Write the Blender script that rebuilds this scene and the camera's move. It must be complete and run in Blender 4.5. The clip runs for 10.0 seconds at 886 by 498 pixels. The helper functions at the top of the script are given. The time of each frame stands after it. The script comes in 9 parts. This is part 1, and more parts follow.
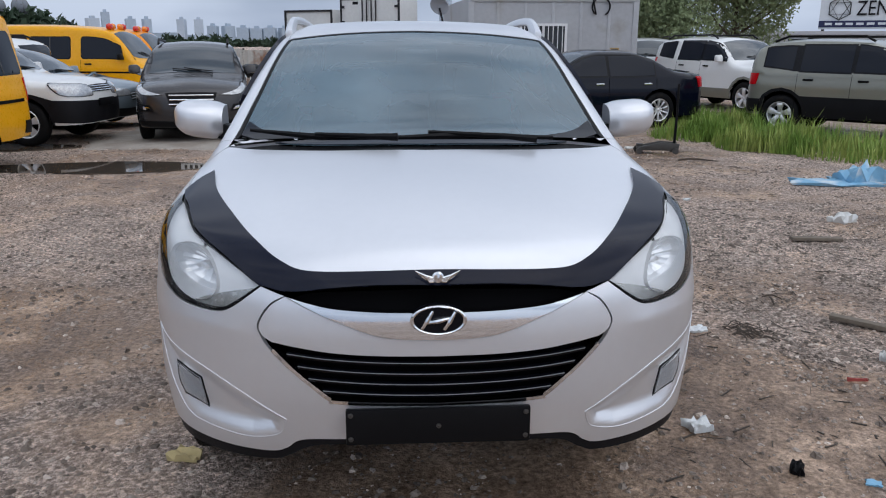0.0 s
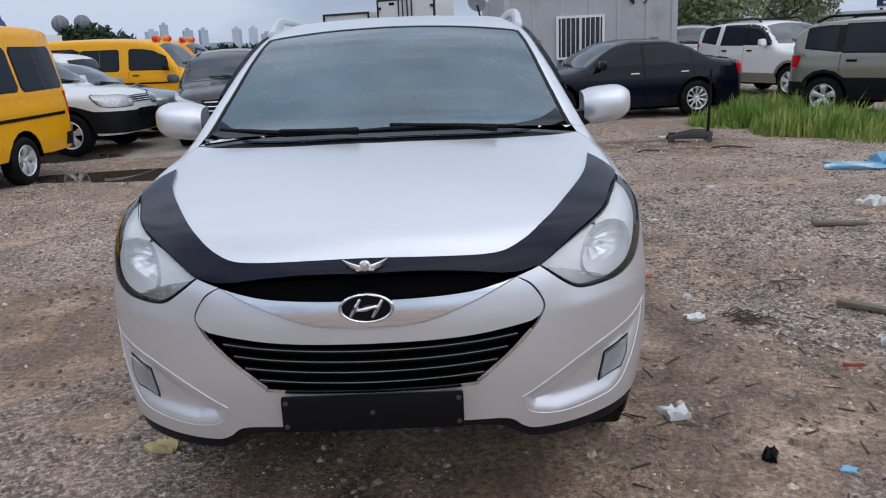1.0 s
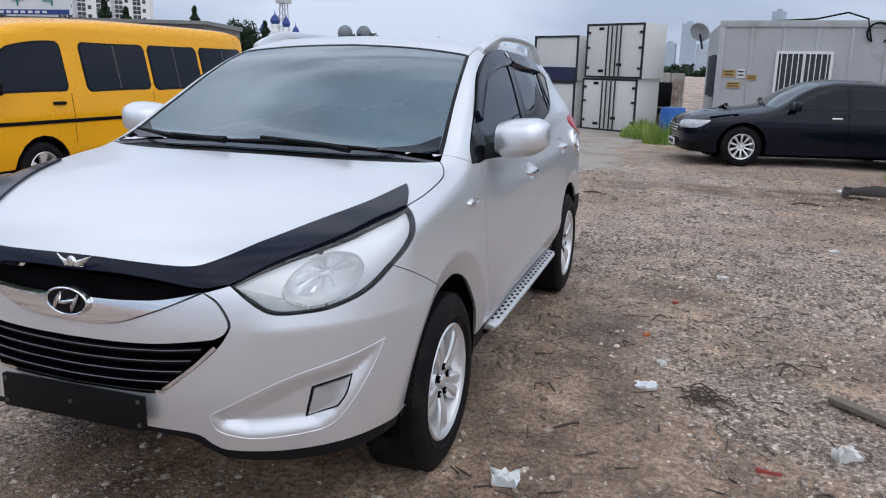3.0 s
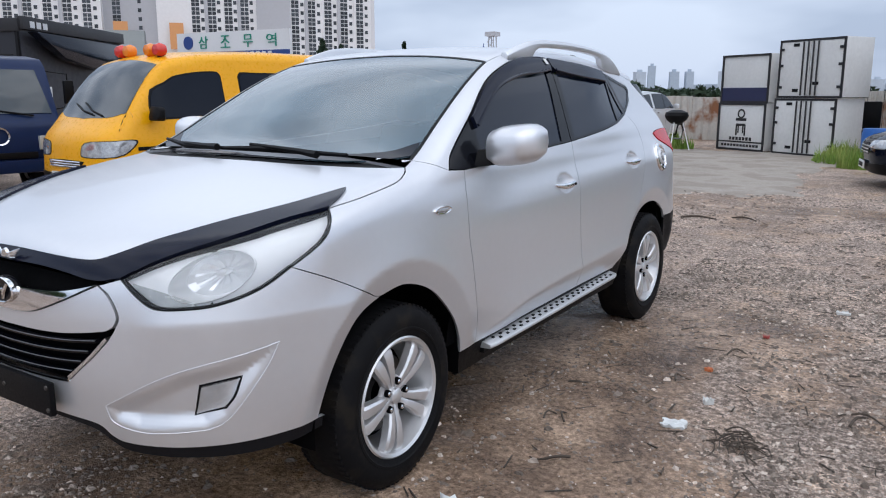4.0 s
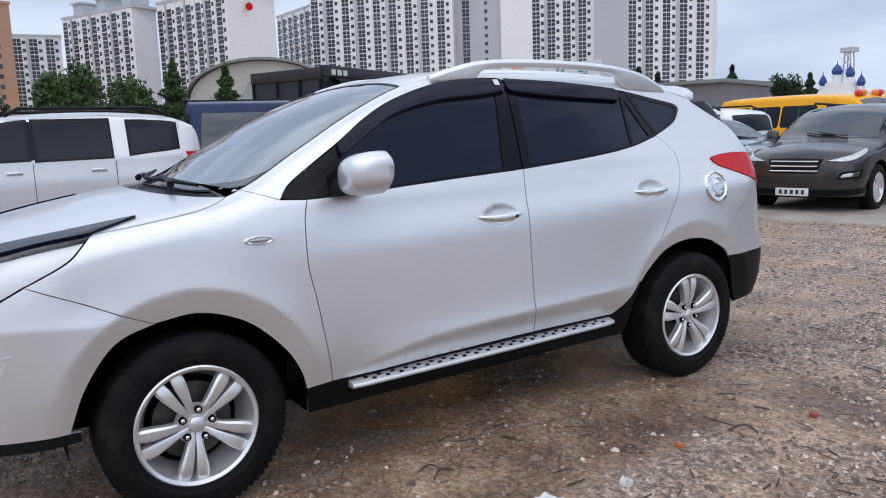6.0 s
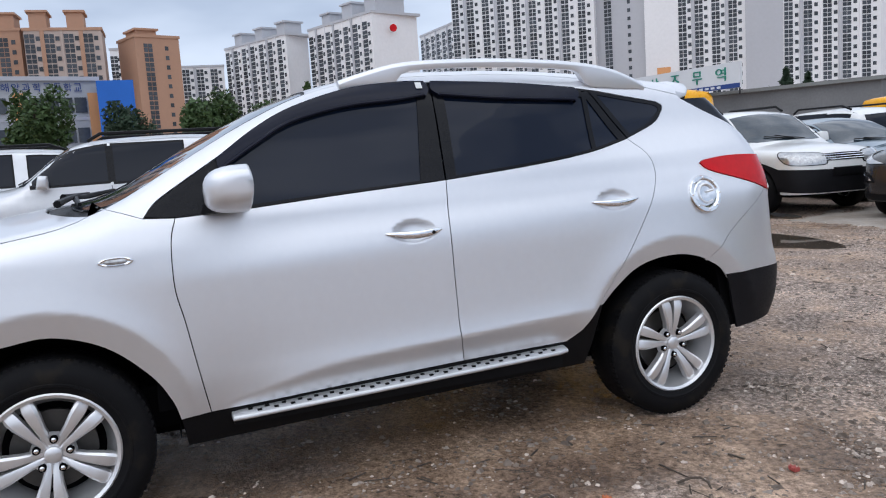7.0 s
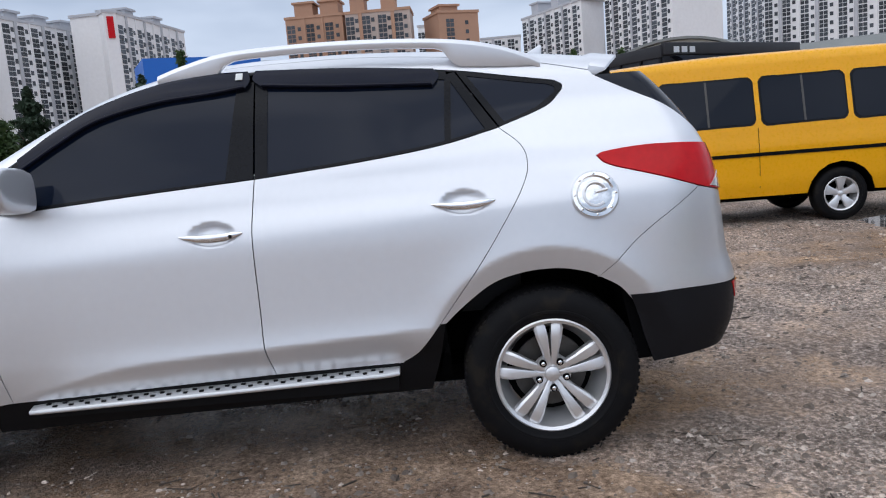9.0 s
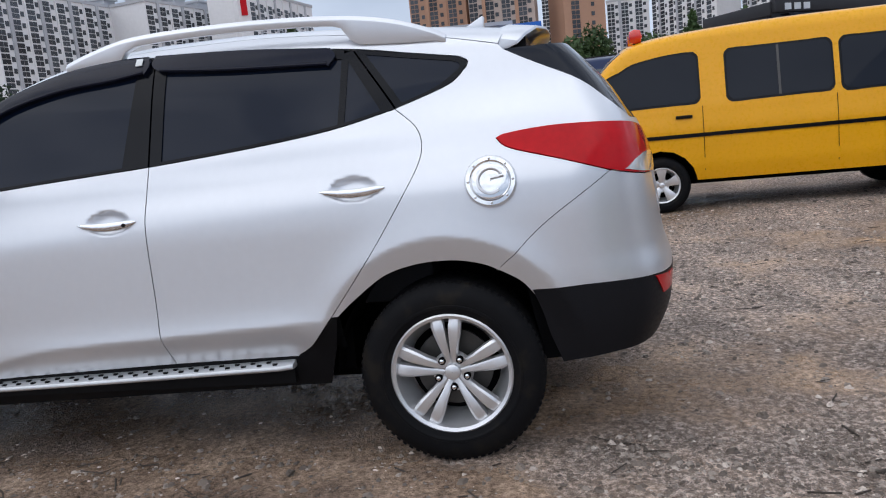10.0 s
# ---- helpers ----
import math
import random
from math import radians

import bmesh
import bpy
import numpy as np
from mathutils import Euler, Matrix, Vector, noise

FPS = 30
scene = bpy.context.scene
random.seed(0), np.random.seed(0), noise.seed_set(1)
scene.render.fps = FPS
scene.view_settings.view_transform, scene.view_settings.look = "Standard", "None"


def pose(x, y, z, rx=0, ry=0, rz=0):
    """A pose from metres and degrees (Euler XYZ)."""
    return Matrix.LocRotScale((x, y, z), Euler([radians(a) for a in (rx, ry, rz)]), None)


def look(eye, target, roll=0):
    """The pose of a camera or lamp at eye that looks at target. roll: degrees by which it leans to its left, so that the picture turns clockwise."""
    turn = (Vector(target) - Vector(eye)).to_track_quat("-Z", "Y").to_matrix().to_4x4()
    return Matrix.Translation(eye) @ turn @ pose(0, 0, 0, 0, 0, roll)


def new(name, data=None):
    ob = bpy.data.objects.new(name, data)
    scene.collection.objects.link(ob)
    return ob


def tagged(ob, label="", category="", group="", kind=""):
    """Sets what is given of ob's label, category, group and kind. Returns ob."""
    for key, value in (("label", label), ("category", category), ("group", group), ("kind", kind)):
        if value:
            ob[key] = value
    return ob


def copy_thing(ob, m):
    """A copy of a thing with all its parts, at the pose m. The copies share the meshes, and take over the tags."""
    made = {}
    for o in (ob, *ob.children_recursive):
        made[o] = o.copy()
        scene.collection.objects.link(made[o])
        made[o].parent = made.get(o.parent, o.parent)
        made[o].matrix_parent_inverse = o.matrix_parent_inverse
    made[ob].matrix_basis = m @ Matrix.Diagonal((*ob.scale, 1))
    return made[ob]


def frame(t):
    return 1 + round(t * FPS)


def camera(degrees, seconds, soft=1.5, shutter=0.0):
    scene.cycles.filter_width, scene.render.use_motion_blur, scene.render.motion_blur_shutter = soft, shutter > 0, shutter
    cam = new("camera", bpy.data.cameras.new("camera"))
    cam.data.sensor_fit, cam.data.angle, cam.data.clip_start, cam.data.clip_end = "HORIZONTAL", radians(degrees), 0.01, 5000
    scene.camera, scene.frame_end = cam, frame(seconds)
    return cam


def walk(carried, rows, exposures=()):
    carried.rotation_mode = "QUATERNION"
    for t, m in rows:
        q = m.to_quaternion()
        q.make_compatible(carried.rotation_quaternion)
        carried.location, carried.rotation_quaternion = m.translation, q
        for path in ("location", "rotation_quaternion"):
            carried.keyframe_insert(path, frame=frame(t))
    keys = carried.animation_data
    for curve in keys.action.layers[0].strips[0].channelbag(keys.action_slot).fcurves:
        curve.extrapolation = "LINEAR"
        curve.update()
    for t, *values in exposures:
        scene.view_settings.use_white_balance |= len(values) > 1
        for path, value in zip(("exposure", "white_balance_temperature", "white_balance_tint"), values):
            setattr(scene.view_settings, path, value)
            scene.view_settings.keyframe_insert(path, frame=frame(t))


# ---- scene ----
cam = camera(59.1, 10.0, soft=1.1)
PATH = [
    (0, (-0.12, -2.954, 1.555), (0.005, -1.024, 1.046), 0.2),
    (0.5, (-0.059, -2.966, 1.538), (0.043, -1.038, 1.018), -0.5),
    (1, (0.241, -2.992, 1.524), (0.222, -1.058, 1.014), -2.4),
    (1.5, (0.53, -2.949, 1.527), (0.391, -1.016, 1.036), -2.9),
    (2, (0.896, -2.894, 1.517), (0.626, -0.968, 1.049), -1.9),
    (2.5, (1.311, -2.811, 1.534), (0.904, -0.91, 1.063), 0.9),
    (3.8, (2.364, -2.277, 1.436), (1.365, -0.59, 1.04), 0.0),
    (4, (2.5, -2.152, 1.423), (1.415, -0.518, 1.034), 0.0),
    (4.5, (2.855, -1.86, 1.425), (1.596, -0.351, 1.055), -0.6),
    (5, (3.174, -1.487, 1.445), (1.762, -0.12, 1.079), -0.8),
    (5.5, (3.444, -1.083, 1.376), (1.89, 0.137, 1.065), -1.8),
    (5.7, (3.549, -0.929, 1.384), (1.943, 0.223, 1.076), -1.8),
    (7, (3.826, 0.35, 1.306), (1.978, 1.073, 1.057), -3.7),
    (7.5, (3.84, 0.825, 1.319), (1.942, 1.406, 1.069), -4.7),
    (8, (3.829, 1.285, 1.296), (1.887, 1.695, 1.052), -4.9),
    (8.5, (3.83, 1.745, 1.266), (1.86, 1.965, 1.021), -4.7),
    (9, (3.814, 2.264, 1.279), (1.834, 2.257, 1.002), -4.7),
    (9.5, (3.677, 2.625, 1.267), (1.705, 2.504, 0.962), -4.8),
    (10, (3.576, 3.105, 1.254), (1.63, 2.779, 0.928), -5.8),
]
walk(cam, [(t, look(eye, target, roll)) for t, eye, target, roll in PATH],
     [(0.0, 0.06), (1.5, 0.08), (2.5, 0.18), (4.5, 0.32), (5.5, 0.32), (7.5, 0.32), (9.0, 0.22), (10.0, 0.15)])

# ---- light: an overcast afternoon sky with a veiled sun ----
world = bpy.data.worlds.new("overcast_sky")
scene.world = world
world.use_nodes = True
wn, wl = world.node_tree.nodes, world.node_tree.links
wn.clear()
w_out, w_bg = wn.new("ShaderNodeOutputWorld"), wn.new("ShaderNodeBackground")
w_sky = wn.new("ShaderNodeTexSky")
w_sky.sky_type, w_sky.sun_disc = "NISHITA", False
w_sky.sun_elevation, w_sky.sun_rotation, w_sky.dust_density = radians(52), radians(150), 3.0
w_co, w_sep, w_ramp = wn.new("ShaderNodeTexCoord"), wn.new("ShaderNodeSeparateXYZ"), wn.new("ShaderNodeValToRGB")
w_noise, w_map, w_mix, w_scale, w_cloud = (wn.new("ShaderNodeTexNoise"), wn.new("ShaderNodeMapping"), wn.new("ShaderNodeMixRGB"),
                                           wn.new("ShaderNodeMixRGB"), wn.new("ShaderNodeValToRGB"))
wl.new(w_co.outputs["Generated"], w_sep.inputs[0])
wl.new(w_sep.outputs["Z"], w_ramp.inputs[0])
w_ramp.color_ramp.elements[0].position, w_ramp.color_ramp.elements[0].color = 0.0, (0.48, 0.56, 0.72, 1)
w_ramp.color_ramp.elements[1].position, w_ramp.color_ramp.elements[1].color = 0.70, (0.98, 1.04, 1.16, 1)
mid = w_ramp.color_ramp.elements.new(0.22)
mid.color = (0.57, 0.655, 0.81, 1)
w_map.inputs["Scale"].default_value = (1.0, 1.0, 3.2)
wl.new(w_co.outputs["Generated"], w_map.inputs[0])
wl.new(w_map.outputs[0], w_noise.inputs["Vector"])
w_noise.inputs["Scale"].default_value, w_noise.inputs["Detail"].default_value, w_noise.inputs["Roughness"].default_value = 2.8, 4, 0.48
wl.new(w_noise.outputs["Fac"], w_cloud.inputs[0])
w_cloud.color_ramp.elements[0].position, w_cloud.color_ramp.elements[0].color = 0.38, (0.74, 0.77, 0.81, 1)
w_cloud.color_ramp.elements[1].position, w_cloud.color_ramp.elements[1].color = 0.64, (1.15, 1.14, 1.12, 1)
# heavier cloud overhead than at the hazy horizon
w_heavy, w_where, w_sort = wn.new("ShaderNodeValToRGB"), wn.new("ShaderNodeMapRange"), wn.new("ShaderNodeMixRGB")
wl.new(w_noise.outputs["Fac"], w_heavy.inputs[0])
w_heavy.color_ramp.elements[0].position, w_heavy.color_ramp.elements[0].color = 0.38, (0.58, 0.62, 0.68, 1)
w_heavy.color_ramp.elements[1].position, w_heavy.color_ramp.elements[1].color = 0.62, (1.22, 1.22, 1.22, 1)
w_where.inputs["From Min"].default_value, w_where.inputs["From Max"].default_value = 0.18, 0.45
wl.new(w_sep.outputs["Z"], w_where.inputs["Value"])
wl.new(w_where.outputs[0], w_sort.inputs[0])
wl.new(w_cloud.outputs[0], w_sort.inputs[1])
wl.new(w_heavy.outputs[0], w_sort.inputs[2])
w_scale.blend_type, w_scale.inputs[0].default_value = "MULTIPLY", 1.0
wl.new(w_ramp.outputs[0], w_scale.inputs[1])
wl.new(w_sort.outputs[0], w_scale.inputs[2])
w_dim = wn.new("ShaderNodeMixRGB")
w_dim.blend_type, w_dim.inputs[0].default_value, w_dim.inputs[2].default_value = "MULTIPLY", 1.0, (0.10, 0.10, 0.10, 1)
wl.new(w_sky.outputs[0], w_dim.inputs[1])
w_mix.inputs[0].default_value = 0.90
wl.new(w_dim.outputs[0], w_mix.inputs[1])
wl.new(w_scale.outputs[0], w_mix.inputs[2])
wl.new(w_mix.outputs[0], w_bg.inputs[0])
w_bg.inputs[1].default_value = 1.0
wl.new(w_bg.outputs[0], w_out.inputs[0])

sun = new("sun", bpy.data.lights.new("sun", "SUN"))
sun.data.energy, sun.data.angle, sun.data.color = 0.6, radians(95), (1.0, 0.99, 0.98)
sun.matrix_world = look((10, -7, 17), (0, 0, 0))

# ---- materials ----
def surface(name, base, rough=0.5, metal=0.0, vary=0.12, scale=3.0, fine=40.0, bump=0.0, bump_scale=80.0, coat=0.0, spec=0.5,
            second=None, spot=0.5, random_tint=0.0, clear=0.0, ior=1.45, rough_vary=0.08):
    """A node material: base colour varied at two scales, an optional second colour in patches, roughness wear and fine relief."""
    m = bpy.data.materials.new(name)
    m.use_nodes = True
    n, l = m.node_tree.nodes, m.node_tree.links
    b = n["Principled BSDF"]
    co = n.new("ShaderNodeTexCoord")
    big, small = n.new("ShaderNodeTexNoise"), n.new("ShaderNodeTexNoise")
    for t, s in ((big, scale), (small, fine)):
        t.inputs["Scale"].default_value, t.inputs["Detail"].default_value = s, 5
        l.new(co.outputs["Object"], t.inputs["Vector"])
    both = n.new("ShaderNodeMath")
    both.operation = "ADD"
    l.new(big.outputs["Fac"], both.inputs[0])
    l.new(small.outputs["Fac"], both.inputs[1])
    span = n.new("ShaderNodeMapRange")
    span.inputs["From Min"].default_value, span.inputs["From Max"].default_value = 0.6, 1.4
    span.inputs["To Min"].default_value, span.inputs["To Max"].default_value = 1 - vary, 1 + vary
    l.new(both.outputs[0], span.inputs["Value"])
    tint = n.new("ShaderNodeMixRGB")
    tint.inputs[1].default_value = (*base, 1)
    if second:
        edge = n.new("ShaderNodeValToRGB")
        edge.color_ramp.elements[0].position, edge.color_ramp.elements[1].position = spot - 0.06, spot + 0.06
        l.new(big.outputs["Fac"], edge.inputs[0])
        l.new(edge.outputs[0], tint.inputs[0])
        tint.inputs[2].default_value = (*second, 1)
    else:
        tint.inputs[0].default_value = 0
    mul = n.new("ShaderNodeMixRGB")
    mul.blend_type, mul.inputs[0].default_value = "MULTIPLY", 1
    l.new(tint.outputs[0], mul.inputs[1])
    l.new(span.outputs[0], mul.inputs[2])
    last = mul
    if random_tint:
        info, hue = n.new("ShaderNodeObjectInfo"), n.new("ShaderNodeHueSaturation")
        r = n.new("ShaderNodeMapRange")
        r.inputs["To Min"].default_value, r.inputs["To Max"].default_value = 1 - random_tint, 1 + random_tint
        l.new(info.outputs["Random"], r.inputs["Value"])
        l.new(r.outputs[0], hue.inputs["Value"])
        l.new(mul.outputs[0], hue.inputs["Color"])
        last = hue
    l.new(last.outputs[0], b.inputs["Base Color"])
    rr = n.new("ShaderNodeMapRange")
    rr.inputs["From Min"].default_value, rr.inputs["From Max"].default_value = 0.3, 0.7
    rr.inputs["To Min"].default_value, rr.inputs["To Max"].default_value = max(0, rough - rough_vary), min(1, rough + rough_vary)
    l.new(small.outputs["Fac"], rr.inputs["Value"])
    l.new(rr.outputs[0], b.inputs["Roughness"])
    b.inputs["Metallic"].default_value, b.inputs["IOR"].default_value = metal, ior
    b.inputs["Coat Weight"].default_value, b.inputs["Coat Roughness"].default_value = coat, 0.04
    b.inputs["Specular IOR Level"].default_value, b.inputs["Transmission Weight"].default_value = spec, clear
    if bump:
        tex, bp = n.new("ShaderNodeTexNoise"), n.new("ShaderNodeBump")
        tex.inputs["Scale"].default_value, tex.inputs["Detail"].default_value = bump_scale, 4
        l.new(co.outputs["Object"], tex.inputs["Vector"])
        bp.inputs["Strength"].default_value, bp.inputs["Distance"].default_value = 0.6, bump
        l.new(tex.outputs["Fac"], bp.inputs["Height"])
        l.new(bp.outputs[0], b.inputs["Normal"])
    return m


def glow(name, base, strength):
    m = surface(name, base, 0.3)
    b = m.node_tree.nodes["Principled BSDF"]
    b.inputs["Emission Color"].default_value, b.inputs["Emission Strength"].default_value = (*base, 1), strength
    return m


def thin_glass(name, tint, gloss=1.8, rough=0.01, sky_sheen=0.0, sheen_colour=(0.5, 0.55, 0.6)):
    """A thin pane: what is behind shows through its tint, both faces mirror by their Fresnel share; a diffuse share
    paints in sky sheen.
    """
    m = bpy.data.materials.new(name)
    m.use_nodes = True
    n, l = m.node_tree.nodes, m.node_tree.links
    n.remove(n["Principled BSDF"])
    clear, shine, fres, amount, mixed = (n.new("ShaderNodeBsdfTransparent"), n.new("ShaderNodeBsdfGlossy"), n.new("ShaderNodeFresnel"), n.new("ShaderNodeMath"), n.new("ShaderNodeMixShader"))
    clear.inputs[0].default_value = (*tint, 1)
    shine.inputs["Roughness"].default_value = rough
    fres.inputs["IOR"].default_value = 1.5
    amount.operation, amount.use_clamp = "MULTIPLY", True
    amount.inputs[1].default_value = gloss
    l.new(fres.outputs[0], amount.inputs[0])
    l.new(amount.outputs[0], mixed.inputs[0])
    body = clear.outputs[0]
    if sky_sheen:
        sheen, sheen_mix, spots, span, co = n.new("ShaderNodeBsdfDiffuse"), n.new("ShaderNodeMixShader"), n.new("ShaderNodeTexNoise"), n.new("ShaderNodeMapRange"), n.new("ShaderNodeTexCoord")
        sheen.inputs[0].default_value = (*sheen_colour, 1)
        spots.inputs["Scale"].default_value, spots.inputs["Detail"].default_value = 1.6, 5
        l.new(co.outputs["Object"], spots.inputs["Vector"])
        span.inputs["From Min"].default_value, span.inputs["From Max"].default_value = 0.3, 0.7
        span.inputs["To Min"].default_value, span.inputs["To Max"].default_value = sky_sheen * 0.6, sky_sheen * 1.4
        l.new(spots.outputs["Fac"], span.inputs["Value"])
        l.new(span.outputs[0], sheen_mix.inputs[0])
        l.new(clear.outputs[0], sheen_mix.inputs[1])
        l.new(sheen.outputs[0], sheen_mix.inputs[2])
        body = sheen_mix.outputs[0]
    l.new(body, mixed.inputs[1])
    l.new(shine.outputs[0], mixed.inputs[2])
    l.new(mixed.outputs[0], n["Material Output"].inputs[0])
    return m


SILVER = surface("silver_paint", (0.74, 0.752, 0.782), 0.34, 0.66, 0.02, 1.3, 30, coat=0.4, rough_vary=0.02)
WHITE_PAINT = surface("white_car_paint", (0.74, 0.74, 0.73), 0.3, 0.0, 0.06, 1.5, 30, coat=0.8, rough_vary=0.015)
BLACK_PAINT = surface("black_car_paint", (0.003, 0.005, 0.013), 0.07, 0.0, 0.1, 2, 60, coat=0.1, spec=0.25, rough_vary=0.02)
BROWN_PAINT = surface("dark_grey_car_paint", (0.040, 0.038, 0.040), 0.26, 0.4, 0.08, 2, 60, coat=0.5, rough_vary=0.015)
OLIVE_PAINT = surface("olive_beige_car_paint", (0.235, 0.235, 0.195), 0.3, 0.35, 0.06, 2, 60, coat=0.8, rough_vary=0.015)
GREY_PAINT = surface("grey_silver_car_paint", (0.66, 0.67, 0.69), 0.32, 0.4, 0.04, 2, 20, coat=0.7, rough_vary=0.02)
BLUE_PAINT = surface("navy_truck_paint", (0.010, 0.022, 0.070), 0.3, 0.0, 0.1, 2, 40, coat=0.08, spec=0.18, rough_vary=0.02)
TEAL_PAINT = surface("slate_blue_car_paint", (0.20, 0.25, 0.29), 0.3, 0.3, 0.1, 2, 40, coat=0.7, rough_vary=0.015)
YELLOW_PAINT = surface("yellow_van_paint", (0.86, 0.40, 0.004), 0.3, 0.0, 0.06, 1.2, 30, coat=0.25, spec=0.3, rough_vary=0.06)
ORANGE_PAINT = surface("orange_van_paint", (0.82, 0.28, 0.006), 0.3, 0.0, 0.06, 1.2, 30, coat=0.25, spec=0.3, rough_vary=0.06)
TRIM = surface("gloss_black_trim", (0.004, 0.0045, 0.007), 0.16, 0.0, 0.15, 4, 60, spec=0.22, rough_vary=0.02)
DEFLECTOR = surface("smoked_black_acrylic", (0.006, 0.008, 0.019), 0.10, 0.0, 0.15, 4, 60, spec=0.24, rough_vary=0.02)
SLAT_GLINT = surface("grey_slat_highlight", (0.20, 0.20, 0.21), 0.35, 0.4, 0.1, 6, 60)
HEADLAMP = surface("parked_headlamp", (0.46, 0.47, 0.48), 0.10, 0.55, 0.45, 22, 70, coat=1.0)
SATIN = surface("satin_black_plastic", (0.006, 0.006, 0.007), 0.45, 0.0, 0.2, 5, 90, bump=0.0004, bump_scale=400, spec=0.15)
CLADDING = surface("dark_grey_plastic_cladding", (0.009, 0.009, 0.011), 0.5, 0.0, 0.2, 5, 90, bump=0.0004, bump_scale=400, spec=0.18)
VOID = surface("inner_black", (0.003, 0.003, 0.0035), 0.9, 0.0, 0.2, 5, 50, spec=0.05)
RUBBER = surface("tyre_rubber", (0.0075, 0.0075, 0.0085), 0.6, 0.0, 0.25, 9, 80, bump=0.001, bump_scale=120, second=(0.015, 0.013, 0.011), spot=0.60, spec=0.12)
ALLOY = surface("silver_alloy", (0.76, 0.76, 0.77), 0.32, 0.68, 0.03, 6, 60, coat=0.3, rough_vary=0.02)
DARK_METAL = surface("dark_iron", (0.10, 0.095, 0.09), 0.5, 0.8, 0.2, 9, 80)
CHROME = surface("chrome", (0.82, 0.83, 0.85), 0.08, 1.0, 0.03, 5, 60, rough_vary=0.03)
GLASS_TINT = surface("tinted_glass", (0.004, 0.008, 0.020), 0.02, 0.0, 0.02, 1, 5, spec=0.26, ior=1.5, rough_vary=0.0)
# the blue-grey diffuse share paints the sky's reflection into the windscreen
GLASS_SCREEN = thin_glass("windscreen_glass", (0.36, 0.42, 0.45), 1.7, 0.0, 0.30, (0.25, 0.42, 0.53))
GLASS_DARK = surface("dark_vehicle_glass", (0.005, 0.008, 0.016), 0.03, 0.0, 0.05, 2, 10, spec=0.28, rough_vary=0.01)
SCREEN_DULL = surface("windscreen_of_parked_vehicle", (0.022, 0.034, 0.044), 0.02, 0.0, 0.1, 2, 9, coat=0.35, ior=1.55, rough_vary=0.01)
LENS = thin_glass("clear_lens", (0.96, 0.97, 0.98), 1.2)
FOG_GLASS = surface("fog_lamp_reflector", (0.66, 0.67, 0.69), 0.18, 0.6, 0.12, 30, 90, coat=0.8)
LAMP_BACK = surface("lamp_housing_silver", (0.90, 0.91, 0.92), 0.24, 0.06, 0.05, 3, 12, rough_vary=0.02)
REFLECTOR = surface("lamp_reflector_chrome", (0.93, 0.94, 0.95), 0.20, 0.50, 0.03, 3, 12, rough_vary=0.03)
SIGNAL_CHAMBER = surface("turn_signal_chamber", (0.50, 0.50, 0.48), 0.22, 0.5, 0.2, 30, 90)
BEACON_RED = surface("red_beacon_lens", (0.62, 0.03, 0.02), 0.15, 0.0, 0.1, 12, 60, coat=0.6)
RED_LENS = surface("red_lamp_lens", (0.52, 0.005, 0.010), 0.12, 0.0, 0.12, 5, 40, coat=0.04, spec=0.22)
AMBER_LENS = surface("amber_lamp_lens", (0.80, 0.22, 0.01), 0.15, 0.0, 0.1, 12, 60, coat=0.6)
LAMP_WHITE = surface("pale_lamp_lens", (0.62, 0.63, 0.62), 0.12, 0.3, 0.1, 14, 60, coat=1.0)
SEAT = surface("dark_seat_cloth", (0.035, 0.035, 0.038), 0.9, 0.0, 0.2, 6, 60)
PLATE_WHITE = surface("number_plate_white", (0.72, 0.73, 0.72), 0.4, 0.0, 0.05, 6, 40)
INK = surface("dark_print", (0.02, 0.02, 0.022), 0.5, 0.0, 0.1, 6, 40)
STEP_ALU = surface("brushed_aluminium_tread", (0.64, 0.65, 0.66), 0.38, 0.6, 0.08, 8, 90)
# ---- shape ----
def curve(*pts):
    """A smooth curve through (x, y) pairs that never overshoots."""
    p = np.array(pts, float)
    x, y = p[:, 0], p[:, 1]
    h = np.diff(x)
    d = np.diff(y) / h
    m = np.zeros(len(x))
    for i in range(1, len(x) - 1):
        if d[i - 1] * d[i] > 0:
            w1, w2 = 2 * h[i] + h[i - 1], h[i] + 2 * h[i - 1]
            m[i] = (w1 + w2) / (w1 / d[i - 1] + w2 / d[i])
    m[0], m[-1] = d[0], d[-1]

    def f(t):
        t = np.asarray(t, float)
        i = np.clip(np.searchsorted(x, t) - 1, 0, len(h) - 1)
        s = (t - x[i]) / h[i]
        mid = ((1 + 2 * s) * (1 - s) ** 2 * y[i] + s * (1 - s) ** 2 * h[i] * m[i]
               + s * s * (3 - 2 * s) * y[i + 1] + s * s * (s - 1) * h[i] * m[i + 1])
        low, high = y[0] + (t - x[0]) * m[0], y[-1] + (t - x[-1]) * m[-1]
        return np.where(t < x[0], low, np.where(t > x[-1], high, mid))
    return f


def ramp(a, b, t):
    s = np.clip((np.asarray(t, float) - a) / (b - a), 0, 1)
    return s * s * (3 - 2 * s)


def soft_max(a, b, k):
    h = np.maximum(k - np.abs(a - b), 0) / k
    return np.maximum(a, b) + h * h * k / 4


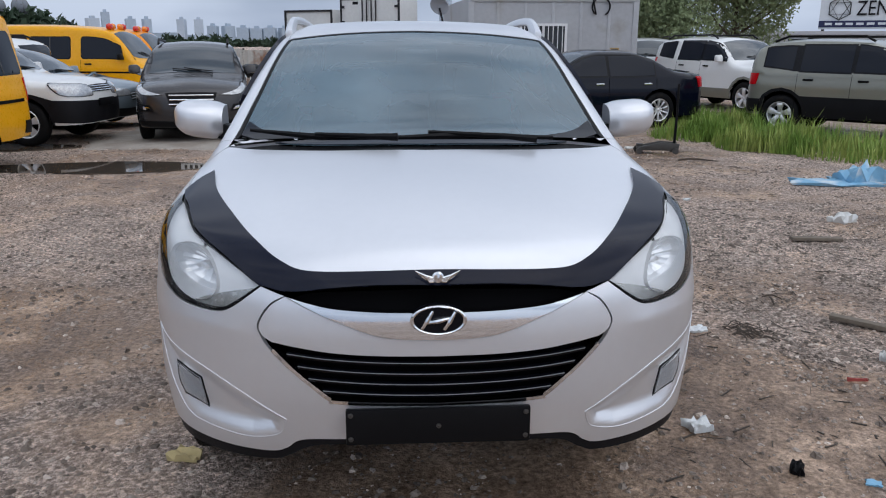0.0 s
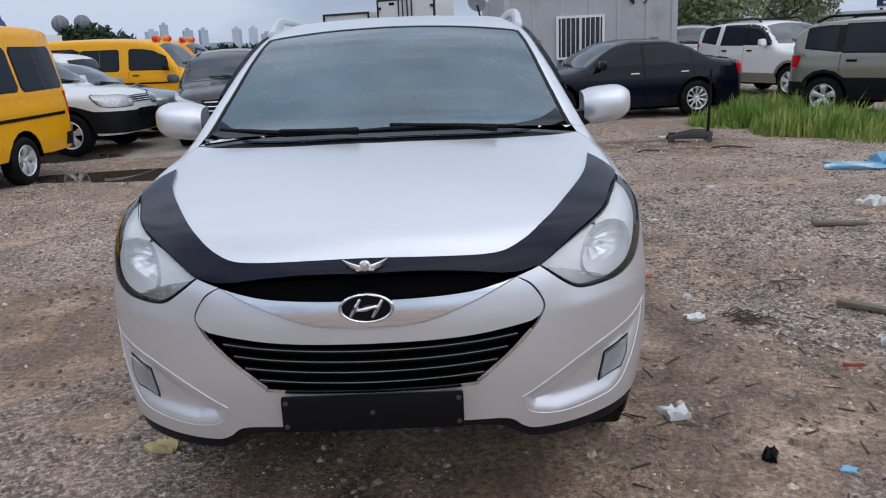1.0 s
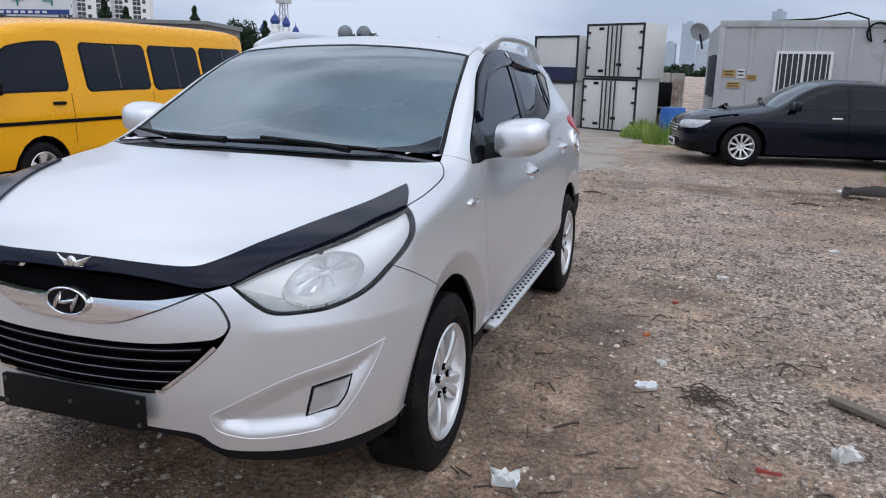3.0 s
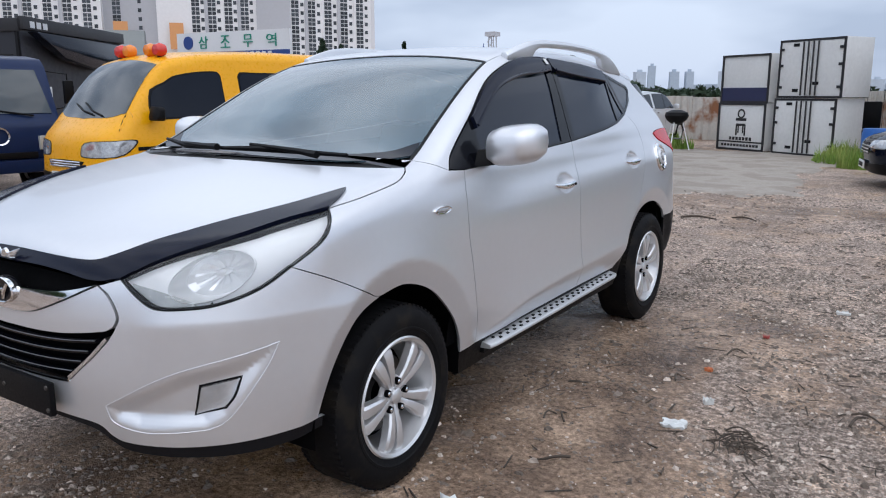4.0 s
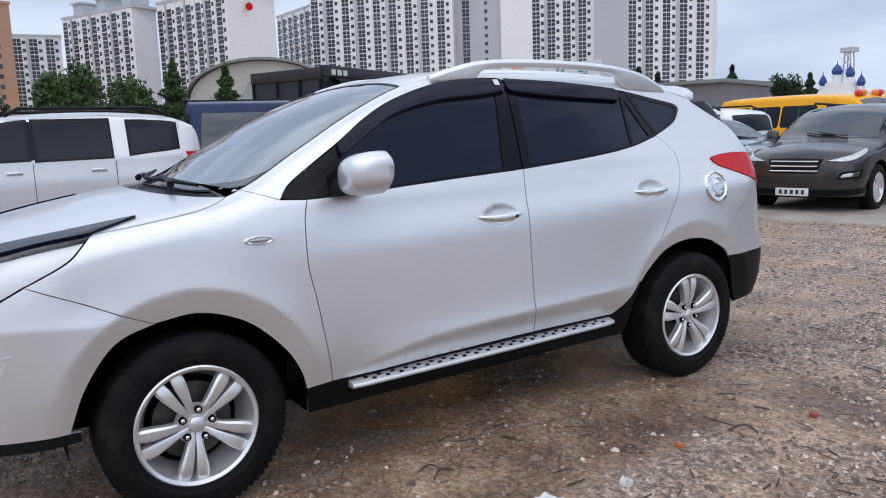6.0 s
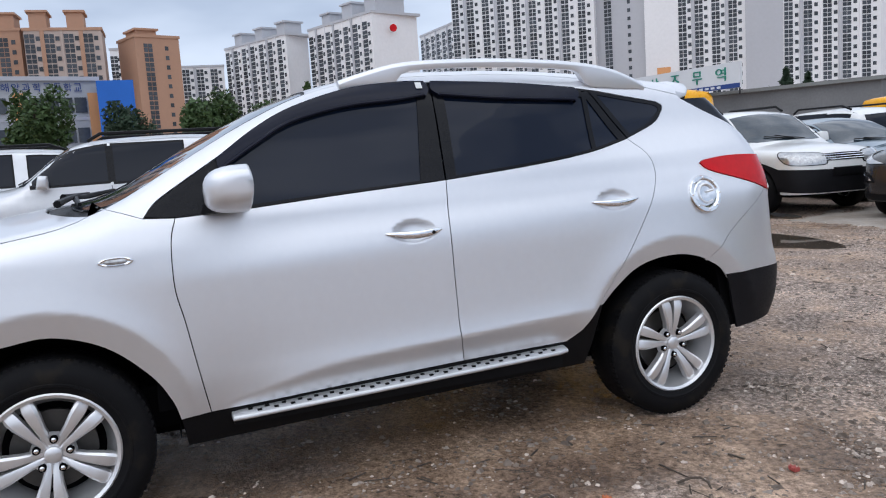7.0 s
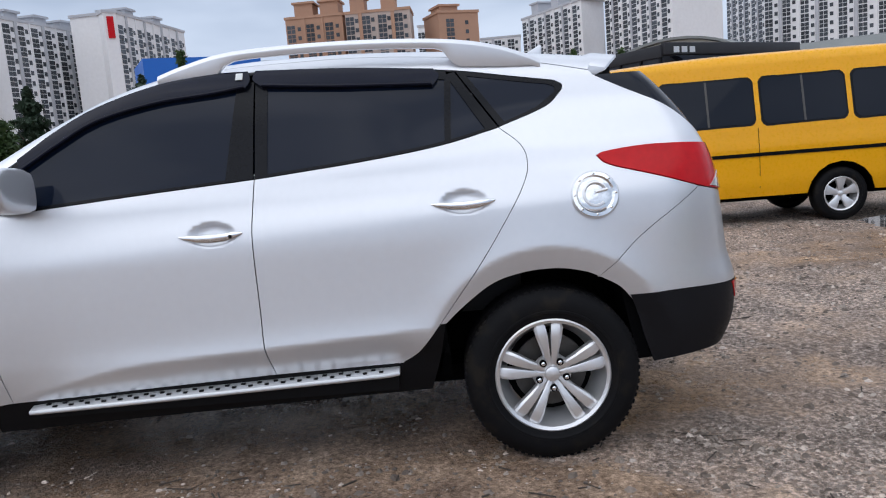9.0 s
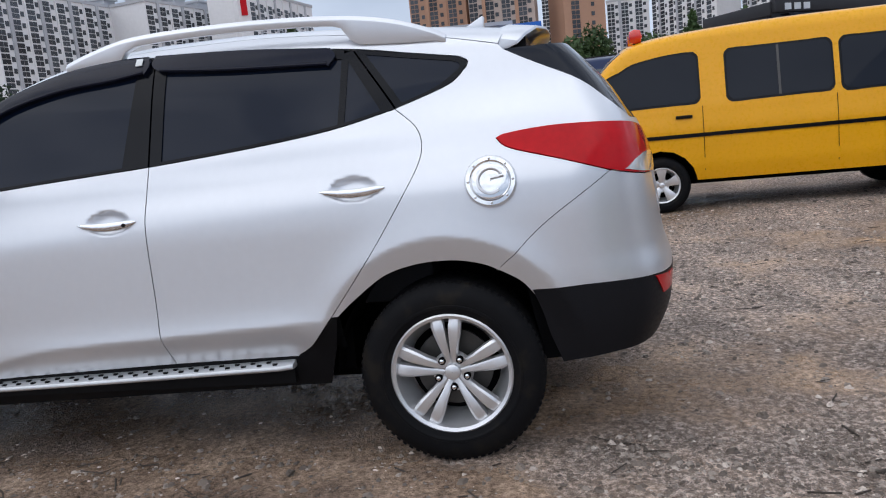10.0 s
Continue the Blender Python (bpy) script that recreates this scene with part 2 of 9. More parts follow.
class Shape:
    """A car's outer skin as one rounded solid: side, nose, tail and top meet in soft edges. Nose towards -y, front axle at y = 0."""

    def __init__(self, side, nose, nose_plan, tail, tail_plan, top, crown, soft=(0.10, 0.08, 0.08), flow=(0.1, 2.5), reach=(-1.6, 4.6, 1.3, 2.6), pocket=None):
        self.side, self.nose, self.nose_plan, self.tail, self.tail_plan = side, nose, nose_plan, tail, tail_plan
        self.top, self.crown, self.soft, self.flow, self.reach, self.pocket = top, crown, soft, flow, reach, pocket

    def value(self, x, y, z):
        ax = np.abs(x)
        side = ax - self.side(y, z)
        nose = self.nose(z) + self.nose_plan(ax) - y
        tail = y - self.tail(z) + self.tail_plan(ax)
        slope = (self.top(y + 0.02) - self.top(y - 0.02)) / 0.04
        top = (z - self.top(y) + self.crown(y) * (ax / 0.7) ** 2) / np.sqrt(1 + slope ** 2)
        f = soft_max(side, nose, self.soft[0])
        if self.pocket is not None:
            f = f + self.pocket(ax, y, z)
        f = soft_max(f, tail, self.soft[1])
        return soft_max(f, top, self.soft[2])

    def meet(self, start, way, far):
        """First meeting of rays with the skin, all given as arrays of points."""
        start, way = np.atleast_2d(np.array(start, float)), np.atleast_2d(np.array(way, float))
        n = len(start)
        d, last, hit = np.zeros(n), np.zeros(n), np.zeros(n, bool)
        for _ in range(int(far / 0.05) + 1):
            go = ~hit
            p = start[go] + way[go] * d[go][:, None]
            hit[go] = self.value(p[:, 0], p[:, 1], p[:, 2]) < 0
            if hit.all():
                break
            last = np.where(hit, last, d)
            d = np.where(hit, d, d + 0.05)
        a, b = last.copy(), d.copy()
        for _ in range(15):
            m = (a + b) / 2
            p = start + way * m[:, None]
            inside = self.value(p[:, 0], p[:, 1], p[:, 2]) < 0
            b, a = np.where(inside, m, b), np.where(inside, a, m)
        return start + way * ((a + b) / 2)[:, None], hit

    def normal(self, p):
        e = 0.004
        x, y, z = p[:, 0], p[:, 1], p[:, 2]
        g = np.stack([self.value(x + e, y, z) - self.value(x - e, y, z), self.value(x, y + e, z) - self.value(x, y - e, z),
                      self.value(x, y, z + e) - self.value(x, y, z - e)], 1)
        return g / np.maximum(np.linalg.norm(g, axis=1), 1e-9)[:, None]

    def place(self, view, u, v):
        """Points of the skin at (u, v): side (y, z); wrap (turn about the nose, z); top (x, y); nose and tail (x, z)."""
        u, v = np.asarray(u, float), np.asarray(v, float)
        o, one = np.zeros_like(u), np.ones_like(u)
        y0, y1, x1, z1 = self.reach
        if view == "side":
            p, w, far = (o + x1, u, v), (-one, o, o), x1
        elif view == "wrap":
            w = (np.sin(u), -np.cos(u), o)
            p, far = (w[0] * 2, self.flow[0] + w[1] * 2, v), 2
            w = (-w[0], -w[1], o)
        elif view == "tailwrap":
            w = (np.sin(u), np.cos(u), o)
            p, far = (w[0] * 2, self.flow[1] + w[1] * 2, v), 2
            w = (-w[0], -w[1], o)
        elif view == "top":
            p, w, far = (u, v, o + z1), (o, o, -one), z1
        elif view == "nose":
            p, w, far = (u, o + y0, v), (o, one, o), 2.5
        else:
            p, w, far = (u, o + y1, v), (o, -one, o), 2.5
        return self.meet(np.stack(p, 1), np.stack(w, 1), far)[0]


def suv_side(y, z):
    """Half width of the silver car's flank at (y, z)."""
    w = SUV_W(y) + SUV_P(z)
    w = w - 0.075 * ramp(1.9, 2.95, y) * ramp(1.12, 1.42, z)
    zc = 0.90 + 0.045 * y
    w = w - 0.16 * 0.012 * np.log1p(np.exp(np.clip((z - zc) / 0.012, -20, 20))) * ramp(0.3, 0.9, y) * (1 - ramp(0.06, 0.22, z - zc))
    zl = SUV_LINE(y)
    d = z - zl
    a = ramp(0.50, 0.85, y) * (1 - ramp(2.0, 2.35, y))
    e = np.sqrt(d * d + 0.00003) - 0.0055
    w = w + a * np.where(d > 0, 0.026 * np.exp(-(e / 0.10)), 0.026 - 0.30 * np.clip(e, 0, 0.10))
    for wy in (0.0, 2.64):
        r = np.hypot(y - wy, z - 0.345)
        e = np.sqrt((r - 0.50) ** 2 + 0.00001) - 0.0031
        w = w + np.where(r > 0.50, 0.014 * np.exp(-(e / 0.075) ** 1.3), 0.014 - 0.30 * np.clip(e, 0, 0.09)) * ramp(0.30, 0.55, z)
    for hy, hz in ((1.386, 0.994), (2.347, 1.040)):
        w = w - 0.024 * ramp(0.0, 0.9, 1 - ((y - hy) / 0.098) ** 2 - ((z - hz) / 0.046) ** 2)
    return w


def fog_pocket(x, y, z):
    """Depth of the pocket round the fog lamp, sunk into the bumper corner."""
    u = np.arctan2(x, 0.1 - y)
    ring = ((0.422, 0.505), (0.642, 0.628), (0.915, 0.70), (0.872, 0.618), (0.775, 0.482), (0.72, 0.448), (0.526, 0.432), (0.444, 0.455))
    inside = np.zeros_like(u, bool)
    dist = np.full_like(u, 9.0)
    for (a, b), (c, d) in zip(ring, ring[1:] + ring[:1]):
        t = np.clip(((u - a) * (c - a) + (z - b) * (d - b)) / ((c - a) ** 2 + (d - b) ** 2), 0, 1)
        dist = np.minimum(dist, np.hypot(u - a - t * (c - a), z - b - t * (d - b)))
        cross = ((b > z) != (d > z)) & (u < (c - a) * (z - b) / (d - b + 1e-12) + a)
        inside ^= cross
    d = z - (0.755 + 0.02 * np.cos(3.2 * (u - 0.85)))
    e = np.sqrt(d * d + 0.00002) - 0.0045
    ridge = 0.011 * np.where(d > 0, np.exp(-e / 0.07), np.exp(-e / 0.14)) * ramp(0.50, 0.62, u) * (1 - ramp(1.10, 1.30, u))
    return np.where(inside, 0.027 * ramp(0.0, 0.060, dist), 0.0) - ridge


SUV_W = curve((-0.95, 0.84), (-0.6, 0.884), (-0.2, 0.897), (0.2, 0.898), (0.9, 0.893), (1.6, 0.895), (2.3, 0.892), (2.64, 0.890), (2.9, 0.884), (3.2, 0.862), (3.5, 0.82))
SUV_P = curve((0.20, -0.09), (0.32, -0.045), (0.42, -0.022), (0.55, -0.004), (0.70, 0.0), (0.88, -0.003), (1.0, -0.012), (1.10, -0.036), (1.17, -0.066), (1.30, -0.112), (1.45, -0.165), (1.56, -0.215), (1.66, -0.30))
SUV_LINE = curve((0.5, 0.40), (0.72, 0.455), (1.05, 0.515), (1.6, 0.545), (2.3, 0.575))
SUV = Shape(
    side=suv_side,
    nose=curve((0.15, -0.67), (0.22, -0.79), (0.32, -0.875), (0.45, -0.905), (0.60, -0.917), (0.75, -0.914), (0.82, -0.905), (0.88, -0.89), (0.93, -0.87), (1.0, -0.83), (1.08, -0.77), (1.2, -0.67)),
    nose_plan=curve((0, 0), (0.15, 0.003), (0.3, 0.013), (0.43, 0.036), (0.5, 0.055), (0.6, 0.095), (0.72, 0.17), (0.80, 0.25), (0.86, 0.34), (0.92, 0.46), (1.0, 0.7)),
    tail=curve((0.2, 3.34), (0.35, 3.44), (0.5, 3.505), (0.62, 3.515), (0.75, 3.485), (0.95, 3.465), (1.05, 3.45), (1.15, 3.42), (1.3, 3.335), (1.5, 3.165), (1.7, 2.98)),
    tail_plan=curve((0, 0), (0.3, 0.010), (0.5, 0.035), (0.65, 0.075), (0.76, 0.135), (0.85, 0.25), (0.92, 0.5)),
    top=curve((-1.0, 0.84), (-0.93, 0.90), (-0.87, 0.95), (-0.78, 0.992), (-0.4, 1.095), (0.0, 1.165), (0.16, 1.188), (0.27, 1.225), (0.5, 1.345), (0.8, 1.50), (0.98, 1.575), (1.2, 1.638), (1.4, 1.665), (1.6, 1.676), (1.85, 1.677), (2.1, 1.669), (2.45, 1.645), (2.8, 1.609), (3.15, 1.562), (3.4, 1.525)),
    crown=curve((-1.0, 0.06), (-0.5, 0.04), (0.0, 0.035), (0.3, 0.035), (0.6, 0.035), (1.1, 0.03), (1.6, 0.035), (2.6, 0.04), (3.2, 0.05)),
    pocket=fog_pocket,
)
# ---- shape end ----


# ---- building kit ----
class Build:
    """Gathers vertices and faces of one mesh."""

    def __init__(self):
        self.v, self.f = [], []

    def add(self, verts, faces):
        k = len(self.v)
        self.v += [tuple(map(float, p)) for p in verts]
        self.f += [tuple(i + k for i in f) for f in faces]
        return self

    def box(self, c, s, rz=0.0):
        x, y, z = (a / 2 for a in s)
        p = [(-x, -y, -z), (x, -y, -z), (x, y, -z), (-x, y, -z), (-x, -y, z), (x, -y, z), (x, y, z), (-x, y, z)]
        a = radians(rz)
        p = [(c[0] + q[0] * math.cos(a) - q[1] * math.sin(a), c[1] + q[0] * math.sin(a) + q[1] * math.cos(a), c[2] + q[2]) for q in p]
        return self.add(p, [(0, 3, 2, 1), (4, 5, 6, 7), (0, 1, 5, 4), (1, 2, 6, 5), (2, 3, 7, 6), (3, 0, 4, 7)])

    def span(self, a, b):
        return self.box([(p + q) / 2 for p, q in zip(a, b)], [abs(q - p) for p, q in zip(a, b)])

    def prism(self, poly, lo, hi, axis="z"):
        """A flat outline drawn out along an axis from lo to hi."""
        n = len(poly)

        def at(p, h):
            return {"z": (p[0], p[1], h), "y": (p[0], h, p[1]), "x": (h, p[0], p[1])}[axis]
        v = [at(p, lo) for p in poly] + [at(p, hi) for p in poly]
        return self.add(v, [tuple(range(n))[::-1], tuple(range(n, 2 * n))] + [(i, (i + 1) % n, (i + 1) % n + n, i + n) for i in range(n)])

    def tube(self, pts, r, n=8, caps=True):
        pts = [Vector(p) for p in pts]
        rs = r if isinstance(r, (list, tuple)) else [r] * len(pts)
        rings, up = [], None
        for i, p in enumerate(pts):
            d = (pts[min(i + 1, len(pts) - 1)] - pts[max(i - 1, 0)]).normalized()
            if up is None:
                up = d.orthogonal().normalized()
            up = (up - d * up.dot(d)).normalized()
            side = d.cross(up)
            rings.append([p + (up * math.cos(2 * math.pi * k / n) + side * math.sin(2 * math.pi * k / n)) * rs[i] for k in range(n)])
        v = [q for ring in rings for q in ring]
        f = [(i * n + k, i * n + (k + 1) % n, (i + 1) * n + (k + 1) % n, (i + 1) * n + k) for i in range(len(pts) - 1) for k in range(n)]
        if caps:
            f += [tuple(range(n))[::-1], tuple(range(len(v) - n, len(v)))]
        return self.add(v, f)

    def lathe(self, prof, n=32, axis="z", c=(0, 0, 0), closed=False):
        """A profile of (radius, height) turned about an axis through c."""
        v = []
        for r, h in prof:
            for k in range(n):
                a = 2 * math.pi * k / n
                x, y = r * math.cos(a), r * math.sin(a)
                q = {"z": (x, y, h), "x": (h, x, y), "y": (y, h, x)}[axis]
                v.append((q[0] + c[0], q[1] + c[1], q[2] + c[2]))
        m = len(prof)
        f = [(i * n + k, i * n + (k + 1) % n, ((i + 1) % m) * n + (k + 1) % n, ((i + 1) % m) * n + k) for i in range(m if closed else m - 1) for k in range(n)]
        return self.add(v, f)

    def loft(self, rings, close=True, caps=True):
        n, k = len(rings[0]), len(rings)
        v = [p for r in rings for p in r]
        m = n if close else n - 1
        f = [(i * n + j, i * n + (j + 1) % n, (i + 1) * n + (j + 1) % n, (i + 1) * n + j) for i in range(k - 1) for j in range(m)]
        if caps and close:
            f += [tuple(range(n))[::-1], tuple(range((k - 1) * n, k * n))]
        return self.add(v, f)

    def moved(self, m):
        self.v = [tuple(m @ Vector(p)) for p in self.v]
        return self

    def done(self, name, material, parent=None, label="", smooth=True, bevel=0.0, angle=40):
        me = bpy.data.meshes.new(name)
        me.from_pydata(self.v, [], self.f)
        bm = bmesh.new()
        bm.from_mesh(me)
        bmesh.ops.recalc_face_normals(bm, faces=bm.faces)
        if bevel:
            sharp = [e for e in bm.edges if len(e.link_faces) == 2 and e.calc_face_angle(0) > radians(30)]
            bmesh.ops.bevel(bm, geom=sharp, offset=bevel, segments=2, profile=0.6, affect="EDGES", clamp_overlap=True)
        for f in bm.faces:
            f.smooth = smooth
        for e in bm.edges:
            e.smooth = not (len(e.link_faces) == 2 and e.calc_face_angle(0) > radians(angle))
        bm.to_mesh(me)
        bm.free()
        return link(name, me, material, parent, label)


def link(name, me, material, parent=None, label=""):
    if material and not me.materials:
        me.materials.append(material)
    ob = new(name, me)
    if parent:
        ob.parent = parent
    if label:
        tagged(ob, label)
    return ob


def thing(name, label, category, m=None, group="", kind=""):
    ob = tagged(new(name), label, category, group, kind)
    if m is not None:
        ob.matrix_world = m
    return ob


def smooth_line(pts, n=6):
    """A curve through 2D points, n steps to each stretch."""
    p = np.array(pts, float)
    if len(p) < 3:
        return np.array([p[0] + (p[-1] - p[0]) * t for t in np.linspace(0, 1, n + 1)])
    e = np.vstack([2 * p[0] - p[1], p, 2 * p[-1] - p[-2]])
    out = []
    for i in range(1, len(e) - 2):
        for t in np.arange(n) / n:
            out.append(0.5 * (2 * e[i] + (e[i + 1] - e[i - 1]) * t + (2 * e[i - 1] - 5 * e[i] + 4 * e[i + 1] - e[i + 2]) * t * t
                              + (3 * e[i] - e[i - 1] - 3 * e[i + 1] + e[i + 2]) * t ** 3))
    out.append(p[-1])
    return np.array(out)


def path(shape, view, *pts, n=6):
    """A smooth line on the skin, through points of a view."""
    q = smooth_line(pts, n)
    return lay(shape, view, q[:, 0], q[:, 1])


def lay(shape, view, u, v):
    if view == "arch":
        w = (np.cos(v), np.zeros_like(v), np.sin(v))
        p = np.stack([2.2 * w[0], u, 1.0 + 2.2 * w[2]], 1)
        return shape.meet(p, -np.stack(w, 1), 2.2)[0]
    return shape.place(view, u, v)


def seen_in(shape, view, p):
    x, y, z = p[:, 0], p[:, 1], p[:, 2]
    if view == "side":
        return np.stack([y, z], 1)
    if view == "wrap":
        return np.stack([np.arctan2(x, shape.flow[0] - y), z], 1)
    if view == "tailwrap":
        return np.stack([np.arctan2(x, y - shape.flow[1]), z], 1)
    if view == "arch":
        return np.stack([y, np.arctan2(z - 1.0, np.abs(x))], 1)
    if view == "top":
        return np.stack([x, y], 1)
    return np.stack([x, z], 1)


def mirrored(p):
    return p * np.array([-1, 1, 1])


def skin(name, shape, view, edges, material, parent, off=0.0, rim=0.014, step=0.03, gap=0.002, flip=False, both=False, label=""):
    """A panel of the skin, bounded by lines that lie on it. both: the lines are the half from the middle out, and are mirrored."""
    line = np.vstack(edges)
    if both:
        line = np.vstack([line, mirrored(line)[::-1]])
    q = seen_in(shape, view, line)
    keep = [0]
    for i in range(1, len(q)):
        if np.hypot(*(q[i] - q[keep[-1]])) > 1e-3:
            keep.append(i)
    if np.hypot(*(q[keep[-1]] - q[0])) < 1e-3:
        keep.pop()
    q = q[keep]
    area = np.sum(q[:, 0] * np.roll(q[:, 1], -1) - q[:, 1] * np.roll(q[:, 0], -1))
    if area < 0:
        q = q[::-1]
    if gap:
        a, b = q - np.roll(q, 1, 0), np.roll(q, -1, 0) - q
        a, b = a / np.linalg.norm(a, axis=1)[:, None], b / np.linalg.norm(b, axis=1)[:, None]
        d = np.stack([-(a + b)[:, 1], (a + b)[:, 0]], 1)
        q = q + d / np.maximum(np.linalg.norm(d, axis=1), 0.5)[:, None] * gap
    bm = bmesh.new()
    bm.faces.new([bm.verts.new((*p, 0)) for p in q])
    lo, hi = q.min(0), q.max(0)
    for axis in (0, 1):
        for c in np.arange(math.ceil(lo[axis] / step) * step + 0.0037, hi[axis], step):
            no = (1, 0, 0) if axis == 0 else (0, 1, 0)
            bmesh.ops.bisect_plane(bm, geom=bm.verts[:] + bm.edges[:] + bm.faces[:], dist=2e-4, plane_co=(c, 0, 0) if axis == 0 else (0, c, 0), plane_no=no)
    bmesh.ops.remove_doubles(bm, verts=bm.verts, dist=1e-5)
    bm.verts.index_update()
    uv = np.array([v.co[:2] for v in bm.verts])
    p = lay(shape, view, uv[:, 0], uv[:, 1])
    nor = shape.normal(p)
    p = p + nor * off
    faces = [tuple(v.index for v in f.verts) for f in bm.faces]
    edge = [tuple(v.index for v in e.verts) for e in bm.edges if len(e.link_faces) == 1]
    bm.free()
    tri = p[[f[1] for f in faces]] - p[[f[0] for f in faces]]
    tri2 = p[[f[2] for f in faces]] - p[[f[0] for f in faces]]
    if np.sum(np.cross(tri, tri2) * nor[[f[0] for f in faces]]) < 0:
        faces = [f[::-1] for f in faces]
    verts, normals = list(p), list(nor)
    for a, b in edge:
        k = len(verts)
        verts += [p[a], p[b], p[b] - nor[b] * rim, p[a] - nor[a] * rim]
        normals += [(0, 0, 0)] * 4
        faces.append((k, k + 1, k + 2, k + 3))
    verts, normals = np.array(verts), np.array(normals)
    if flip:
        verts, normals, faces = mirrored(verts), mirrored(normals), [f[::-1] for f in faces]
    me = bpy.data.meshes.new(name)
    me.from_pydata(verts.tolist(), [], faces)
    me.shade_smooth()
    me.normals_split_custom_set_from_vertices(normals.tolist())
    return link(name, me, material, parent, label)


# ---- wheels ----
def wheel(parent, name="wheel", radius=0.35, width=0.225, rim=0.222, spokes=5, twin=True, turn=90.0, alloy=None, m=None, simple=False, label="black tyre on a silver alloy rim"):
    """A wheel whose outer face looks along +x, centred on its own middle."""
    alloy = alloy or ALLOY
    hub = tagged(new(name), label)
    hub.parent = parent
    if m is not None:
        hub.matrix_basis = m
    w = width / 2
    seg = 28 if simple else 56
    side = [(rim - 0.012, w - 0.022), (rim + 0.004, w - 0.006), (rim + 0.02, w), (rim + 0.027, w + 0.003), (rim + 0.029, w + 0.0065), (rim + 0.037, w + 0.0070), (rim + 0.039, w + 0.0045), (rim + (radius - rim) * 0.55, w + 0.007), (radius - 0.028, w - 0.004),
            (radius - 0.010, w - 0.018), (radius - 0.002, w - 0.034)]
    prof = side + [(radius, 0.0)] + [(r, -h) for r, h in side[::-1]]
    Build().lathe(prof, seg, "x").done("tyre", RUBBER, hub, angle=50)
    if not simple:
        t = Build()
        for k in range(76):
            a = 2 * math.pi * k / 76
            for s in (-1, 1):
                b = Build().box((s * (w - 0.036), 0, radius - 0.0085), (0.030, 0.016, 0.014))
                t.add([tuple(Matrix.Rotation(a, 4, "X") @ Vector(p)) for p in b.v], b.f)
        tagged(t.done("tread", RUBBER, hub, smooth=False), kind="stuff")
    Build().lathe([(rim - 0.012, w - 0.020), (rim + 0.004, w - 0.004), (rim - 0.002, w + 0.001), (rim - 0.014, w - 0.006), (rim - 0.022, w - 0.05),
                   (rim - 0.05, w - 0.10), (rim - 0.045, -w + 0.02)], seg, "x").done("rim", alloy, hub)
    Build().lathe([(0.001, w - 0.125), (rim - 0.05, w - 0.125)], 24, "x").done("brake_backing", VOID, hub)
    if not simple:
        Build().lathe([(0.06, w - 0.095), (0.145, w - 0.095), (0.145, w - 0.110), (0.06, w - 0.11)], 32, "x", closed=True).done("brake_disc", DARK_METAL, hub)
    for k in range(spokes):
        for s in ((-1, 1) if twin else (0,)):
            base = radians(turn + 360 * k / spokes)
            rings = []
            for r, spread, half, lift in ((0.030, 0.012, 0.012, -0.032), (0.062, 0.0145, 0.0130, -0.024), (0.10, 0.0195, 0.0165, -0.014), (0.150, 0.0280, 0.0225, -0.009), (0.182, 0.0325, 0.0240, -0.010), (rim - 0.016, 0.0350, 0.0205, -0.020)):
                c, x = s * spread, w + lift
                hw = half if twin else half * (2.4 if spokes < 7 else 0.85)
                rings.append([(x - 0.035, c - hw, r), (x - (0.006 if s < 0 else 0.002), c - hw * 0.97, r), (x + 0.001, c - hw * 0.55, r), (x + 0.001, c + hw * 0.55, r), (x - (0.002 if s < 0 else 0.006), c + hw * 0.97, r), (x - 0.035, c + hw, r)])
            b = Build().loft(rings)
            rot = Matrix.Rotation(base - math.pi / 2, 4, "X")
            b.v = [tuple(rot @ Vector(p)) for p in b.v]
            b.done("spoke", alloy, hub, angle=28)
    Build().lathe([(0.001, w - 0.016), (0.024, w - 0.017), (0.029, w - 0.021), (0.031, w - 0.04)], 24, "x").done("hub_cap", alloy, hub)
    Build().lathe([(0.03, w - 0.034), (0.072, w - 0.031), (0.078, w - 0.05)], 24, "x").done("hub_face", alloy, hub)
    for k in range(0 if simple else 5):
        a = radians(turn + 36 + 72 * k)
        Build().lathe([(0.001, w - 0.0175), (0.0135, w - 0.0175), (0.0145, w - 0.040)], 14, "x", (0, 0.056 * math.cos(a), 0.056 * math.sin(a))).done("nut_recess", VOID, hub)
        Build().lathe([(0.001, w - 0.013), (0.006, w - 0.014), (0.0085, w - 0.016), (0.009, w - 0.034)], 8, "x", (0, 0.056 * math.cos(a), 0.056 * math.sin(a))).done("wheel_nut", CHROME, hub)
    return hub


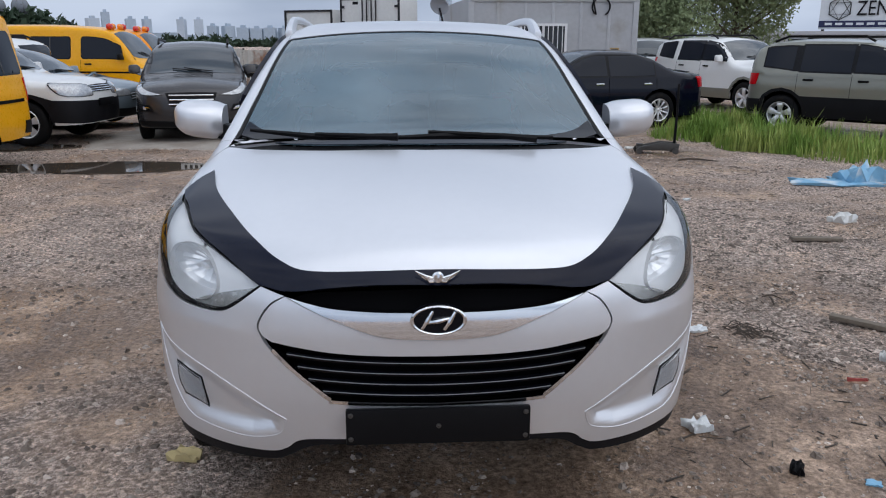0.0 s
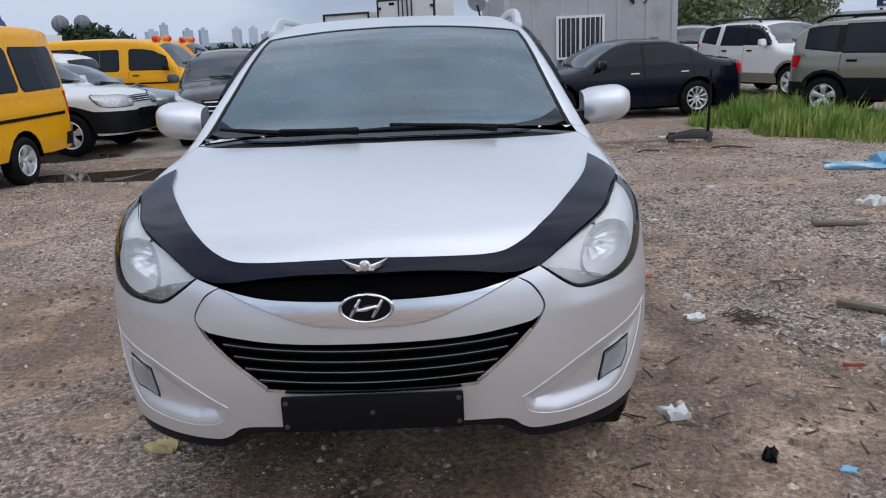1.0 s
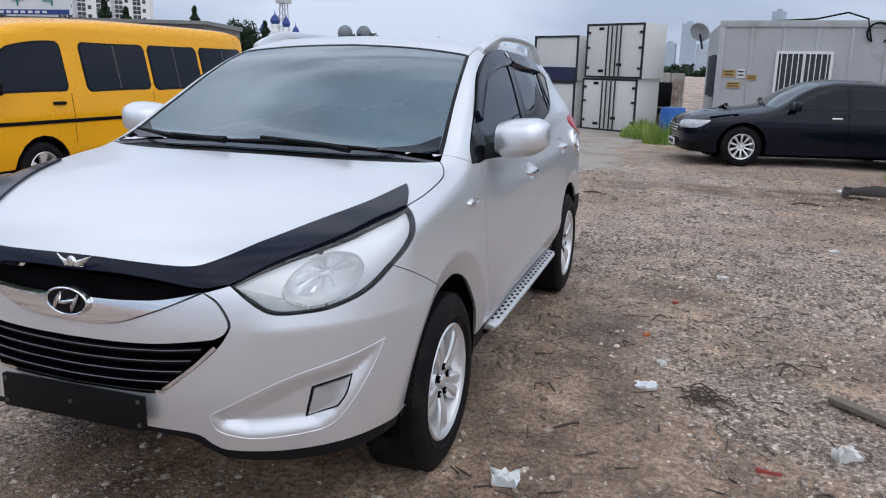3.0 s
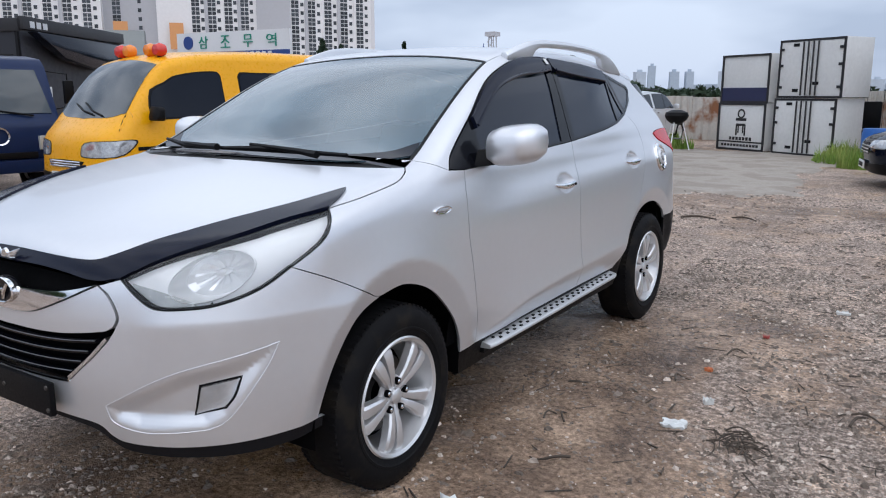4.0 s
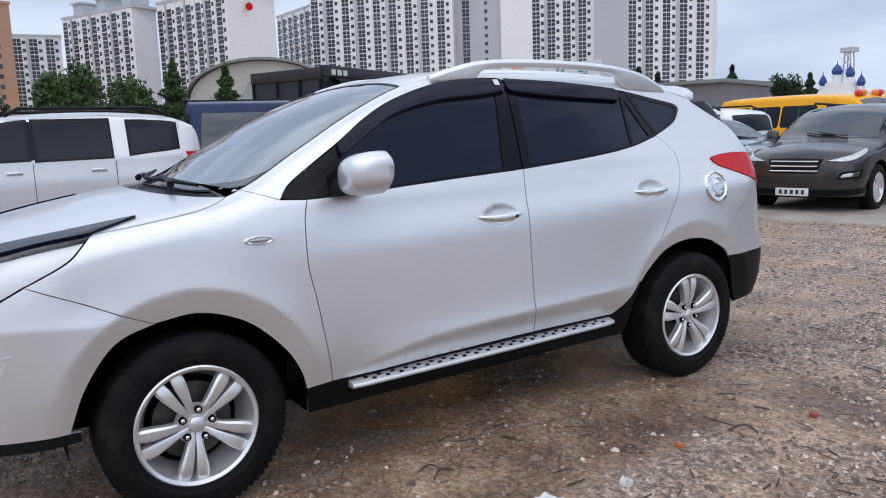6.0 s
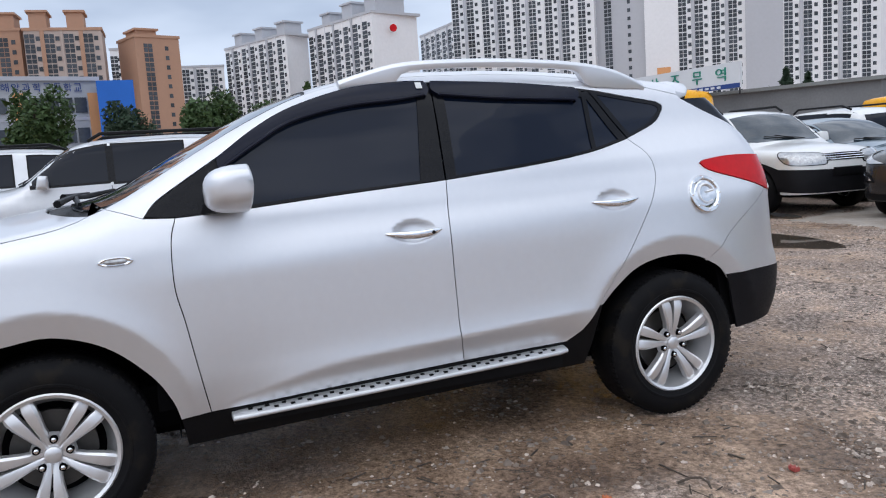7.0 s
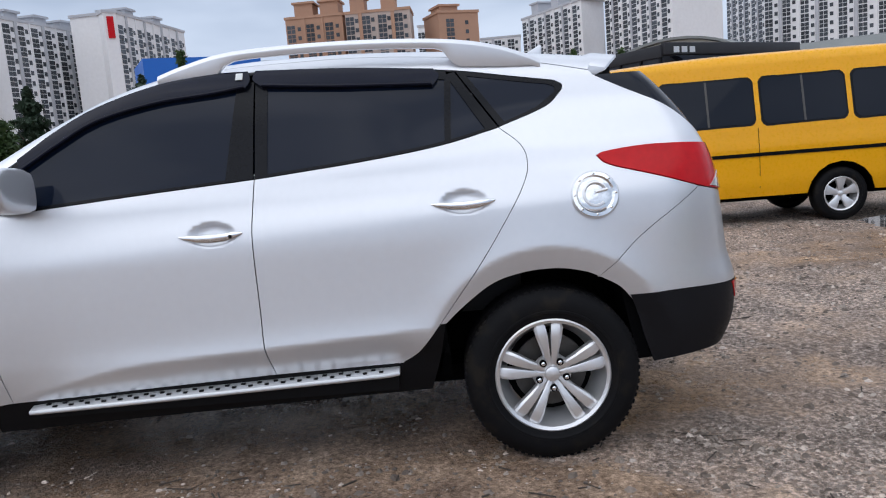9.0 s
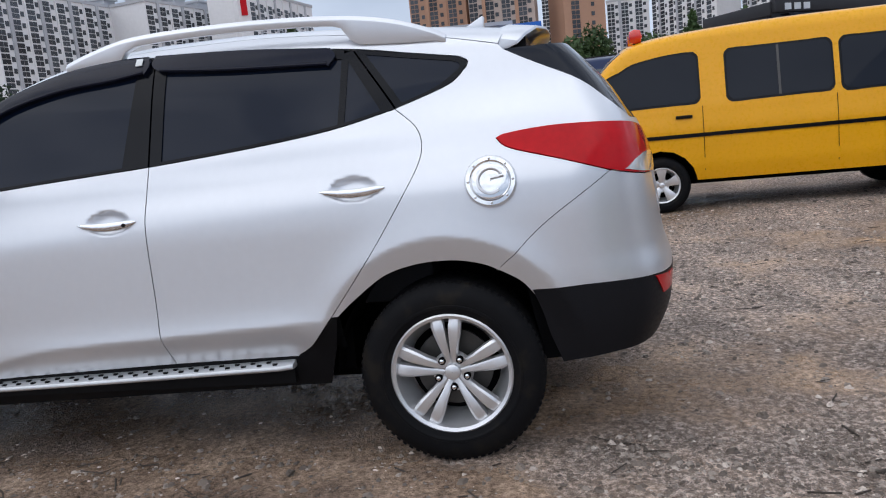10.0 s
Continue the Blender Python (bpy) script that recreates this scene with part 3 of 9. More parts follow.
# ---- the silver crossover ----
def silver_suv():
    S = SUV
    car = thing("suv", "silver compact crossover with black bonnet deflector and aluminium side steps", "car")

    def P(view, *pts, n=6):
        return path(S, view, *pts, n=n)

    def rev(p):
        return p[::-1]

    belt = ((0.377, 1.134), (0.485, 1.127), (0.718, 1.137), (1.134, 1.163), (1.558, 1.186), (1.96, 1.219), (2.27, 1.256), (2.507, 1.308), (2.70, 1.375), (2.772, 1.436))
    dlo = ((2.745, 1.477), (2.566, 1.508), (2.32, 1.549), (1.93, 1.583), (1.59, 1.600), (1.42, 1.600), (1.196, 1.577), (0.967, 1.512), (0.811, 1.436), (0.669, 1.343), (0.52, 1.252), (0.423, 1.188), (0.377, 1.134))
    dlo_line = P("side", *dlo)
    dlo_end = P("side", (2.772, 1.436), (2.776, 1.458), (2.745, 1.477))
    door_front = P("side", (0.485, 1.127), (0.462, 1.041), (0.458, 0.88), (0.481, 0.754), (0.508, 0.585), (0.540, 0.398))
    pillar_b = P("side", (1.558, 1.186), (1.541, 1.01), (1.540, 0.86), (1.543, 0.69), (1.546, 0.55), (1.570, 0.428))
    sill_front = P("side", (0.540, 0.398), (1.05, 0.411), (1.570, 0.428))
    sill_rear = P("side", (1.570, 0.428), (2.02, 0.434), (2.066, 0.437))
    door_rear_low = P("side", (2.066, 0.437), (2.11, 0.462), (2.146, 0.492), (2.222, 0.584))
    door_rear_up = P("side", (2.222, 0.584), (2.383, 0.791), (2.502, 0.962), (2.581, 1.091), (2.603, 1.166), (2.584, 1.236), (2.507, 1.308))
    arch_front = P("side", (0.432, 0.385), (0.408, 0.464), (0.344, 0.57), (0.207, 0.695), (0.04, 0.755), (-0.113, 0.743))
    arch_nose = P("side", (-0.113, 0.743), (-0.254, 0.692), (-0.356, 0.558), (-0.416, 0.405))
    arch_rear = P("side", (2.244, 0.583), (2.319, 0.645), (2.434, 0.722), (2.562, 0.755), (2.69, 0.758), (2.790, 0.737), (2.845, 0.712))
    arch_tail = P("side", (2.845, 0.712), (2.916, 0.669), (2.965, 0.612))
    lamp_top = P("wrap", (0.49, 0.894), (0.58, 0.937), (0.67, 0.969), (0.80, 1.003), (0.90, 1.026), (1.0, 1.045), (1.13, 1.063))
    lamp_back = P("wrap", (1.13, 1.063), (1.115, 1.03), (1.075, 0.982), (0.96, 0.916))
    lamp_low = P("wrap", (0.96, 0.916), (0.866, 0.861), (0.76, 0.826), (0.68, 0.816), (0.60, 0.816), (0.555, 0.838), (0.49, 0.894))
    seam_front = P("wrap", (0.96, 0.916), (1.095, 0.855), (1.31, 0.748))
    hood_front = np.vstack([P("top", (0, -0.875), (0.3, -0.866), (0.42, -0.852), tuple(lamp_top[0][:2])), lamp_top[1:]])
    corner = tuple(lamp_top[-1][:2])
    hood_side = P("top", corner, (corner[0] + 0.012, corner[1] + 0.14), (0.828, 0.05), (0.80, 0.15), (0.77, 0.195))
    hood_rear = P("top", (0.77, 0.195), (0.6, 0.11), (0.35, 0.03), (0, 0.0))
    roof_line = P("top", (0.77, 0.195), (0.745, 0.33), (0.695, 0.60), (0.65, 0.88), (0.622, 1.04))
    roof_side = P("top", (0.622, 1.04), (0.61, 1.25), (0.60, 1.6), (0.60, 2.1), (0.605, 2.6), (0.62, 2.89))
    glass_edge = P("tailwrap", (0.998, 1.487), (0.80, 1.365), (0.71, 1.262), (0.60, 1.20))
    tail_upper = P("tailwrap", (1.142, 1.171), (1.092, 1.185), (0.905, 1.197), (0.632, 1.178), (0.45, 1.15))
    tail_end = P("tailwrap", (0.45, 1.15), (0.405, 1.10), (0.43, 1.02), (0.52, 0.985))
    tail_low = P("tailwrap", (0.52, 0.985), (0.656, 0.993), (0.815, 1.023), (0.977, 1.087), (1.107, 1.134), (1.142, 1.171))
    seam_rear = P("tailwrap", (1.204, 0.712), (1.065, 0.844), (0.935, 0.947), (0.825, 1.024))
    cut = [i for i in range(len(tail_low)) if seen_in(S, "tailwrap", tail_low[i:i + 1])[0, 0] > 0.825]
    tail_low_fore, tail_low_aft = tail_low[cut], tail_low[:cut[0]]
    fender_a = P("side", (0.195, 1.19), (0.29, 1.165), (0.377, 1.134))

    fender_low = P("side", (0.540, 0.398), (0.432, 0.385))
    for flip in (False, True):
        def sk(name, view, edges, mat, **k):
            return skin(name, S, view, edges, mat, car, flip=flip, **k)
        sk("fender", "arch", [hood_side, fender_a, P("side", *belt[:2]), door_front, fender_low, arch_front, rev(seam_front), rev(lamp_back)], SILVER, step=0.016)
        b1, b2 = P("side", *belt[1:5]), P("side", *belt[4:8])
        sk("front_door", "side", [rev(b1), door_front, sill_front, rev(pillar_b)], SILVER, step=0.012)
        sk("rear_door", "side", [rev(b2), pillar_b, sill_rear, door_rear_low, door_rear_up], SILVER, step=0.012)
        sk("body_side", "arch", [rev(dlo_line), rev(dlo_end), rev(P("side", *belt[7:])), rev(door_rear_up), arch_rear, seam_rear, tail_low_fore,
                                  tail_upper, P("tailwrap", (0.45, 1.15), (0.60, 1.20)), rev(glass_edge), rev(roof_side), rev(roof_line), fender_a], SILVER, step=0.016, gap=0.001)
        sk("tail_lamp", "tailwrap", [tail_upper, tail_end, tail_low], RED_LENS, off=0.006, rim=0.02, label="red wraparound tail lamp lens")
        sk("reversing_lens", "tailwrap", [P("tailwrap", (0.775, 1.020), (0.70, 1.052), (0.60, 1.066), (0.47, 1.06), (0.445, 1.03), (0.52, 0.990), (0.66, 0.998), (0.775, 1.020))], LAMP_WHITE, off=0.009, label="clear ribbed reversing lamp")
        sk("rear_reflector", "tailwrap", [P("tailwrap", (0.70, 0.628), (0.50, 0.606), n=2), P("tailwrap", (0.52, 0.545), (0.645, 0.55), n=2)], RED_LENS, off=0.006)
        # glass and its black frames
        sk("front_window", "side", [P("side", (0.66, 1.142), (0.718, 1.145), (1.134, 1.171), (1.448, 1.188)), P("side", (1.448, 1.188), (1.505, 1.54)),
                                    P("side", (1.505, 1.56), (1.42, 1.565), (1.196, 1.545), (0.967, 1.480), (0.811, 1.404), (0.66, 1.300))], GLASS_TINT, off=-0.004, rim=0.004, gap=0)
        sk("rear_window", "side", [P("side", (1.605, 1.197), (1.96, 1.227), (2.298, 1.268)), P("side", (2.298, 1.268), (2.318, 1.515)),
                                   P("side", (2.318, 1.515), (1.93, 1.548), (1.62, 1.563))], GLASS_TINT, off=-0.004, rim=0.004, gap=0)
        sk("rear_vent_window", "side", [P("side", (2.312, 1.272), (2.465, 1.307)), P("side", (2.465, 1.307), (2.335, 1.515), (2.33, 1.515))], GLASS_TINT, off=-0.004, rim=0.004, gap=0)
        sk("quarter_window", "side", [P("side", (2.525, 1.326), (2.66, 1.373), (2.745, 1.432)), P("side", (2.745, 1.432), (2.745, 1.452), (2.72, 1.464)),
                                      P("side", (2.72, 1.464), (2.566, 1.49), (2.385, 1.520)), P("side", (2.385, 1.520), (2.525, 1.326))], GLASS_TINT, off=-0.002, rim=0.004, gap=0)
        frames = (
            ("sail_panel", [P("side", (0.383, 1.139), (0.485, 1.131), (0.66, 1.139)), P("side", (0.66, 1.139), (0.66, 1.33)), P("side", (0.66, 1.33), (0.52, 1.246), (0.423, 1.182), (0.383, 1.139))]),
            ("window_channel", [P("side", (0.66, 1.33), *[(y, z - 0.004) for y, z in dlo[9:4:-1]], (1.545, 1.597)), P("side", (1.545, 1.597), (1.545, 1.555)),
                                P("side", (1.545, 1.556), (1.42, 1.56), (1.196, 1.541), (0.967, 1.476), (0.811, 1.400), (0.66, 1.295))]),
            ("window_channel", [P("side", (1.565, 1.597), (1.93, 1.579), (2.32, 1.545)), P("side", (2.32, 1.545), (2.32, 1.510)), P("side", (2.32, 1.511), (1.93, 1.545), (1.565, 1.56))]),
            ("pillar_trim", [P("side", (1.446, 1.184), (1.503, 1.56)), P("side", (1.503, 1.56), (1.568, 1.56)), P("side", (1.568, 1.56), (1.553, 1.19)), P("side", (1.553, 1.19), (1.446, 1.184))]),
            ("pillar_trim", [P("side", (1.561, 1.19), (1.574, 1.56)), P("side", (1.574, 1.56), (1.622, 1.56)), P("side", (1.622, 1.56), (1.607, 1.194)), P("side", (1.607, 1.194), (1.561, 1.19))]),
            ("window_divider", [P("side", (2.293, 1.262), (2.313, 1.53)), P("side", (2.313, 1.53), (2.338, 1.53)), P("side", (2.338, 1.53), (2.317, 1.268)), P("side", (2.317, 1.268), (2.293, 1.262))]),
            ("window_divider", [P("side", (2.458, 1.300), (2.318, 1.53)), P("side", (2.318, 1.53), (2.352, 1.538)), P("side", (2.352, 1.538), (2.503, 1.309)), P("side", (2.503, 1.309), (2.458, 1.300))]),
            ("window_divider", [P("side", (2.511, 1.311), (2.36, 1.537)), P("side", (2.36, 1.537), (2.395, 1.526)), P("side", (2.395, 1.526), (2.534, 1.324)), P("side", (2.534, 1.324), (2.511, 1.311))]),
            ("quarter_seal", [P("side", (2.511, 1.311), (2.70, 1.377), (2.768, 1.436)), P("side", (2.768, 1.436), (2.772, 1.456), (2.745, 1.473)), P("side", (2.745, 1.473), (2.566, 1.504), (2.36, 1.540)),
                              P("side", (2.38, 1.522), (2.566, 1.488), (2.72, 1.462)), P("side", (2.72, 1.462), (2.744, 1.450), (2.744, 1.432)), P("side", (2.744, 1.432), (2.66, 1.375), (2.53, 1.327))]),
            ("belt_moulding", [P("side", (0.486, 1.129), (0.718, 1.139), (1.134, 1.165), (1.552, 1.188)), P("side", (1.552, 1.188), (1.552, 1.197)), P("side", (1.552, 1.197), (1.134, 1.174), (0.718, 1.149), (0.486, 1.136))]),
            ("belt_moulding", [P("side", (1.562, 1.188), (1.96, 1.221), (2.27, 1.258), (2.50, 1.308)), P("side", (2.50, 1.308), (2.485, 1.314)), P("side", (2.485, 1.314), (2.27, 1.268), (1.96, 1.231), (1.562, 1.198))]),
        )
        for name, edges in frames:
            sk(name, "side", edges, TRIM, off=0.001, gap=0, rim=0.012)
        sk("wind_deflector", "side", [P("side", (0.655, 1.325), *[(y, z - 0.008) for y, z in dlo[9:4:-1]], (1.545, 1.592)), P("side", (1.545, 1.592), (1.555, 1.56), (1.535, 1.527)),
                                      P("side", (1.535, 1.533), (1.408, 1.517), (1.181, 1.498), (0.959, 1.447), (0.804, 1.367), (0.66, 1.280))], DEFLECTOR, off=0.018, rim=0.022, gap=0, label="smoked plastic wind deflector over the window")
        sk("wind_deflector", "side", [P("side", (1.575, 1.592), (1.93, 1.575), (2.27, 1.548)), P("side", (2.27, 1.548), (2.29, 1.52), (2.262, 1.482)),
                                      P("side", (2.262, 1.488), (1.883, 1.507), (1.60, 1.532)), P("side", (1.60, 1.532), (1.566, 1.56), (1.575, 1.592))], DEFLECTOR, off=0.018, rim=0.022, gap=0)
        for line in (((1.53, 1.538), (1.408, 1.523), (1.181, 1.504), (0.959, 1.453), (0.804, 1.373), (0.67, 1.290)), ((2.258, 1.494), (1.883, 1.513), (1.60, 1.538))):
            q = P("side", *line)
            q = q + S.normal(q) * 0.016
            Build().tube([tuple(mirrored(v) if flip else v) for v in q], 0.0075, 8).done("deflector_lip", DEFLECTOR, car)
        sk("sticker", "side", [P("side", (1.500, 1.582), (1.527, 1.582), n=2), P("side", (1.527, 1.560), (1.500, 1.560), n=2)], PLATE_WHITE, off=0.024, rim=0.003, gap=0, label="small white sticker")
        # nose
        ring_u = 0.745
        turn_t = np.linspace(0, 2 * math.pi, 41)
        ring_us = ring_u + 0.118 * np.cos(turn_t)
        hole = lay(S, "wrap", ring_us, 0.908 + 0.27 * (ring_us - ring_u) + 0.067 * np.sin(turn_t))
        at_u = lambda line: [k for k in range(len(line)) if seen_in(S, "wrap", line[k:k + 1])[0, 0] < ring_u]
        at_far = lambda line: [k for k in range(len(line)) if seen_in(S, "wrap", line[k:k + 1])[0, 0] >= ring_u]
        inner_half, outer_half = hole[10:31], np.vstack([hole[30:], hole[1:11]])
        sk("lamp_housing", "wrap", [lamp_top[at_u(lamp_top)], inner_half, lamp_low[at_u(lamp_low)]], LAMP_BACK, off=-0.022, rim=0.0, gap=0.0)
        sk("lamp_housing", "wrap", [lamp_top[at_far(lamp_top)], lamp_back, lamp_low[at_far(lamp_low)], outer_half], LAMP_BACK, off=-0.022, rim=0.0, gap=0.0)
        sk("signal_chamber", "wrap", [P("wrap", (0.520, 0.888), (0.60, 0.868), (0.665, 0.846), (0.70, 0.832)), P("wrap", (0.70, 0.826), (0.61, 0.824), (0.565, 0.845), (0.520, 0.884))], SIGNAL_CHAMBER, off=-0.016, rim=0.01, gap=0, label="grey ribbed turn signal chamber")
        lip = hole - S.normal(hole) * 0.010
        mid = lip[:-1].mean(0)
        axis = np.array([-0.42, 0.905, -0.06])
        along = (lip - mid) @ axis
        flat_ring = lip - mid - along[:, None] * axis
        base = mid + axis * (float(along.max()) + 0.004)

        def side_of(pts):
            return [tuple(mirrored(q) if flip else q) for q in pts]

        def bowl_ring(k, depth, flute=0.0):
            return side_of([base + k * q + axis * (depth + flute * math.sin(12 * t)) for q, t in zip(flat_ring[:-1], turn_t)])
        outer_lip = mid + (lip[:-1] - mid) * 1.04 - S.normal(lip[:-1]) * 0.016
        lamp_cup = Build().loft([side_of(outer_lip), side_of(lip[:-1]), bowl_ring(0.97, -0.010), bowl_ring(0.92, 0.0)], caps=False).done("lamp_bezel", LAMP_BACK, car, "silver headlamp bezel ring")
        Build().loft([bowl_ring(0.92, 0.0), bowl_ring(0.76, 0.016, 0.002), bowl_ring(0.55, 0.030, 0.003), bowl_ring(0.34, 0.040, 0.003), bowl_ring(0.14, 0.046), bowl_ring(0.01, 0.047)], caps=False).done("lamp_reflector", REFLECTOR, lamp_cup, angle=8)
        Build().loft([bowl_ring(0.01, 0.002), bowl_ring(0.14, 0.004), bowl_ring(0.17, 0.012), bowl_ring(0.17, 0.05)], caps=False).done("bulb_shield", REFLECTOR, lamp_cup)
        sk("lamp_surround", "wrap", [lamp_top, lamp_back, lamp_low, rev(P("wrap", (0.96, 0.923), (0.866, 0.869), (0.76, 0.835), (0.68, 0.825), (0.604, 0.825), (0.562, 0.845), (0.500, 0.894))),
                                     rev(P("wrap", (1.124, 1.059), (1.110, 1.03), (1.070, 0.985), (0.96, 0.920))), rev(P("wrap", (0.497, 0.894), (0.58, 0.934), (0.67, 0.966), (0.80, 1.000), (0.90, 1.023), (1.0, 1.042), (1.124, 1.059)))], SATIN, off=-0.003, rim=0.03, gap=0.0005)
        sk("headlamp_lens", "wrap", [lamp_top, lamp_back, lamp_low], LENS, off=0.001, rim=0.006, gap=0.004, label="clear headlamp lens")
        edges = P("wrap", (0.422, 0.505), (0.642, 0.628), (0.915, 0.70), n=8), P("wrap", (0.915, 0.70), (0.872, 0.618), (0.775, 0.482), (0.72, 0.448), n=6), P("wrap", (0.72, 0.448), (0.62, 0.436), (0.526, 0.432), (0.444, 0.455), (0.422, 0.505), n=6)
        bead = Build()
        for line in edges:
            line = line + S.normal(line) * 0.0005
            bead.tube([tuple(mirrored(q) if flip else q) for q in line], 0.0013, 7)
        bead.done("pocket_edge", SILVER, car)
        sk("fog_lamp", "wrap", [P("wrap", (0.702, 0.580), (0.75, 0.592), (0.808, 0.603), n=3), P("wrap", (0.808, 0.603), (0.79, 0.55), (0.765, 0.515), n=3), P("wrap", (0.765, 0.515), (0.685, 0.492), n=3)], FOG_GLASS, off=0.003, rim=0.03, label="clear fog lamp in the bumper pocket")
        sk("fog_lens", "wrap", [P("wrap", (0.702, 0.580), (0.75, 0.592), (0.808, 0.603), n=3), P("wrap", (0.808, 0.603), (0.79, 0.55), (0.765, 0.515), n=3), P("wrap", (0.765, 0.515), (0.685, 0.492), n=3)], LENS, off=0.008, rim=0.004)
        sk("fog_surround", "wrap", [P("wrap", (0.697, 0.585), (0.75, 0.597), (0.813, 0.608), n=3), P("wrap", (0.813, 0.608), (0.794, 0.55), (0.767, 0.511), n=3), P("wrap", (0.767, 0.511), (0.679, 0.488), n=3)], SATIN, off=0.001, rim=0.02, gap=0)
        # lower cladding and the rear
        sk("sill_cladding", "side", [rev(sill_rear), rev(sill_front), fender_low, P("side", (0.432, 0.385), (0.45, 0.27)), P("side", (0.45, 0.27), (2.17, 0.31)), P("side", (2.17, 0.31), (2.215, 0.45), (2.244, 0.583)), P("side", (2.244, 0.583), (2.222, 0.584)), rev(door_rear_low)], SATIN, off=-0.004)
    skin("bonnet", S, "top", [hood_front, hood_side, hood_rear], SILVER, car, both=True)
    tip = P("top", corner, (0.79, -0.19), (0.757, -0.125))
    skin("bonnet_deflector", S, "top", [hood_front, tip, P("top", (0.757, -0.125), (0.70, -0.35), (0.58, -0.61), (0.50, -0.735), (0.43, -0.80), (0.35, -0.832), (0.2, -0.846), (0, -0.849))],
         DEFLECTOR, car, off=0.010, rim=0.014, both=True, gap=0.0, label="glossy black bonnet deflector")
    ws_top = P("top", (0.622, 1.04), (0.5, 1.065), (0.3, 1.09), (0, 1.105))
    ws_low = P("top", (0.735, 0.285), (0.6, 0.20), (0.35, 0.125), (0, 0.095))
    ws_side = P("top", (0.735, 0.285), (0.728, 0.33), (0.68, 0.60), (0.635, 0.88), (0.607, 1.035))
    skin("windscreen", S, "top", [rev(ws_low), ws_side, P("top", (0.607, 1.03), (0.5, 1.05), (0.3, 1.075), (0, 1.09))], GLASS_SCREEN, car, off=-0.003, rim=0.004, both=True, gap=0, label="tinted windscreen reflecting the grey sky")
    skin("screen_base_band", S, "top", [rev(ws_low), P("top", (0.735, 0.285), (0.715, 0.375), n=3), P("top", (0.715, 0.375), (0.6, 0.275), (0.35, 0.195), (0, 0.165))], GLASS_DARK, car, off=-0.001, rim=0.003, both=True, gap=0)
    skin("windscreen_seal", S, "top", [P("top", (0, 1.105), (0.3, 1.09), (0.5, 1.065), (0.622, 1.04)), rev(roof_line), P("top", (0.77, 0.195), (0.735, 0.285)), ws_side, P("top", (0.607, 1.03), (0.5, 1.05), (0.3, 1.075), (0, 1.09))], SATIN, car, off=-0.001, both=True, gap=0.001)
    skin("cowl_panel", S, "top", [P("top", (0, 0.006), (0.35, 0.036), (0.6, 0.116), (0.765, 0.20)), P("top", (0.765, 0.20), (0.735, 0.285)), ws_low], SATIN, car, off=-0.012, both=True, gap=0.001)
    skin("roof", S, "top", [rev(ws_top), roof_side, P("top", (0.62, 2.89), (0.45, 2.98), (0.2, 3.01), (0, 3.02))], SILVER, car, both=True, step=0.04)
    skin("headliner", S, "top", [P("top", (0, 1.12), (0.5, 1.08), (0.58, 1.06)), P("top", (0.58, 1.06), (0.56, 2.8)), P("top", (0.56, 2.8), (0, 2.95))], SEAT, car, off=-0.03, both=True, step=0.08)
    hexline = P("nose", (0.426, 0.872), (0.472, 0.845), (0.506, 0.792), (0.498, 0.757), (0.468, 0.712), (0.41, 0.655), (0.354, 0.608), (0.312, 0.574), (0.28, 0.563), (0.2, 0.559), (0, 0.557))
    low_edge = P("wrap", (0, 0.449), (0.25, 0.446), (0.38, 0.438), (0.43, 0.405), (0.48, 0.388), (0.62, 0.386), (0.8, 0.396), (0.95, 0.402), (1.062, 0.403))
    skin("front_bumper", S, "wrap", [low_edge, rev(arch_nose), rev(seam_front), lamp_low, P("wrap", (0.49, 0.894), (0.419, 0.872)), hexline], SILVER, car, both=True, step=0.012, gap=0.0015, label="silver front bumper with sculpted fog lamp pockets")
    skin("front_lip", S, "wrap", [P("wrap", (0, 0.428), (0.25, 0.424), (0.36, 0.412), (0.42, 0.378), (0.48, 0.352), (0.62, 0.345), (0.8, 0.350), (0.95, 0.355), (1.06, 0.362)), P("wrap", (1.06, 0.362), (1.062, 0.401)), rev(low_edge)], CLADDING, car, both=True, off=-0.006)
    edge_a = P("nose", (0, 0.907), (0.2, 0.902), (0.35, 0.893), (0.426, 0.872))
    edge_b = P("nose", (0, 0.832), (0.15, 0.834), (0.28, 0.842), (0.36, 0.856), (0.426, 0.872))
    edge_c = P("nose", (0, 0.757), (0.1, 0.760), (0.18, 0.772), (0.28, 0.808), (0.36, 0.842), (0.426, 0.872))
    edge_d = P("nose", (0, 0.706), (0.15, 0.708), (0.28, 0.715), (0.40, 0.730), (0.466, 0.741))
    skin("grille_backing", S, "nose", [P("nose", (0, 0.905), (0.2, 0.900), (0.35, 0.892), (0.42, 0.872)), P("nose", (0.42, 0.872), (0.46, 0.80), (0.455, 0.74), (0.34, 0.61), (0.28, 0.57), (0, 0.56))], VOID, car, off=-0.045, both=True, rim=0)
    skin("grille_bar", S, "nose", [edge_b, rev(edge_c)], CHROME, car, off=0.012, rim=0.05, both=True, gap=0.001, step=0.02, label="bright chrome grille bar below the emblem")
    skin("grille_band", S, "nose", [edge_c, P("nose", (0.426, 0.872), (0.470, 0.843), (0.502, 0.792), (0.494, 0.759), (0.466, 0.741)), rev(edge_d)], SILVER, car, off=0.004, rim=0.04, both=True, step=0.02)
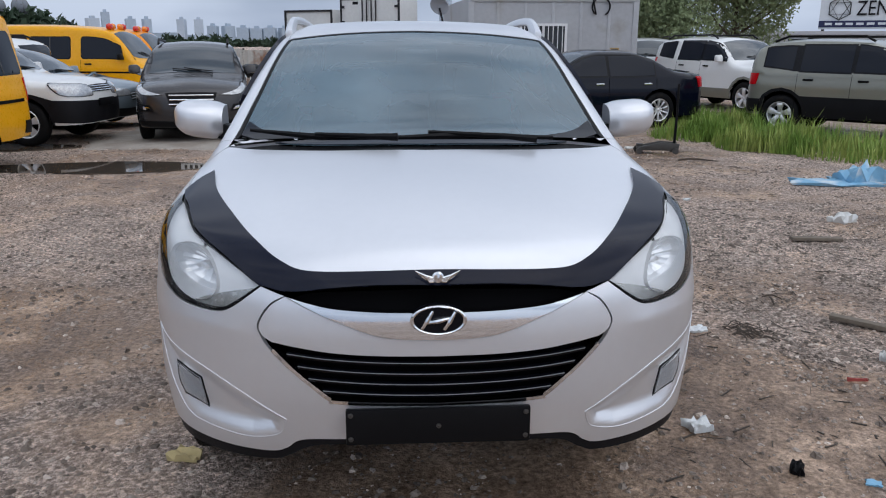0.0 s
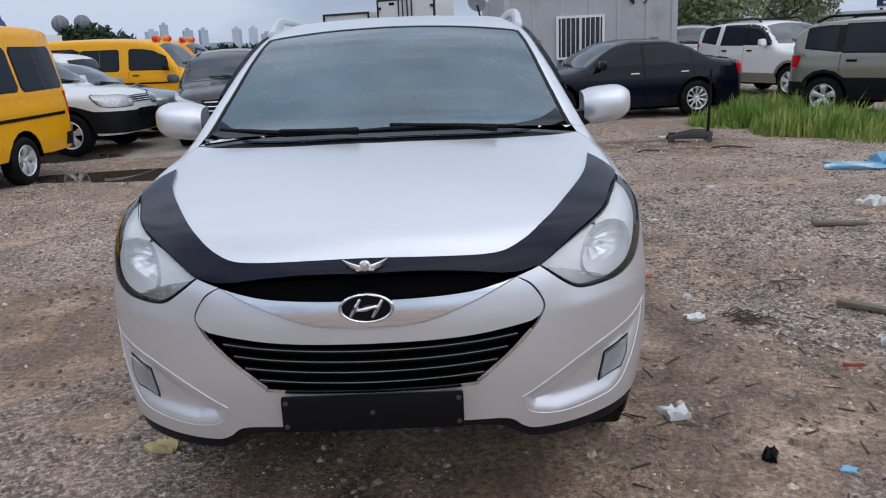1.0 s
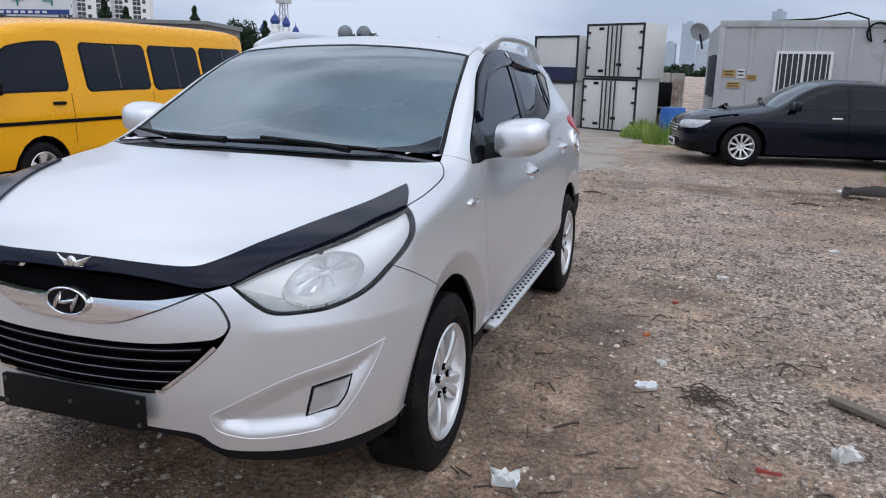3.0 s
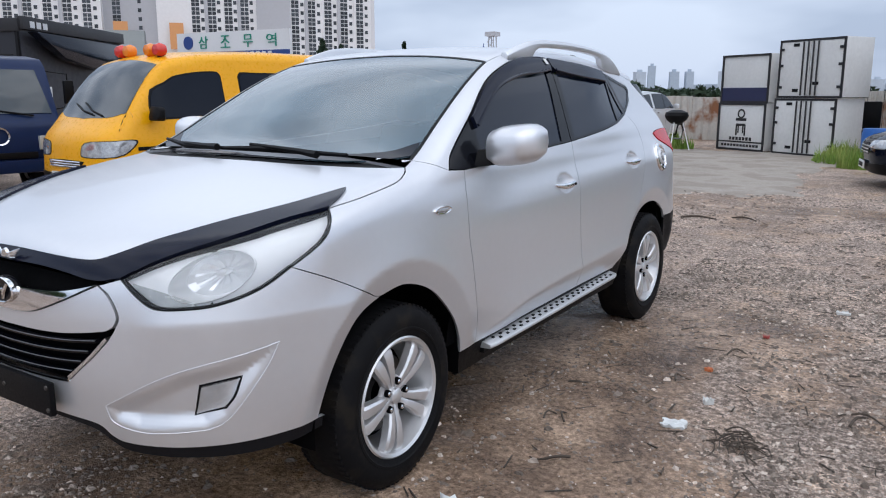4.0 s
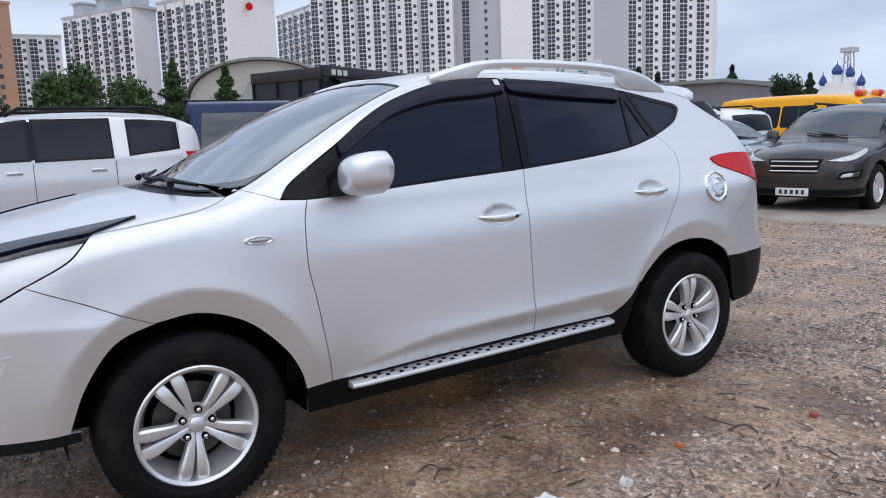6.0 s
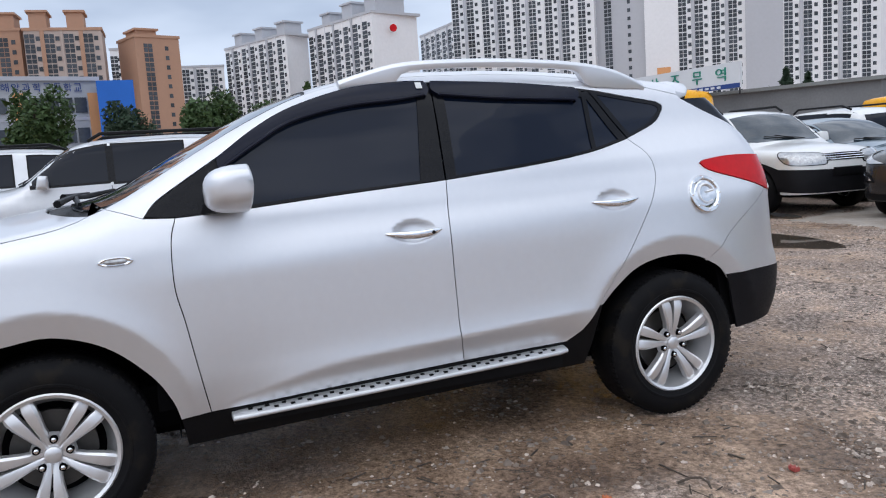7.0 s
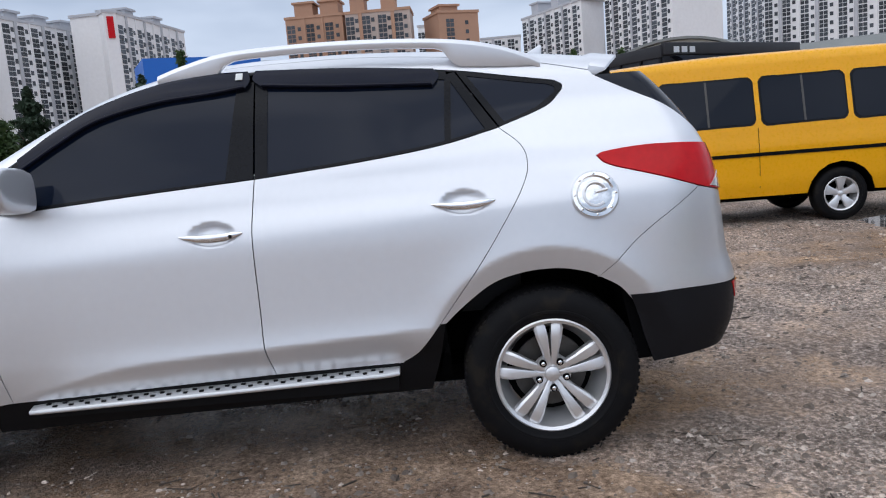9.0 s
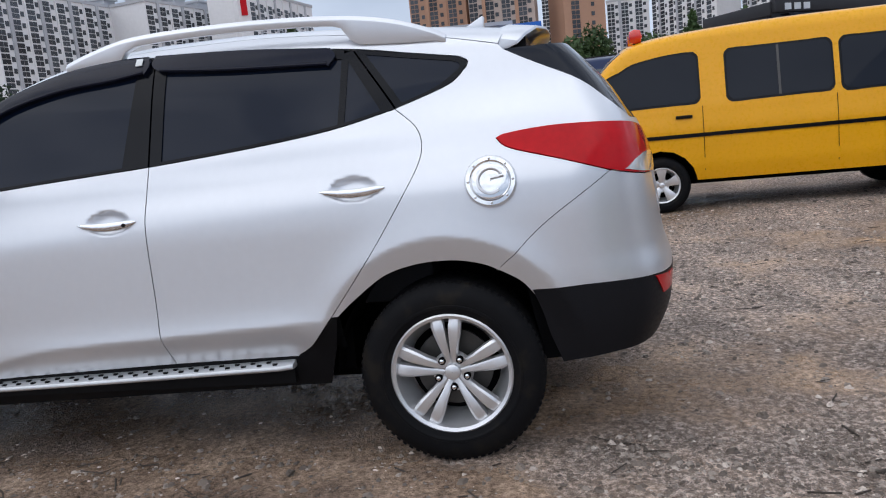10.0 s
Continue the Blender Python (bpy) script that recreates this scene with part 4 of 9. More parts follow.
    skin("grille_frame", S, "nose", [P("nose", (0, 0.557), (0.28, 0.563), (0.312, 0.574), (0.354, 0.608), (0.41, 0.655), (0.470, 0.715)), P("nose", (0.470, 0.715), (0.462, 0.722)),
                                     P("nose", (0.462, 0.722), (0.402, 0.662), (0.345, 0.615), (0.305, 0.584), (0.275, 0.573), (0, 0.566))], CHROME, car, off=0.003, rim=0.03, both=True, gap=0)
    for k in range(4):
        z0 = 0.682 - 0.032 * k
        x1 = (0.425, 0.395, 0.365, 0.325)[k]
        p = P("nose", *[(x, z0 + 0.13 * x * x) for x in np.linspace(-x1, x1, 9)], n=3)
        b = Build()
        b.loft([[(q[0], q[1] + 0.004, q[2] + 0.006), (q[0], q[1] - 0.001, q[2] + 0.003), (q[0], q[1] + 0.002, q[2] - 0.005), (q[0], q[1] + 0.03, q[2] - 0.008), (q[0], q[1] + 0.03, q[2] + 0.004)] for q in p])
        b.done("grille_slat", TRIM, car)
        # thin grey line that paints the faint highlight on the black slat
        Build().tube([(q[0], q[1] - 0.002, q[2] + 0.004) for q in p], 0.0015, 5).done("slat_edge", SLAT_GLINT, car)
    # emblems, as plain shapes
    badge = Build().lathe([(0.001, -0.008), (0.047, -0.008), (0.052, 0.0), (0.052, 0.02)], 36, "y", (0, 0, 0))
    badge.v = [(x * 1.46, y - 0.916, 0.817 + z * 0.80) for x, y, z in badge.v]
    em = badge.done("emblem", TRIM, car, "oval chrome-ringed emblem")
    ring = Build().lathe([(0.047, -0.012), (0.0505, -0.014), (0.054, -0.011), (0.054, 0.0), (0.047, 0.0)], 40, "y", closed=True)
    ring.v = [(x * 1.46, y - 0.916, 0.817 + z * 0.80) for x, y, z in ring.v]
    ring.done("emblem_ring", CHROME, em)
    mark = Build()
    for a, b in (((-0.046, -0.024), (-0.016, 0.027)), ((0.016, -0.027), (0.046, 0.024)), ((-0.030, -0.006), (0.030, 0.006))):
        mark.tube([(a[0], -0.926, 0.817 + a[1]), ((a[0] + b[0]) / 2, -0.930, 0.817 + (a[1] + b[1]) / 2), (b[0], -0.926, 0.817 + b[1])], [0.005, 0.008, 0.005], 8)
    mark.done("emblem_mark", CHROME, em)
    badge = Build().lathe([(0.001, -0.010), (0.013, -0.008), (0.017, 0.0)], 20, "y", (0, -0.893, 0.930)).done("winged_badge", CHROME, car, "small chrome winged badge on the deflector")
    for side in (-1, 1):
        for k in range(5):
            Build().tube([(side * 0.010, -0.895, 0.928 - 0.002 * k), (side * (0.035 - 0.003 * k), -0.894, 0.935 - 0.004 * k), (side * (0.062 - 0.008 * k), -0.884, 0.947 - 0.008 * k)], [0.004, 0.0045, 0.0015], 6).done("feather", CHROME, badge)
    plate = Build().span((-0.262, -0.945, 0.452), (0.262, -0.925, 0.560)).done("number_plate", SATIN, car, "blank black number plate carrier", bevel=0.006)
    for x, z in ((-0.248, 0.545), (-0.248, 0.472), (0.248, 0.545), (0.248, 0.472), (0, 0.508)):
        Build().lathe([(0.001, -0.949), (0.007, -0.948), (0.008, -0.944)], 10, "y", (x, 0, z)).done("plate_screw", DARK_METAL, plate)
    # tail
    skin("rear_bumper", S, "tailwrap", [P("tailwrap", (0, 0.77), (0.40, 0.80), (0.50, 0.90), (0.53, 0.978)), tail_low_aft, rev(seam_rear), arch_tail, P("tailwrap", (1.09, 0.632), (0.912, 0.638), (0.715, 0.632), (0.47, 0.615), (0, 0.60))], SILVER, car, both=True, gap=0.0015, step=0.022)
    skin("rear_cladding", S, "tailwrap", [P("tailwrap", (0, 0.60), (0.47, 0.615), (0.715, 0.632), (0.912, 0.638), (1.09, 0.632)), P("tailwrap", (1.09, 0.632), (1.062, 0.56), (1.035, 0.46), (0.995, 0.352)), P("tailwrap", (0.995, 0.352), (0.81, 0.375), (0.5, 0.385), (0, 0.40))], CLADDING, car, both=True, off=0.002, gap=0.0015, label="dark grey lower rear bumper")
    skin("tailgate", S, "tailwrap", [P("tailwrap", (0, 0.778), (0.40, 0.81), (0.42, 0.90), (0.42, 1.0)), P("tailwrap", (0.42, 1.02), (0.40, 1.10), (0.445, 1.148)), P("tailwrap", (0.445, 1.148), (0.595, 1.195)), P("tailwrap", (0.595, 1.195), (0.3, 1.185), (0, 1.18))], SILVER, car, both=True)
    skin("rear_screen", S, "tailwrap", [P("tailwrap", (0, 1.176), (0.3, 1.181), (0.60, 1.200)), rev(glass_edge), P("tailwrap", (0.998, 1.487), (0.5, 1.500), (0, 1.508))], GLASS_DARK, car, both=True, off=-0.004, gap=0.001)
    rings = []
    for x, back, drop in ((-0.600, -0.115, 0.070), (-0.575, -0.085, 0.042), (-0.5, -0.045, 0.014), (-0.3, -0.01, 0.004), (0, 0.0, 0.0), (0.3, -0.01, 0.004), (0.5, -0.045, 0.014), (0.575, -0.085, 0.042), (0.600, -0.115, 0.070)):
        rings.append([(x, 2.86, 1.580 - drop), (x, 2.95 + 0.5 * back, 1.597 - drop), (x, 3.075 + back, 1.582 - drop), (x, 3.078 + back, 1.572 - drop), (x, 3.01 + back, 1.548 - drop), (x, 2.95 + back, 1.524 - drop), (x, 2.92 + back, 1.46 - drop), (x, 2.86 + 0.6 * back, 1.43 - drop)])
    Build().loft(rings).done("roof_spoiler", SILVER, car, bevel=0.006, label="silver roof spoiler over the rear screen")
    Build().span((-0.56, 2.87, 1.47), (0.56, 2.99, 1.535)).done("spoiler_underside", SATIN, car)
    fin = Build().prism([(2.66, 1.62), (2.73, 1.655), (2.785, 1.685), (2.795, 1.681), (2.79, 1.612)], -0.016, 0.016, "x")
    fin.done("aerial", SILVER, car, bevel=0.006, label="shark fin roof aerial")
    for s in (-1, 1):
        pts = [(0.632, 1.18, 1.604), (0.638, 1.28, 1.634), (0.643, 1.45, 1.671), (0.645, 1.68, 1.682), (0.645, 1.95, 1.680), (0.640, 2.20, 1.668), (0.632, 2.38, 1.650), (0.622, 2.52, 1.622), (0.610, 2.64, 1.580), (0.602, 2.70, 1.552)]
        pts = smooth_line(pts, 5)
        # the rail's ends are faired down to the roof, its middle stands clear
        rings = []
        for p in pts:
            zb = float(lay(S, "top", np.array([p[0]]), np.array([p[1]]))[0][2]) - 0.012
            fair = 1 - float(ramp(1.40, 1.47, p[1]) * (1 - ramp(2.30, 2.37, p[1])))
            low = p[2] - 0.024 + fair * min(0.0, zb - p[2] + 0.024)
            rings.append([(s * (p[0] - 0.018), p[1], low), (s * (p[0] + 0.019), p[1], low - 0.002), (s * (p[0] + 0.023), p[1], p[2] - 0.003), (s * (p[0] + 0.010), p[1], p[2] + 0.013), (s * (p[0] - 0.012), p[1], p[2] + 0.013)])
        Build().loft(rings).done("roof_rail", SILVER, car, bevel=0.003)
    # mirrors, handles, lamps on the flank
    for s in (-1, 1):
        rings = []
        for t in (0.0, 0.06, 0.16, 0.32, 0.5, 0.66, 0.80, 0.90, 0.96, 1.0, 1.012):
            x = 0.876 + 0.214 * t
            k = (0.84 + 0.16 * float(ramp(0.0, 0.25, t))) * (1 - 0.42 * max(0.0, (t - 0.62) / 0.38) ** 2.6) if t <= 1.0 else 0.30
            hz, front = 0.085 * k * (1 - 0.08 * t), 0.150 * k
            cy, cz = 0.735 - 0.01 * t, 1.210 + 0.022 * t + 0.010 * max(0.0, t - 0.6)
            ring = []
            for a in np.linspace(0, 2 * math.pi, 28, endpoint=False):
                ca, sa = math.cos(a), math.sin(a)
                yy = cy - front * max(0.0, ca) ** 0.72 + (0.016 * abs(ca) if ca < 0 else 0)
                ring.append((s * x, yy, cz + hz * math.copysign(abs(sa) ** 0.72, sa) - 0.012 * (1 if sa < 0 else 0) * max(0.0, ca)))
            rings.append(ring)
        Build().loft(rings).done("door_mirror", SILVER, car, "silver door mirror shell", bevel=0.0, angle=60)
        Build().loft([[(s * 0.84, 0.57, 1.128), (s * 0.84, 0.70, 1.135), (s * 0.84, 0.70, 1.20), (s * 0.84, 0.60, 1.20)], [(s * 0.92, 0.64, 1.140), (s * 0.92, 0.72, 1.145), (s * 0.92, 0.72, 1.20), (s * 0.92, 0.65, 1.20)]]).done("mirror_stem", SATIN, car, bevel=0.008)
        for y0, z0 in ((1.386, 0.984), (2.347, 1.030)):
            c = lay(S, "side", np.array([y0]), np.array([z0]))[0]
            c = c + np.array([0.014, 0.0, 0.0])
            b = Build().loft([[(c[0] + d + 0.010 * math.cos(a), c[1] + t, c[2] + 0.012 * (t / 0.118) ** 2 - 0.004 + h * math.sin(a)) for a in np.linspace(0, 2 * math.pi, 12, endpoint=False)]
                              for t, h, d in ((-0.124, 0.003, 0.004), (-0.10, 0.011, 0.012), (-0.05, 0.0155, 0.021), (0.0, 0.017, 0.024), (0.05, 0.0165, 0.022), (0.09, 0.014, 0.015), (0.118, 0.005, 0.004))])
            if y0 < 2:
                Build().lathe([(0.001, 0.0), (0.006, 0.001), (0.0075, -0.004)], 12, "x", (c[0] + 0.031, c[1] + 0.075, c[2])).done("key_lock", SATIN, car) if s > 0 else None
            if s < 0:
                b.v = [(-x, y, z) for x, y, z in b.v]
            b.done("door_handle", CHROME, car)
        c = lay(S, "side", np.array([0.272]), np.array([0.995]))[0]
        at = Matrix.Translation((s * c[0], c[1], c[2]))
        rep_lamp = Build().lathe([(0.001, 0.006), (0.72, 0.007), (0.84, 0.010), (0.95, 0.008), (1.0, 0.0), (1.0, -0.01)], 28, "x").moved(at @ Matrix.Diagonal((s, 0.060, 0.017, 1))).done("side_repeater", CHROME, car, "small chrome-rimmed side repeater lamp")
        Build().lathe([(0.001, 0.012), (0.6, 0.011), (1.0, 0.006)], 24, "x").moved(at @ Matrix.Diagonal((s, 0.042, 0.011, 1))).done("repeater_lens", HEADLAMP, rep_lamp)
        step = Build().loft([[(s * 0.855, y, z + 0.012), (s * (0.918 + e), y, z), (s * (0.922 + e), y, z - 0.012), (s * (0.915 + e), y, z - 0.019), (s * 0.85, y, z - 0.02)]
                             for y, z, e in ((0.612, 0.374, -0.012), (0.66, 0.378, 0.0), (1.3, 0.393, 0.002), (2.0, 0.411, 0.0), (2.05, 0.413, -0.012))])
        st = step.done("side_step", STEP_ALU, car, "aluminium side step with black rubber studs", bevel=0.004)
        for k in range(21):
            for r in (0, 1):
                y = 0.68 + 1.33 * (k + 0.5 * r) / 21
                z = 0.378 + (y - 0.66) * 0.0245
                x = 0.880 + 0.020 * r
                zz = z + 0.012 * (0.918 - x) / 0.063
                Build().box((s * x, y, zz + 0.0015), (0.011, 0.016, 0.006)).done("step_stud", SATIN, st, smooth=False)
        Build().span((s * 0.70, 0.62, 0.33), (s * 0.87, 2.04, 0.385)).done("step_bracket", SATIN, car)
    c = lay(S, "side", np.array([2.842]), np.array([1.027]))[0]
    n = Vector(S.normal(c[None])[0])
    q = Matrix.Translation(Vector(c)) @ n.to_track_quat("Z", "Y").to_matrix().to_4x4() @ Matrix.Scale(1.30, 4)
    cap = Build().lathe([(0.001, 0.006), (0.040, 0.007), (0.050, 0.004), (0.056, 0.009), (0.066, 0.008), (0.071, 0.001), (0.071, -0.01)], 40, "z").moved(q).done("fuel_cap_cover", CHROME, car, "round chrome fuel filler cover")
    swirl = [(0.034 * math.cos(a), 0.034 * math.sin(a), 0.009) for a in np.linspace(0.5, 5.4, 22)]
    Build().tube(swirl, 0.0045, 6).tube([(0.0, 0.006, 0.009), (0.036, 0.012, 0.009)], 0.0045, 6).moved(q).done("cover_relief", ALLOY, cap)
    for k in range(8):
        a = 2 * math.pi * k / 8
        Build().lathe([(0.001, 0.012), (0.004, 0.010), (0.004, 0.004)], 8, "z", (0.060 * math.cos(a), 0.060 * math.sin(a), 0)).moved(q).done("cover_bolt", CHROME, cap)
    # wipers
    def on_screen(x, y, lift):
        p = lay(S, "top", np.array([x]), np.array([y]))[0]
        nn = S.normal(p[None])[0]
        return tuple(p + nn * lift)
    for arm, blade in ((((-0.10, 0.065), (-0.20, 0.085), (-0.42, 0.16)), ((-0.12, 0.105), (-0.40, 0.155), (-0.69, 0.275))), (((0.44, 0.08), (0.32, 0.10), (0.02, 0.14)), ((0.52, 0.165), (0.10, 0.125), (-0.16, 0.105)))):
        w = Build().tube([on_screen(*p, 0.022) for p in blade], [0.008, 0.014, 0.007], 6).tube([on_screen(*p, 0.034) for p in arm], [0.016, 0.012, 0.008], 6)
        w.done("wiper", SATIN, car)
    # cabin
    Build().span((-0.72, 0.35, 0.72), (0.72, 0.72, 1.06)).done("dashboard", SEAT, car, bevel=0.05)
    ringpts = [(0.36 + 0.18 * math.cos(a), 0.86 + 0.05 * math.sin(a), 1.02 + 0.17 * math.sin(a)) for a in np.linspace(0, 2 * math.pi, 25)]
    Build().tube(ringpts, 0.014, 8, caps=False).span((0.24, 0.85, 1.0), (0.48, 0.87, 1.04)).done("steering_wheel", SATIN, car)
    for x in (-0.37, 0.37):
        for y in (1.25, 2.15):
            Build().span((x - 0.24, y - 0.1, 0.55), (x + 0.24, y + 0.42, 0.74)).done("seat_cushion", SEAT, car, bevel=0.05)
            b = Build().prism([(y + 0.36, 0.70), (y + 0.50, 0.70), (y + 0.66, 1.22), (y + 0.55, 1.24)], x - 0.23, x + 0.23, "x")
            b.done("seat_back", SEAT, car, bevel=0.04)
            Build().span((x - 0.12, y + 0.56, 1.25), (x + 0.12, y + 0.67, 1.42)).done("headrest", SEAT, car, bevel=0.04)
    Build().span((-0.10, 0.93, 1.46), (0.10, 0.955, 1.53)).done("rear_view_mirror", SATIN, car, bevel=0.015)
    Build().span((-0.76, 0.3, 0.34), (0.76, 2.25, 0.50)).done("cabin_floor", VOID, car)
    Build().span((-0.70, 2.96, 0.40), (0.70, 3.28, 0.64)).done("bumper_core", VOID, car)
    for sx in (-1, 1):
        Build().prism([(2.985, 0.365), (3.10, 0.37), (3.10, 0.66), (2.93, 0.66)], sx * 0.60, sx * 0.83, "x").done("arch_closing_panel", VOID, car)
    Build().span((-0.62, -0.30, 0.27), (0.62, 2.55, 0.34)).done("underbody", VOID, car)
    Build().span((-0.46, -0.76, 0.43), (0.46, -0.30, 0.80)).span((-0.46, -0.45, 0.34), (0.46, 0.35, 0.80)).done("engine_bay", VOID, car)
    # dark inner walls behind the shut lines
    for flip in (False, True):
        for box in (((0.36, 0.42), (0.36, 1.10), (2.25, 1.15), (2.25, 0.45)), ((-0.5, 0.80), (-0.5, 0.98), (0.42, 1.09), (0.42, 0.80)), ((2.20, 0.80), (2.20, 1.15), (2.52, 1.25), (2.85, 1.25), (2.95, 0.80))):
            e = [path(S, "side", box[i], box[(i + 1) % len(box)], n=4) for i in range(len(box))]
            skin("inner_wall", S, "side", e, VOID, car, off=-0.024, rim=0, gap=0, flip=flip, step=0.08)
        for wy in (0.0, 2.64):
            arc = [(0.80, wy + 0.43 * math.cos(a), 0.345 + 0.43 * math.sin(a)) for a in np.linspace(0.30 if wy else -0.12, math.pi - 0.04 if wy else math.pi + 0.12, 24)]
            b = Build().loft([[(0.862, p[1], p[2]) for p in arc], [(0.50, p[1], p[2]) for p in arc]], close=False)
            b.add([(0.50, p[1], p[2]) for p in arc], [tuple(range(24))])
            if flip:
                b.v = [(-x, y, z) for x, y, z in b.v]
            b.done("wheel_arch_liner", VOID, car)
    for view, half in (("wrap", ((0, 0.46), (1.0, 0.44), (1.05, 0.72), (0.92, 0.88), (0.5, 0.86), (0.42, 0.85))), ("tailwrap", ((0, 0.44), (0.95, 0.42), (1.1, 0.70), (0.85, 0.98), (0.6, 0.94), (0, 1.12)))):
        if view == "tailwrap":
            e = [path(S, view, half[i], half[i + 1], n=4) for i in range(len(half) - 1)]
            skin("inner_tail", S, view, e, VOID, car, off=-0.024, rim=0, gap=0, both=True, step=0.08)
        else:
            for flip in (False, True):
                pts = ((0.62, 0.44), (1.0, 0.44), (1.06, 0.72), (0.93, 0.87), (0.60, 0.80), (0.53, 0.76), (0.42, 0.60), (0.42, 0.47))
                e = [path(S, view, pts[i], pts[(i + 1) % len(pts)], n=4) for i in range(len(pts))]
                skin("inner_nose", S, view, e, VOID, car, off=-0.05, rim=0, gap=0, flip=flip, step=0.08)
    for x, y in ((1, 0.0), (1, 2.64), (-1, 0.0), (-1, 2.64)):
        m = Matrix.Translation((x * 0.778, y, 0.341)) @ (Matrix.Identity(4) if x > 0 else Matrix.Rotation(math.pi, 4, "Z"))
        wheel(car, m=m, radius=0.343, turn=118 if y == 0 else 92)
    return car


suv = silver_suv()
for ob in suv.children:
    if ob.data and ob.data.materials[0] in (LENS, GLASS_SCREEN):
        ob.visible_shadow = False


# ---- other vehicles ----
def car_shape(w, nose, tail, top, belt, tumble=0.34, nose_round=0.16, crown=0.05, taper=0.06, plan=0.12):
    """A plainer skin for the parked vehicles."""
    top_f = curve(*top)

    def side(y, z):
        ends = taper * (ramp(nose + 0.9, nose, y) + ramp(tail - 0.8, tail, y))
        return w - ends - 0.05 * ramp(0.55, 0.2, z) - tumble * np.maximum(z - belt, 0) - 0.03 * ramp(belt - 0.25, belt, z)
    zt = float(top_f(nose + 0.1))
    nz = curve((0.15, nose + 0.12), (0.35, nose + 0.02), (0.55, nose), (max(0.7, zt - 0.12), nose + 0.03), (zt + 0.05, nose + nose_round), (zt + 0.5, nose + nose_round + 0.35))
    zr = float(top_f(tail - 0.1))
    tz = curve((0.15, tail - 0.12), (0.4, tail - 0.01), (0.6, tail), (min(0.95, zr - 0.1), tail - 0.02), (max(zr, 1.1), tail - 0.10), (max(zr, 1.1) + 0.5, tail - 0.28))
    pl = curve((0, 0), (0.4 * w, 0.12 * plan), (0.65 * w, 0.5 * plan), (0.85 * w, 1.4 * plan), (w, 3.0 * plan))
    return Shape(side=side, nose=nz, nose_plan=pl, tail=tz, tail_plan=pl, top=top_f, crown=curve((nose, crown * 1.3), (tail, crown)), flow=(nose + 1.1, tail - 1.1),
                 reach=(nose - 0.6, tail + 0.6, w + 0.4, 2.8))


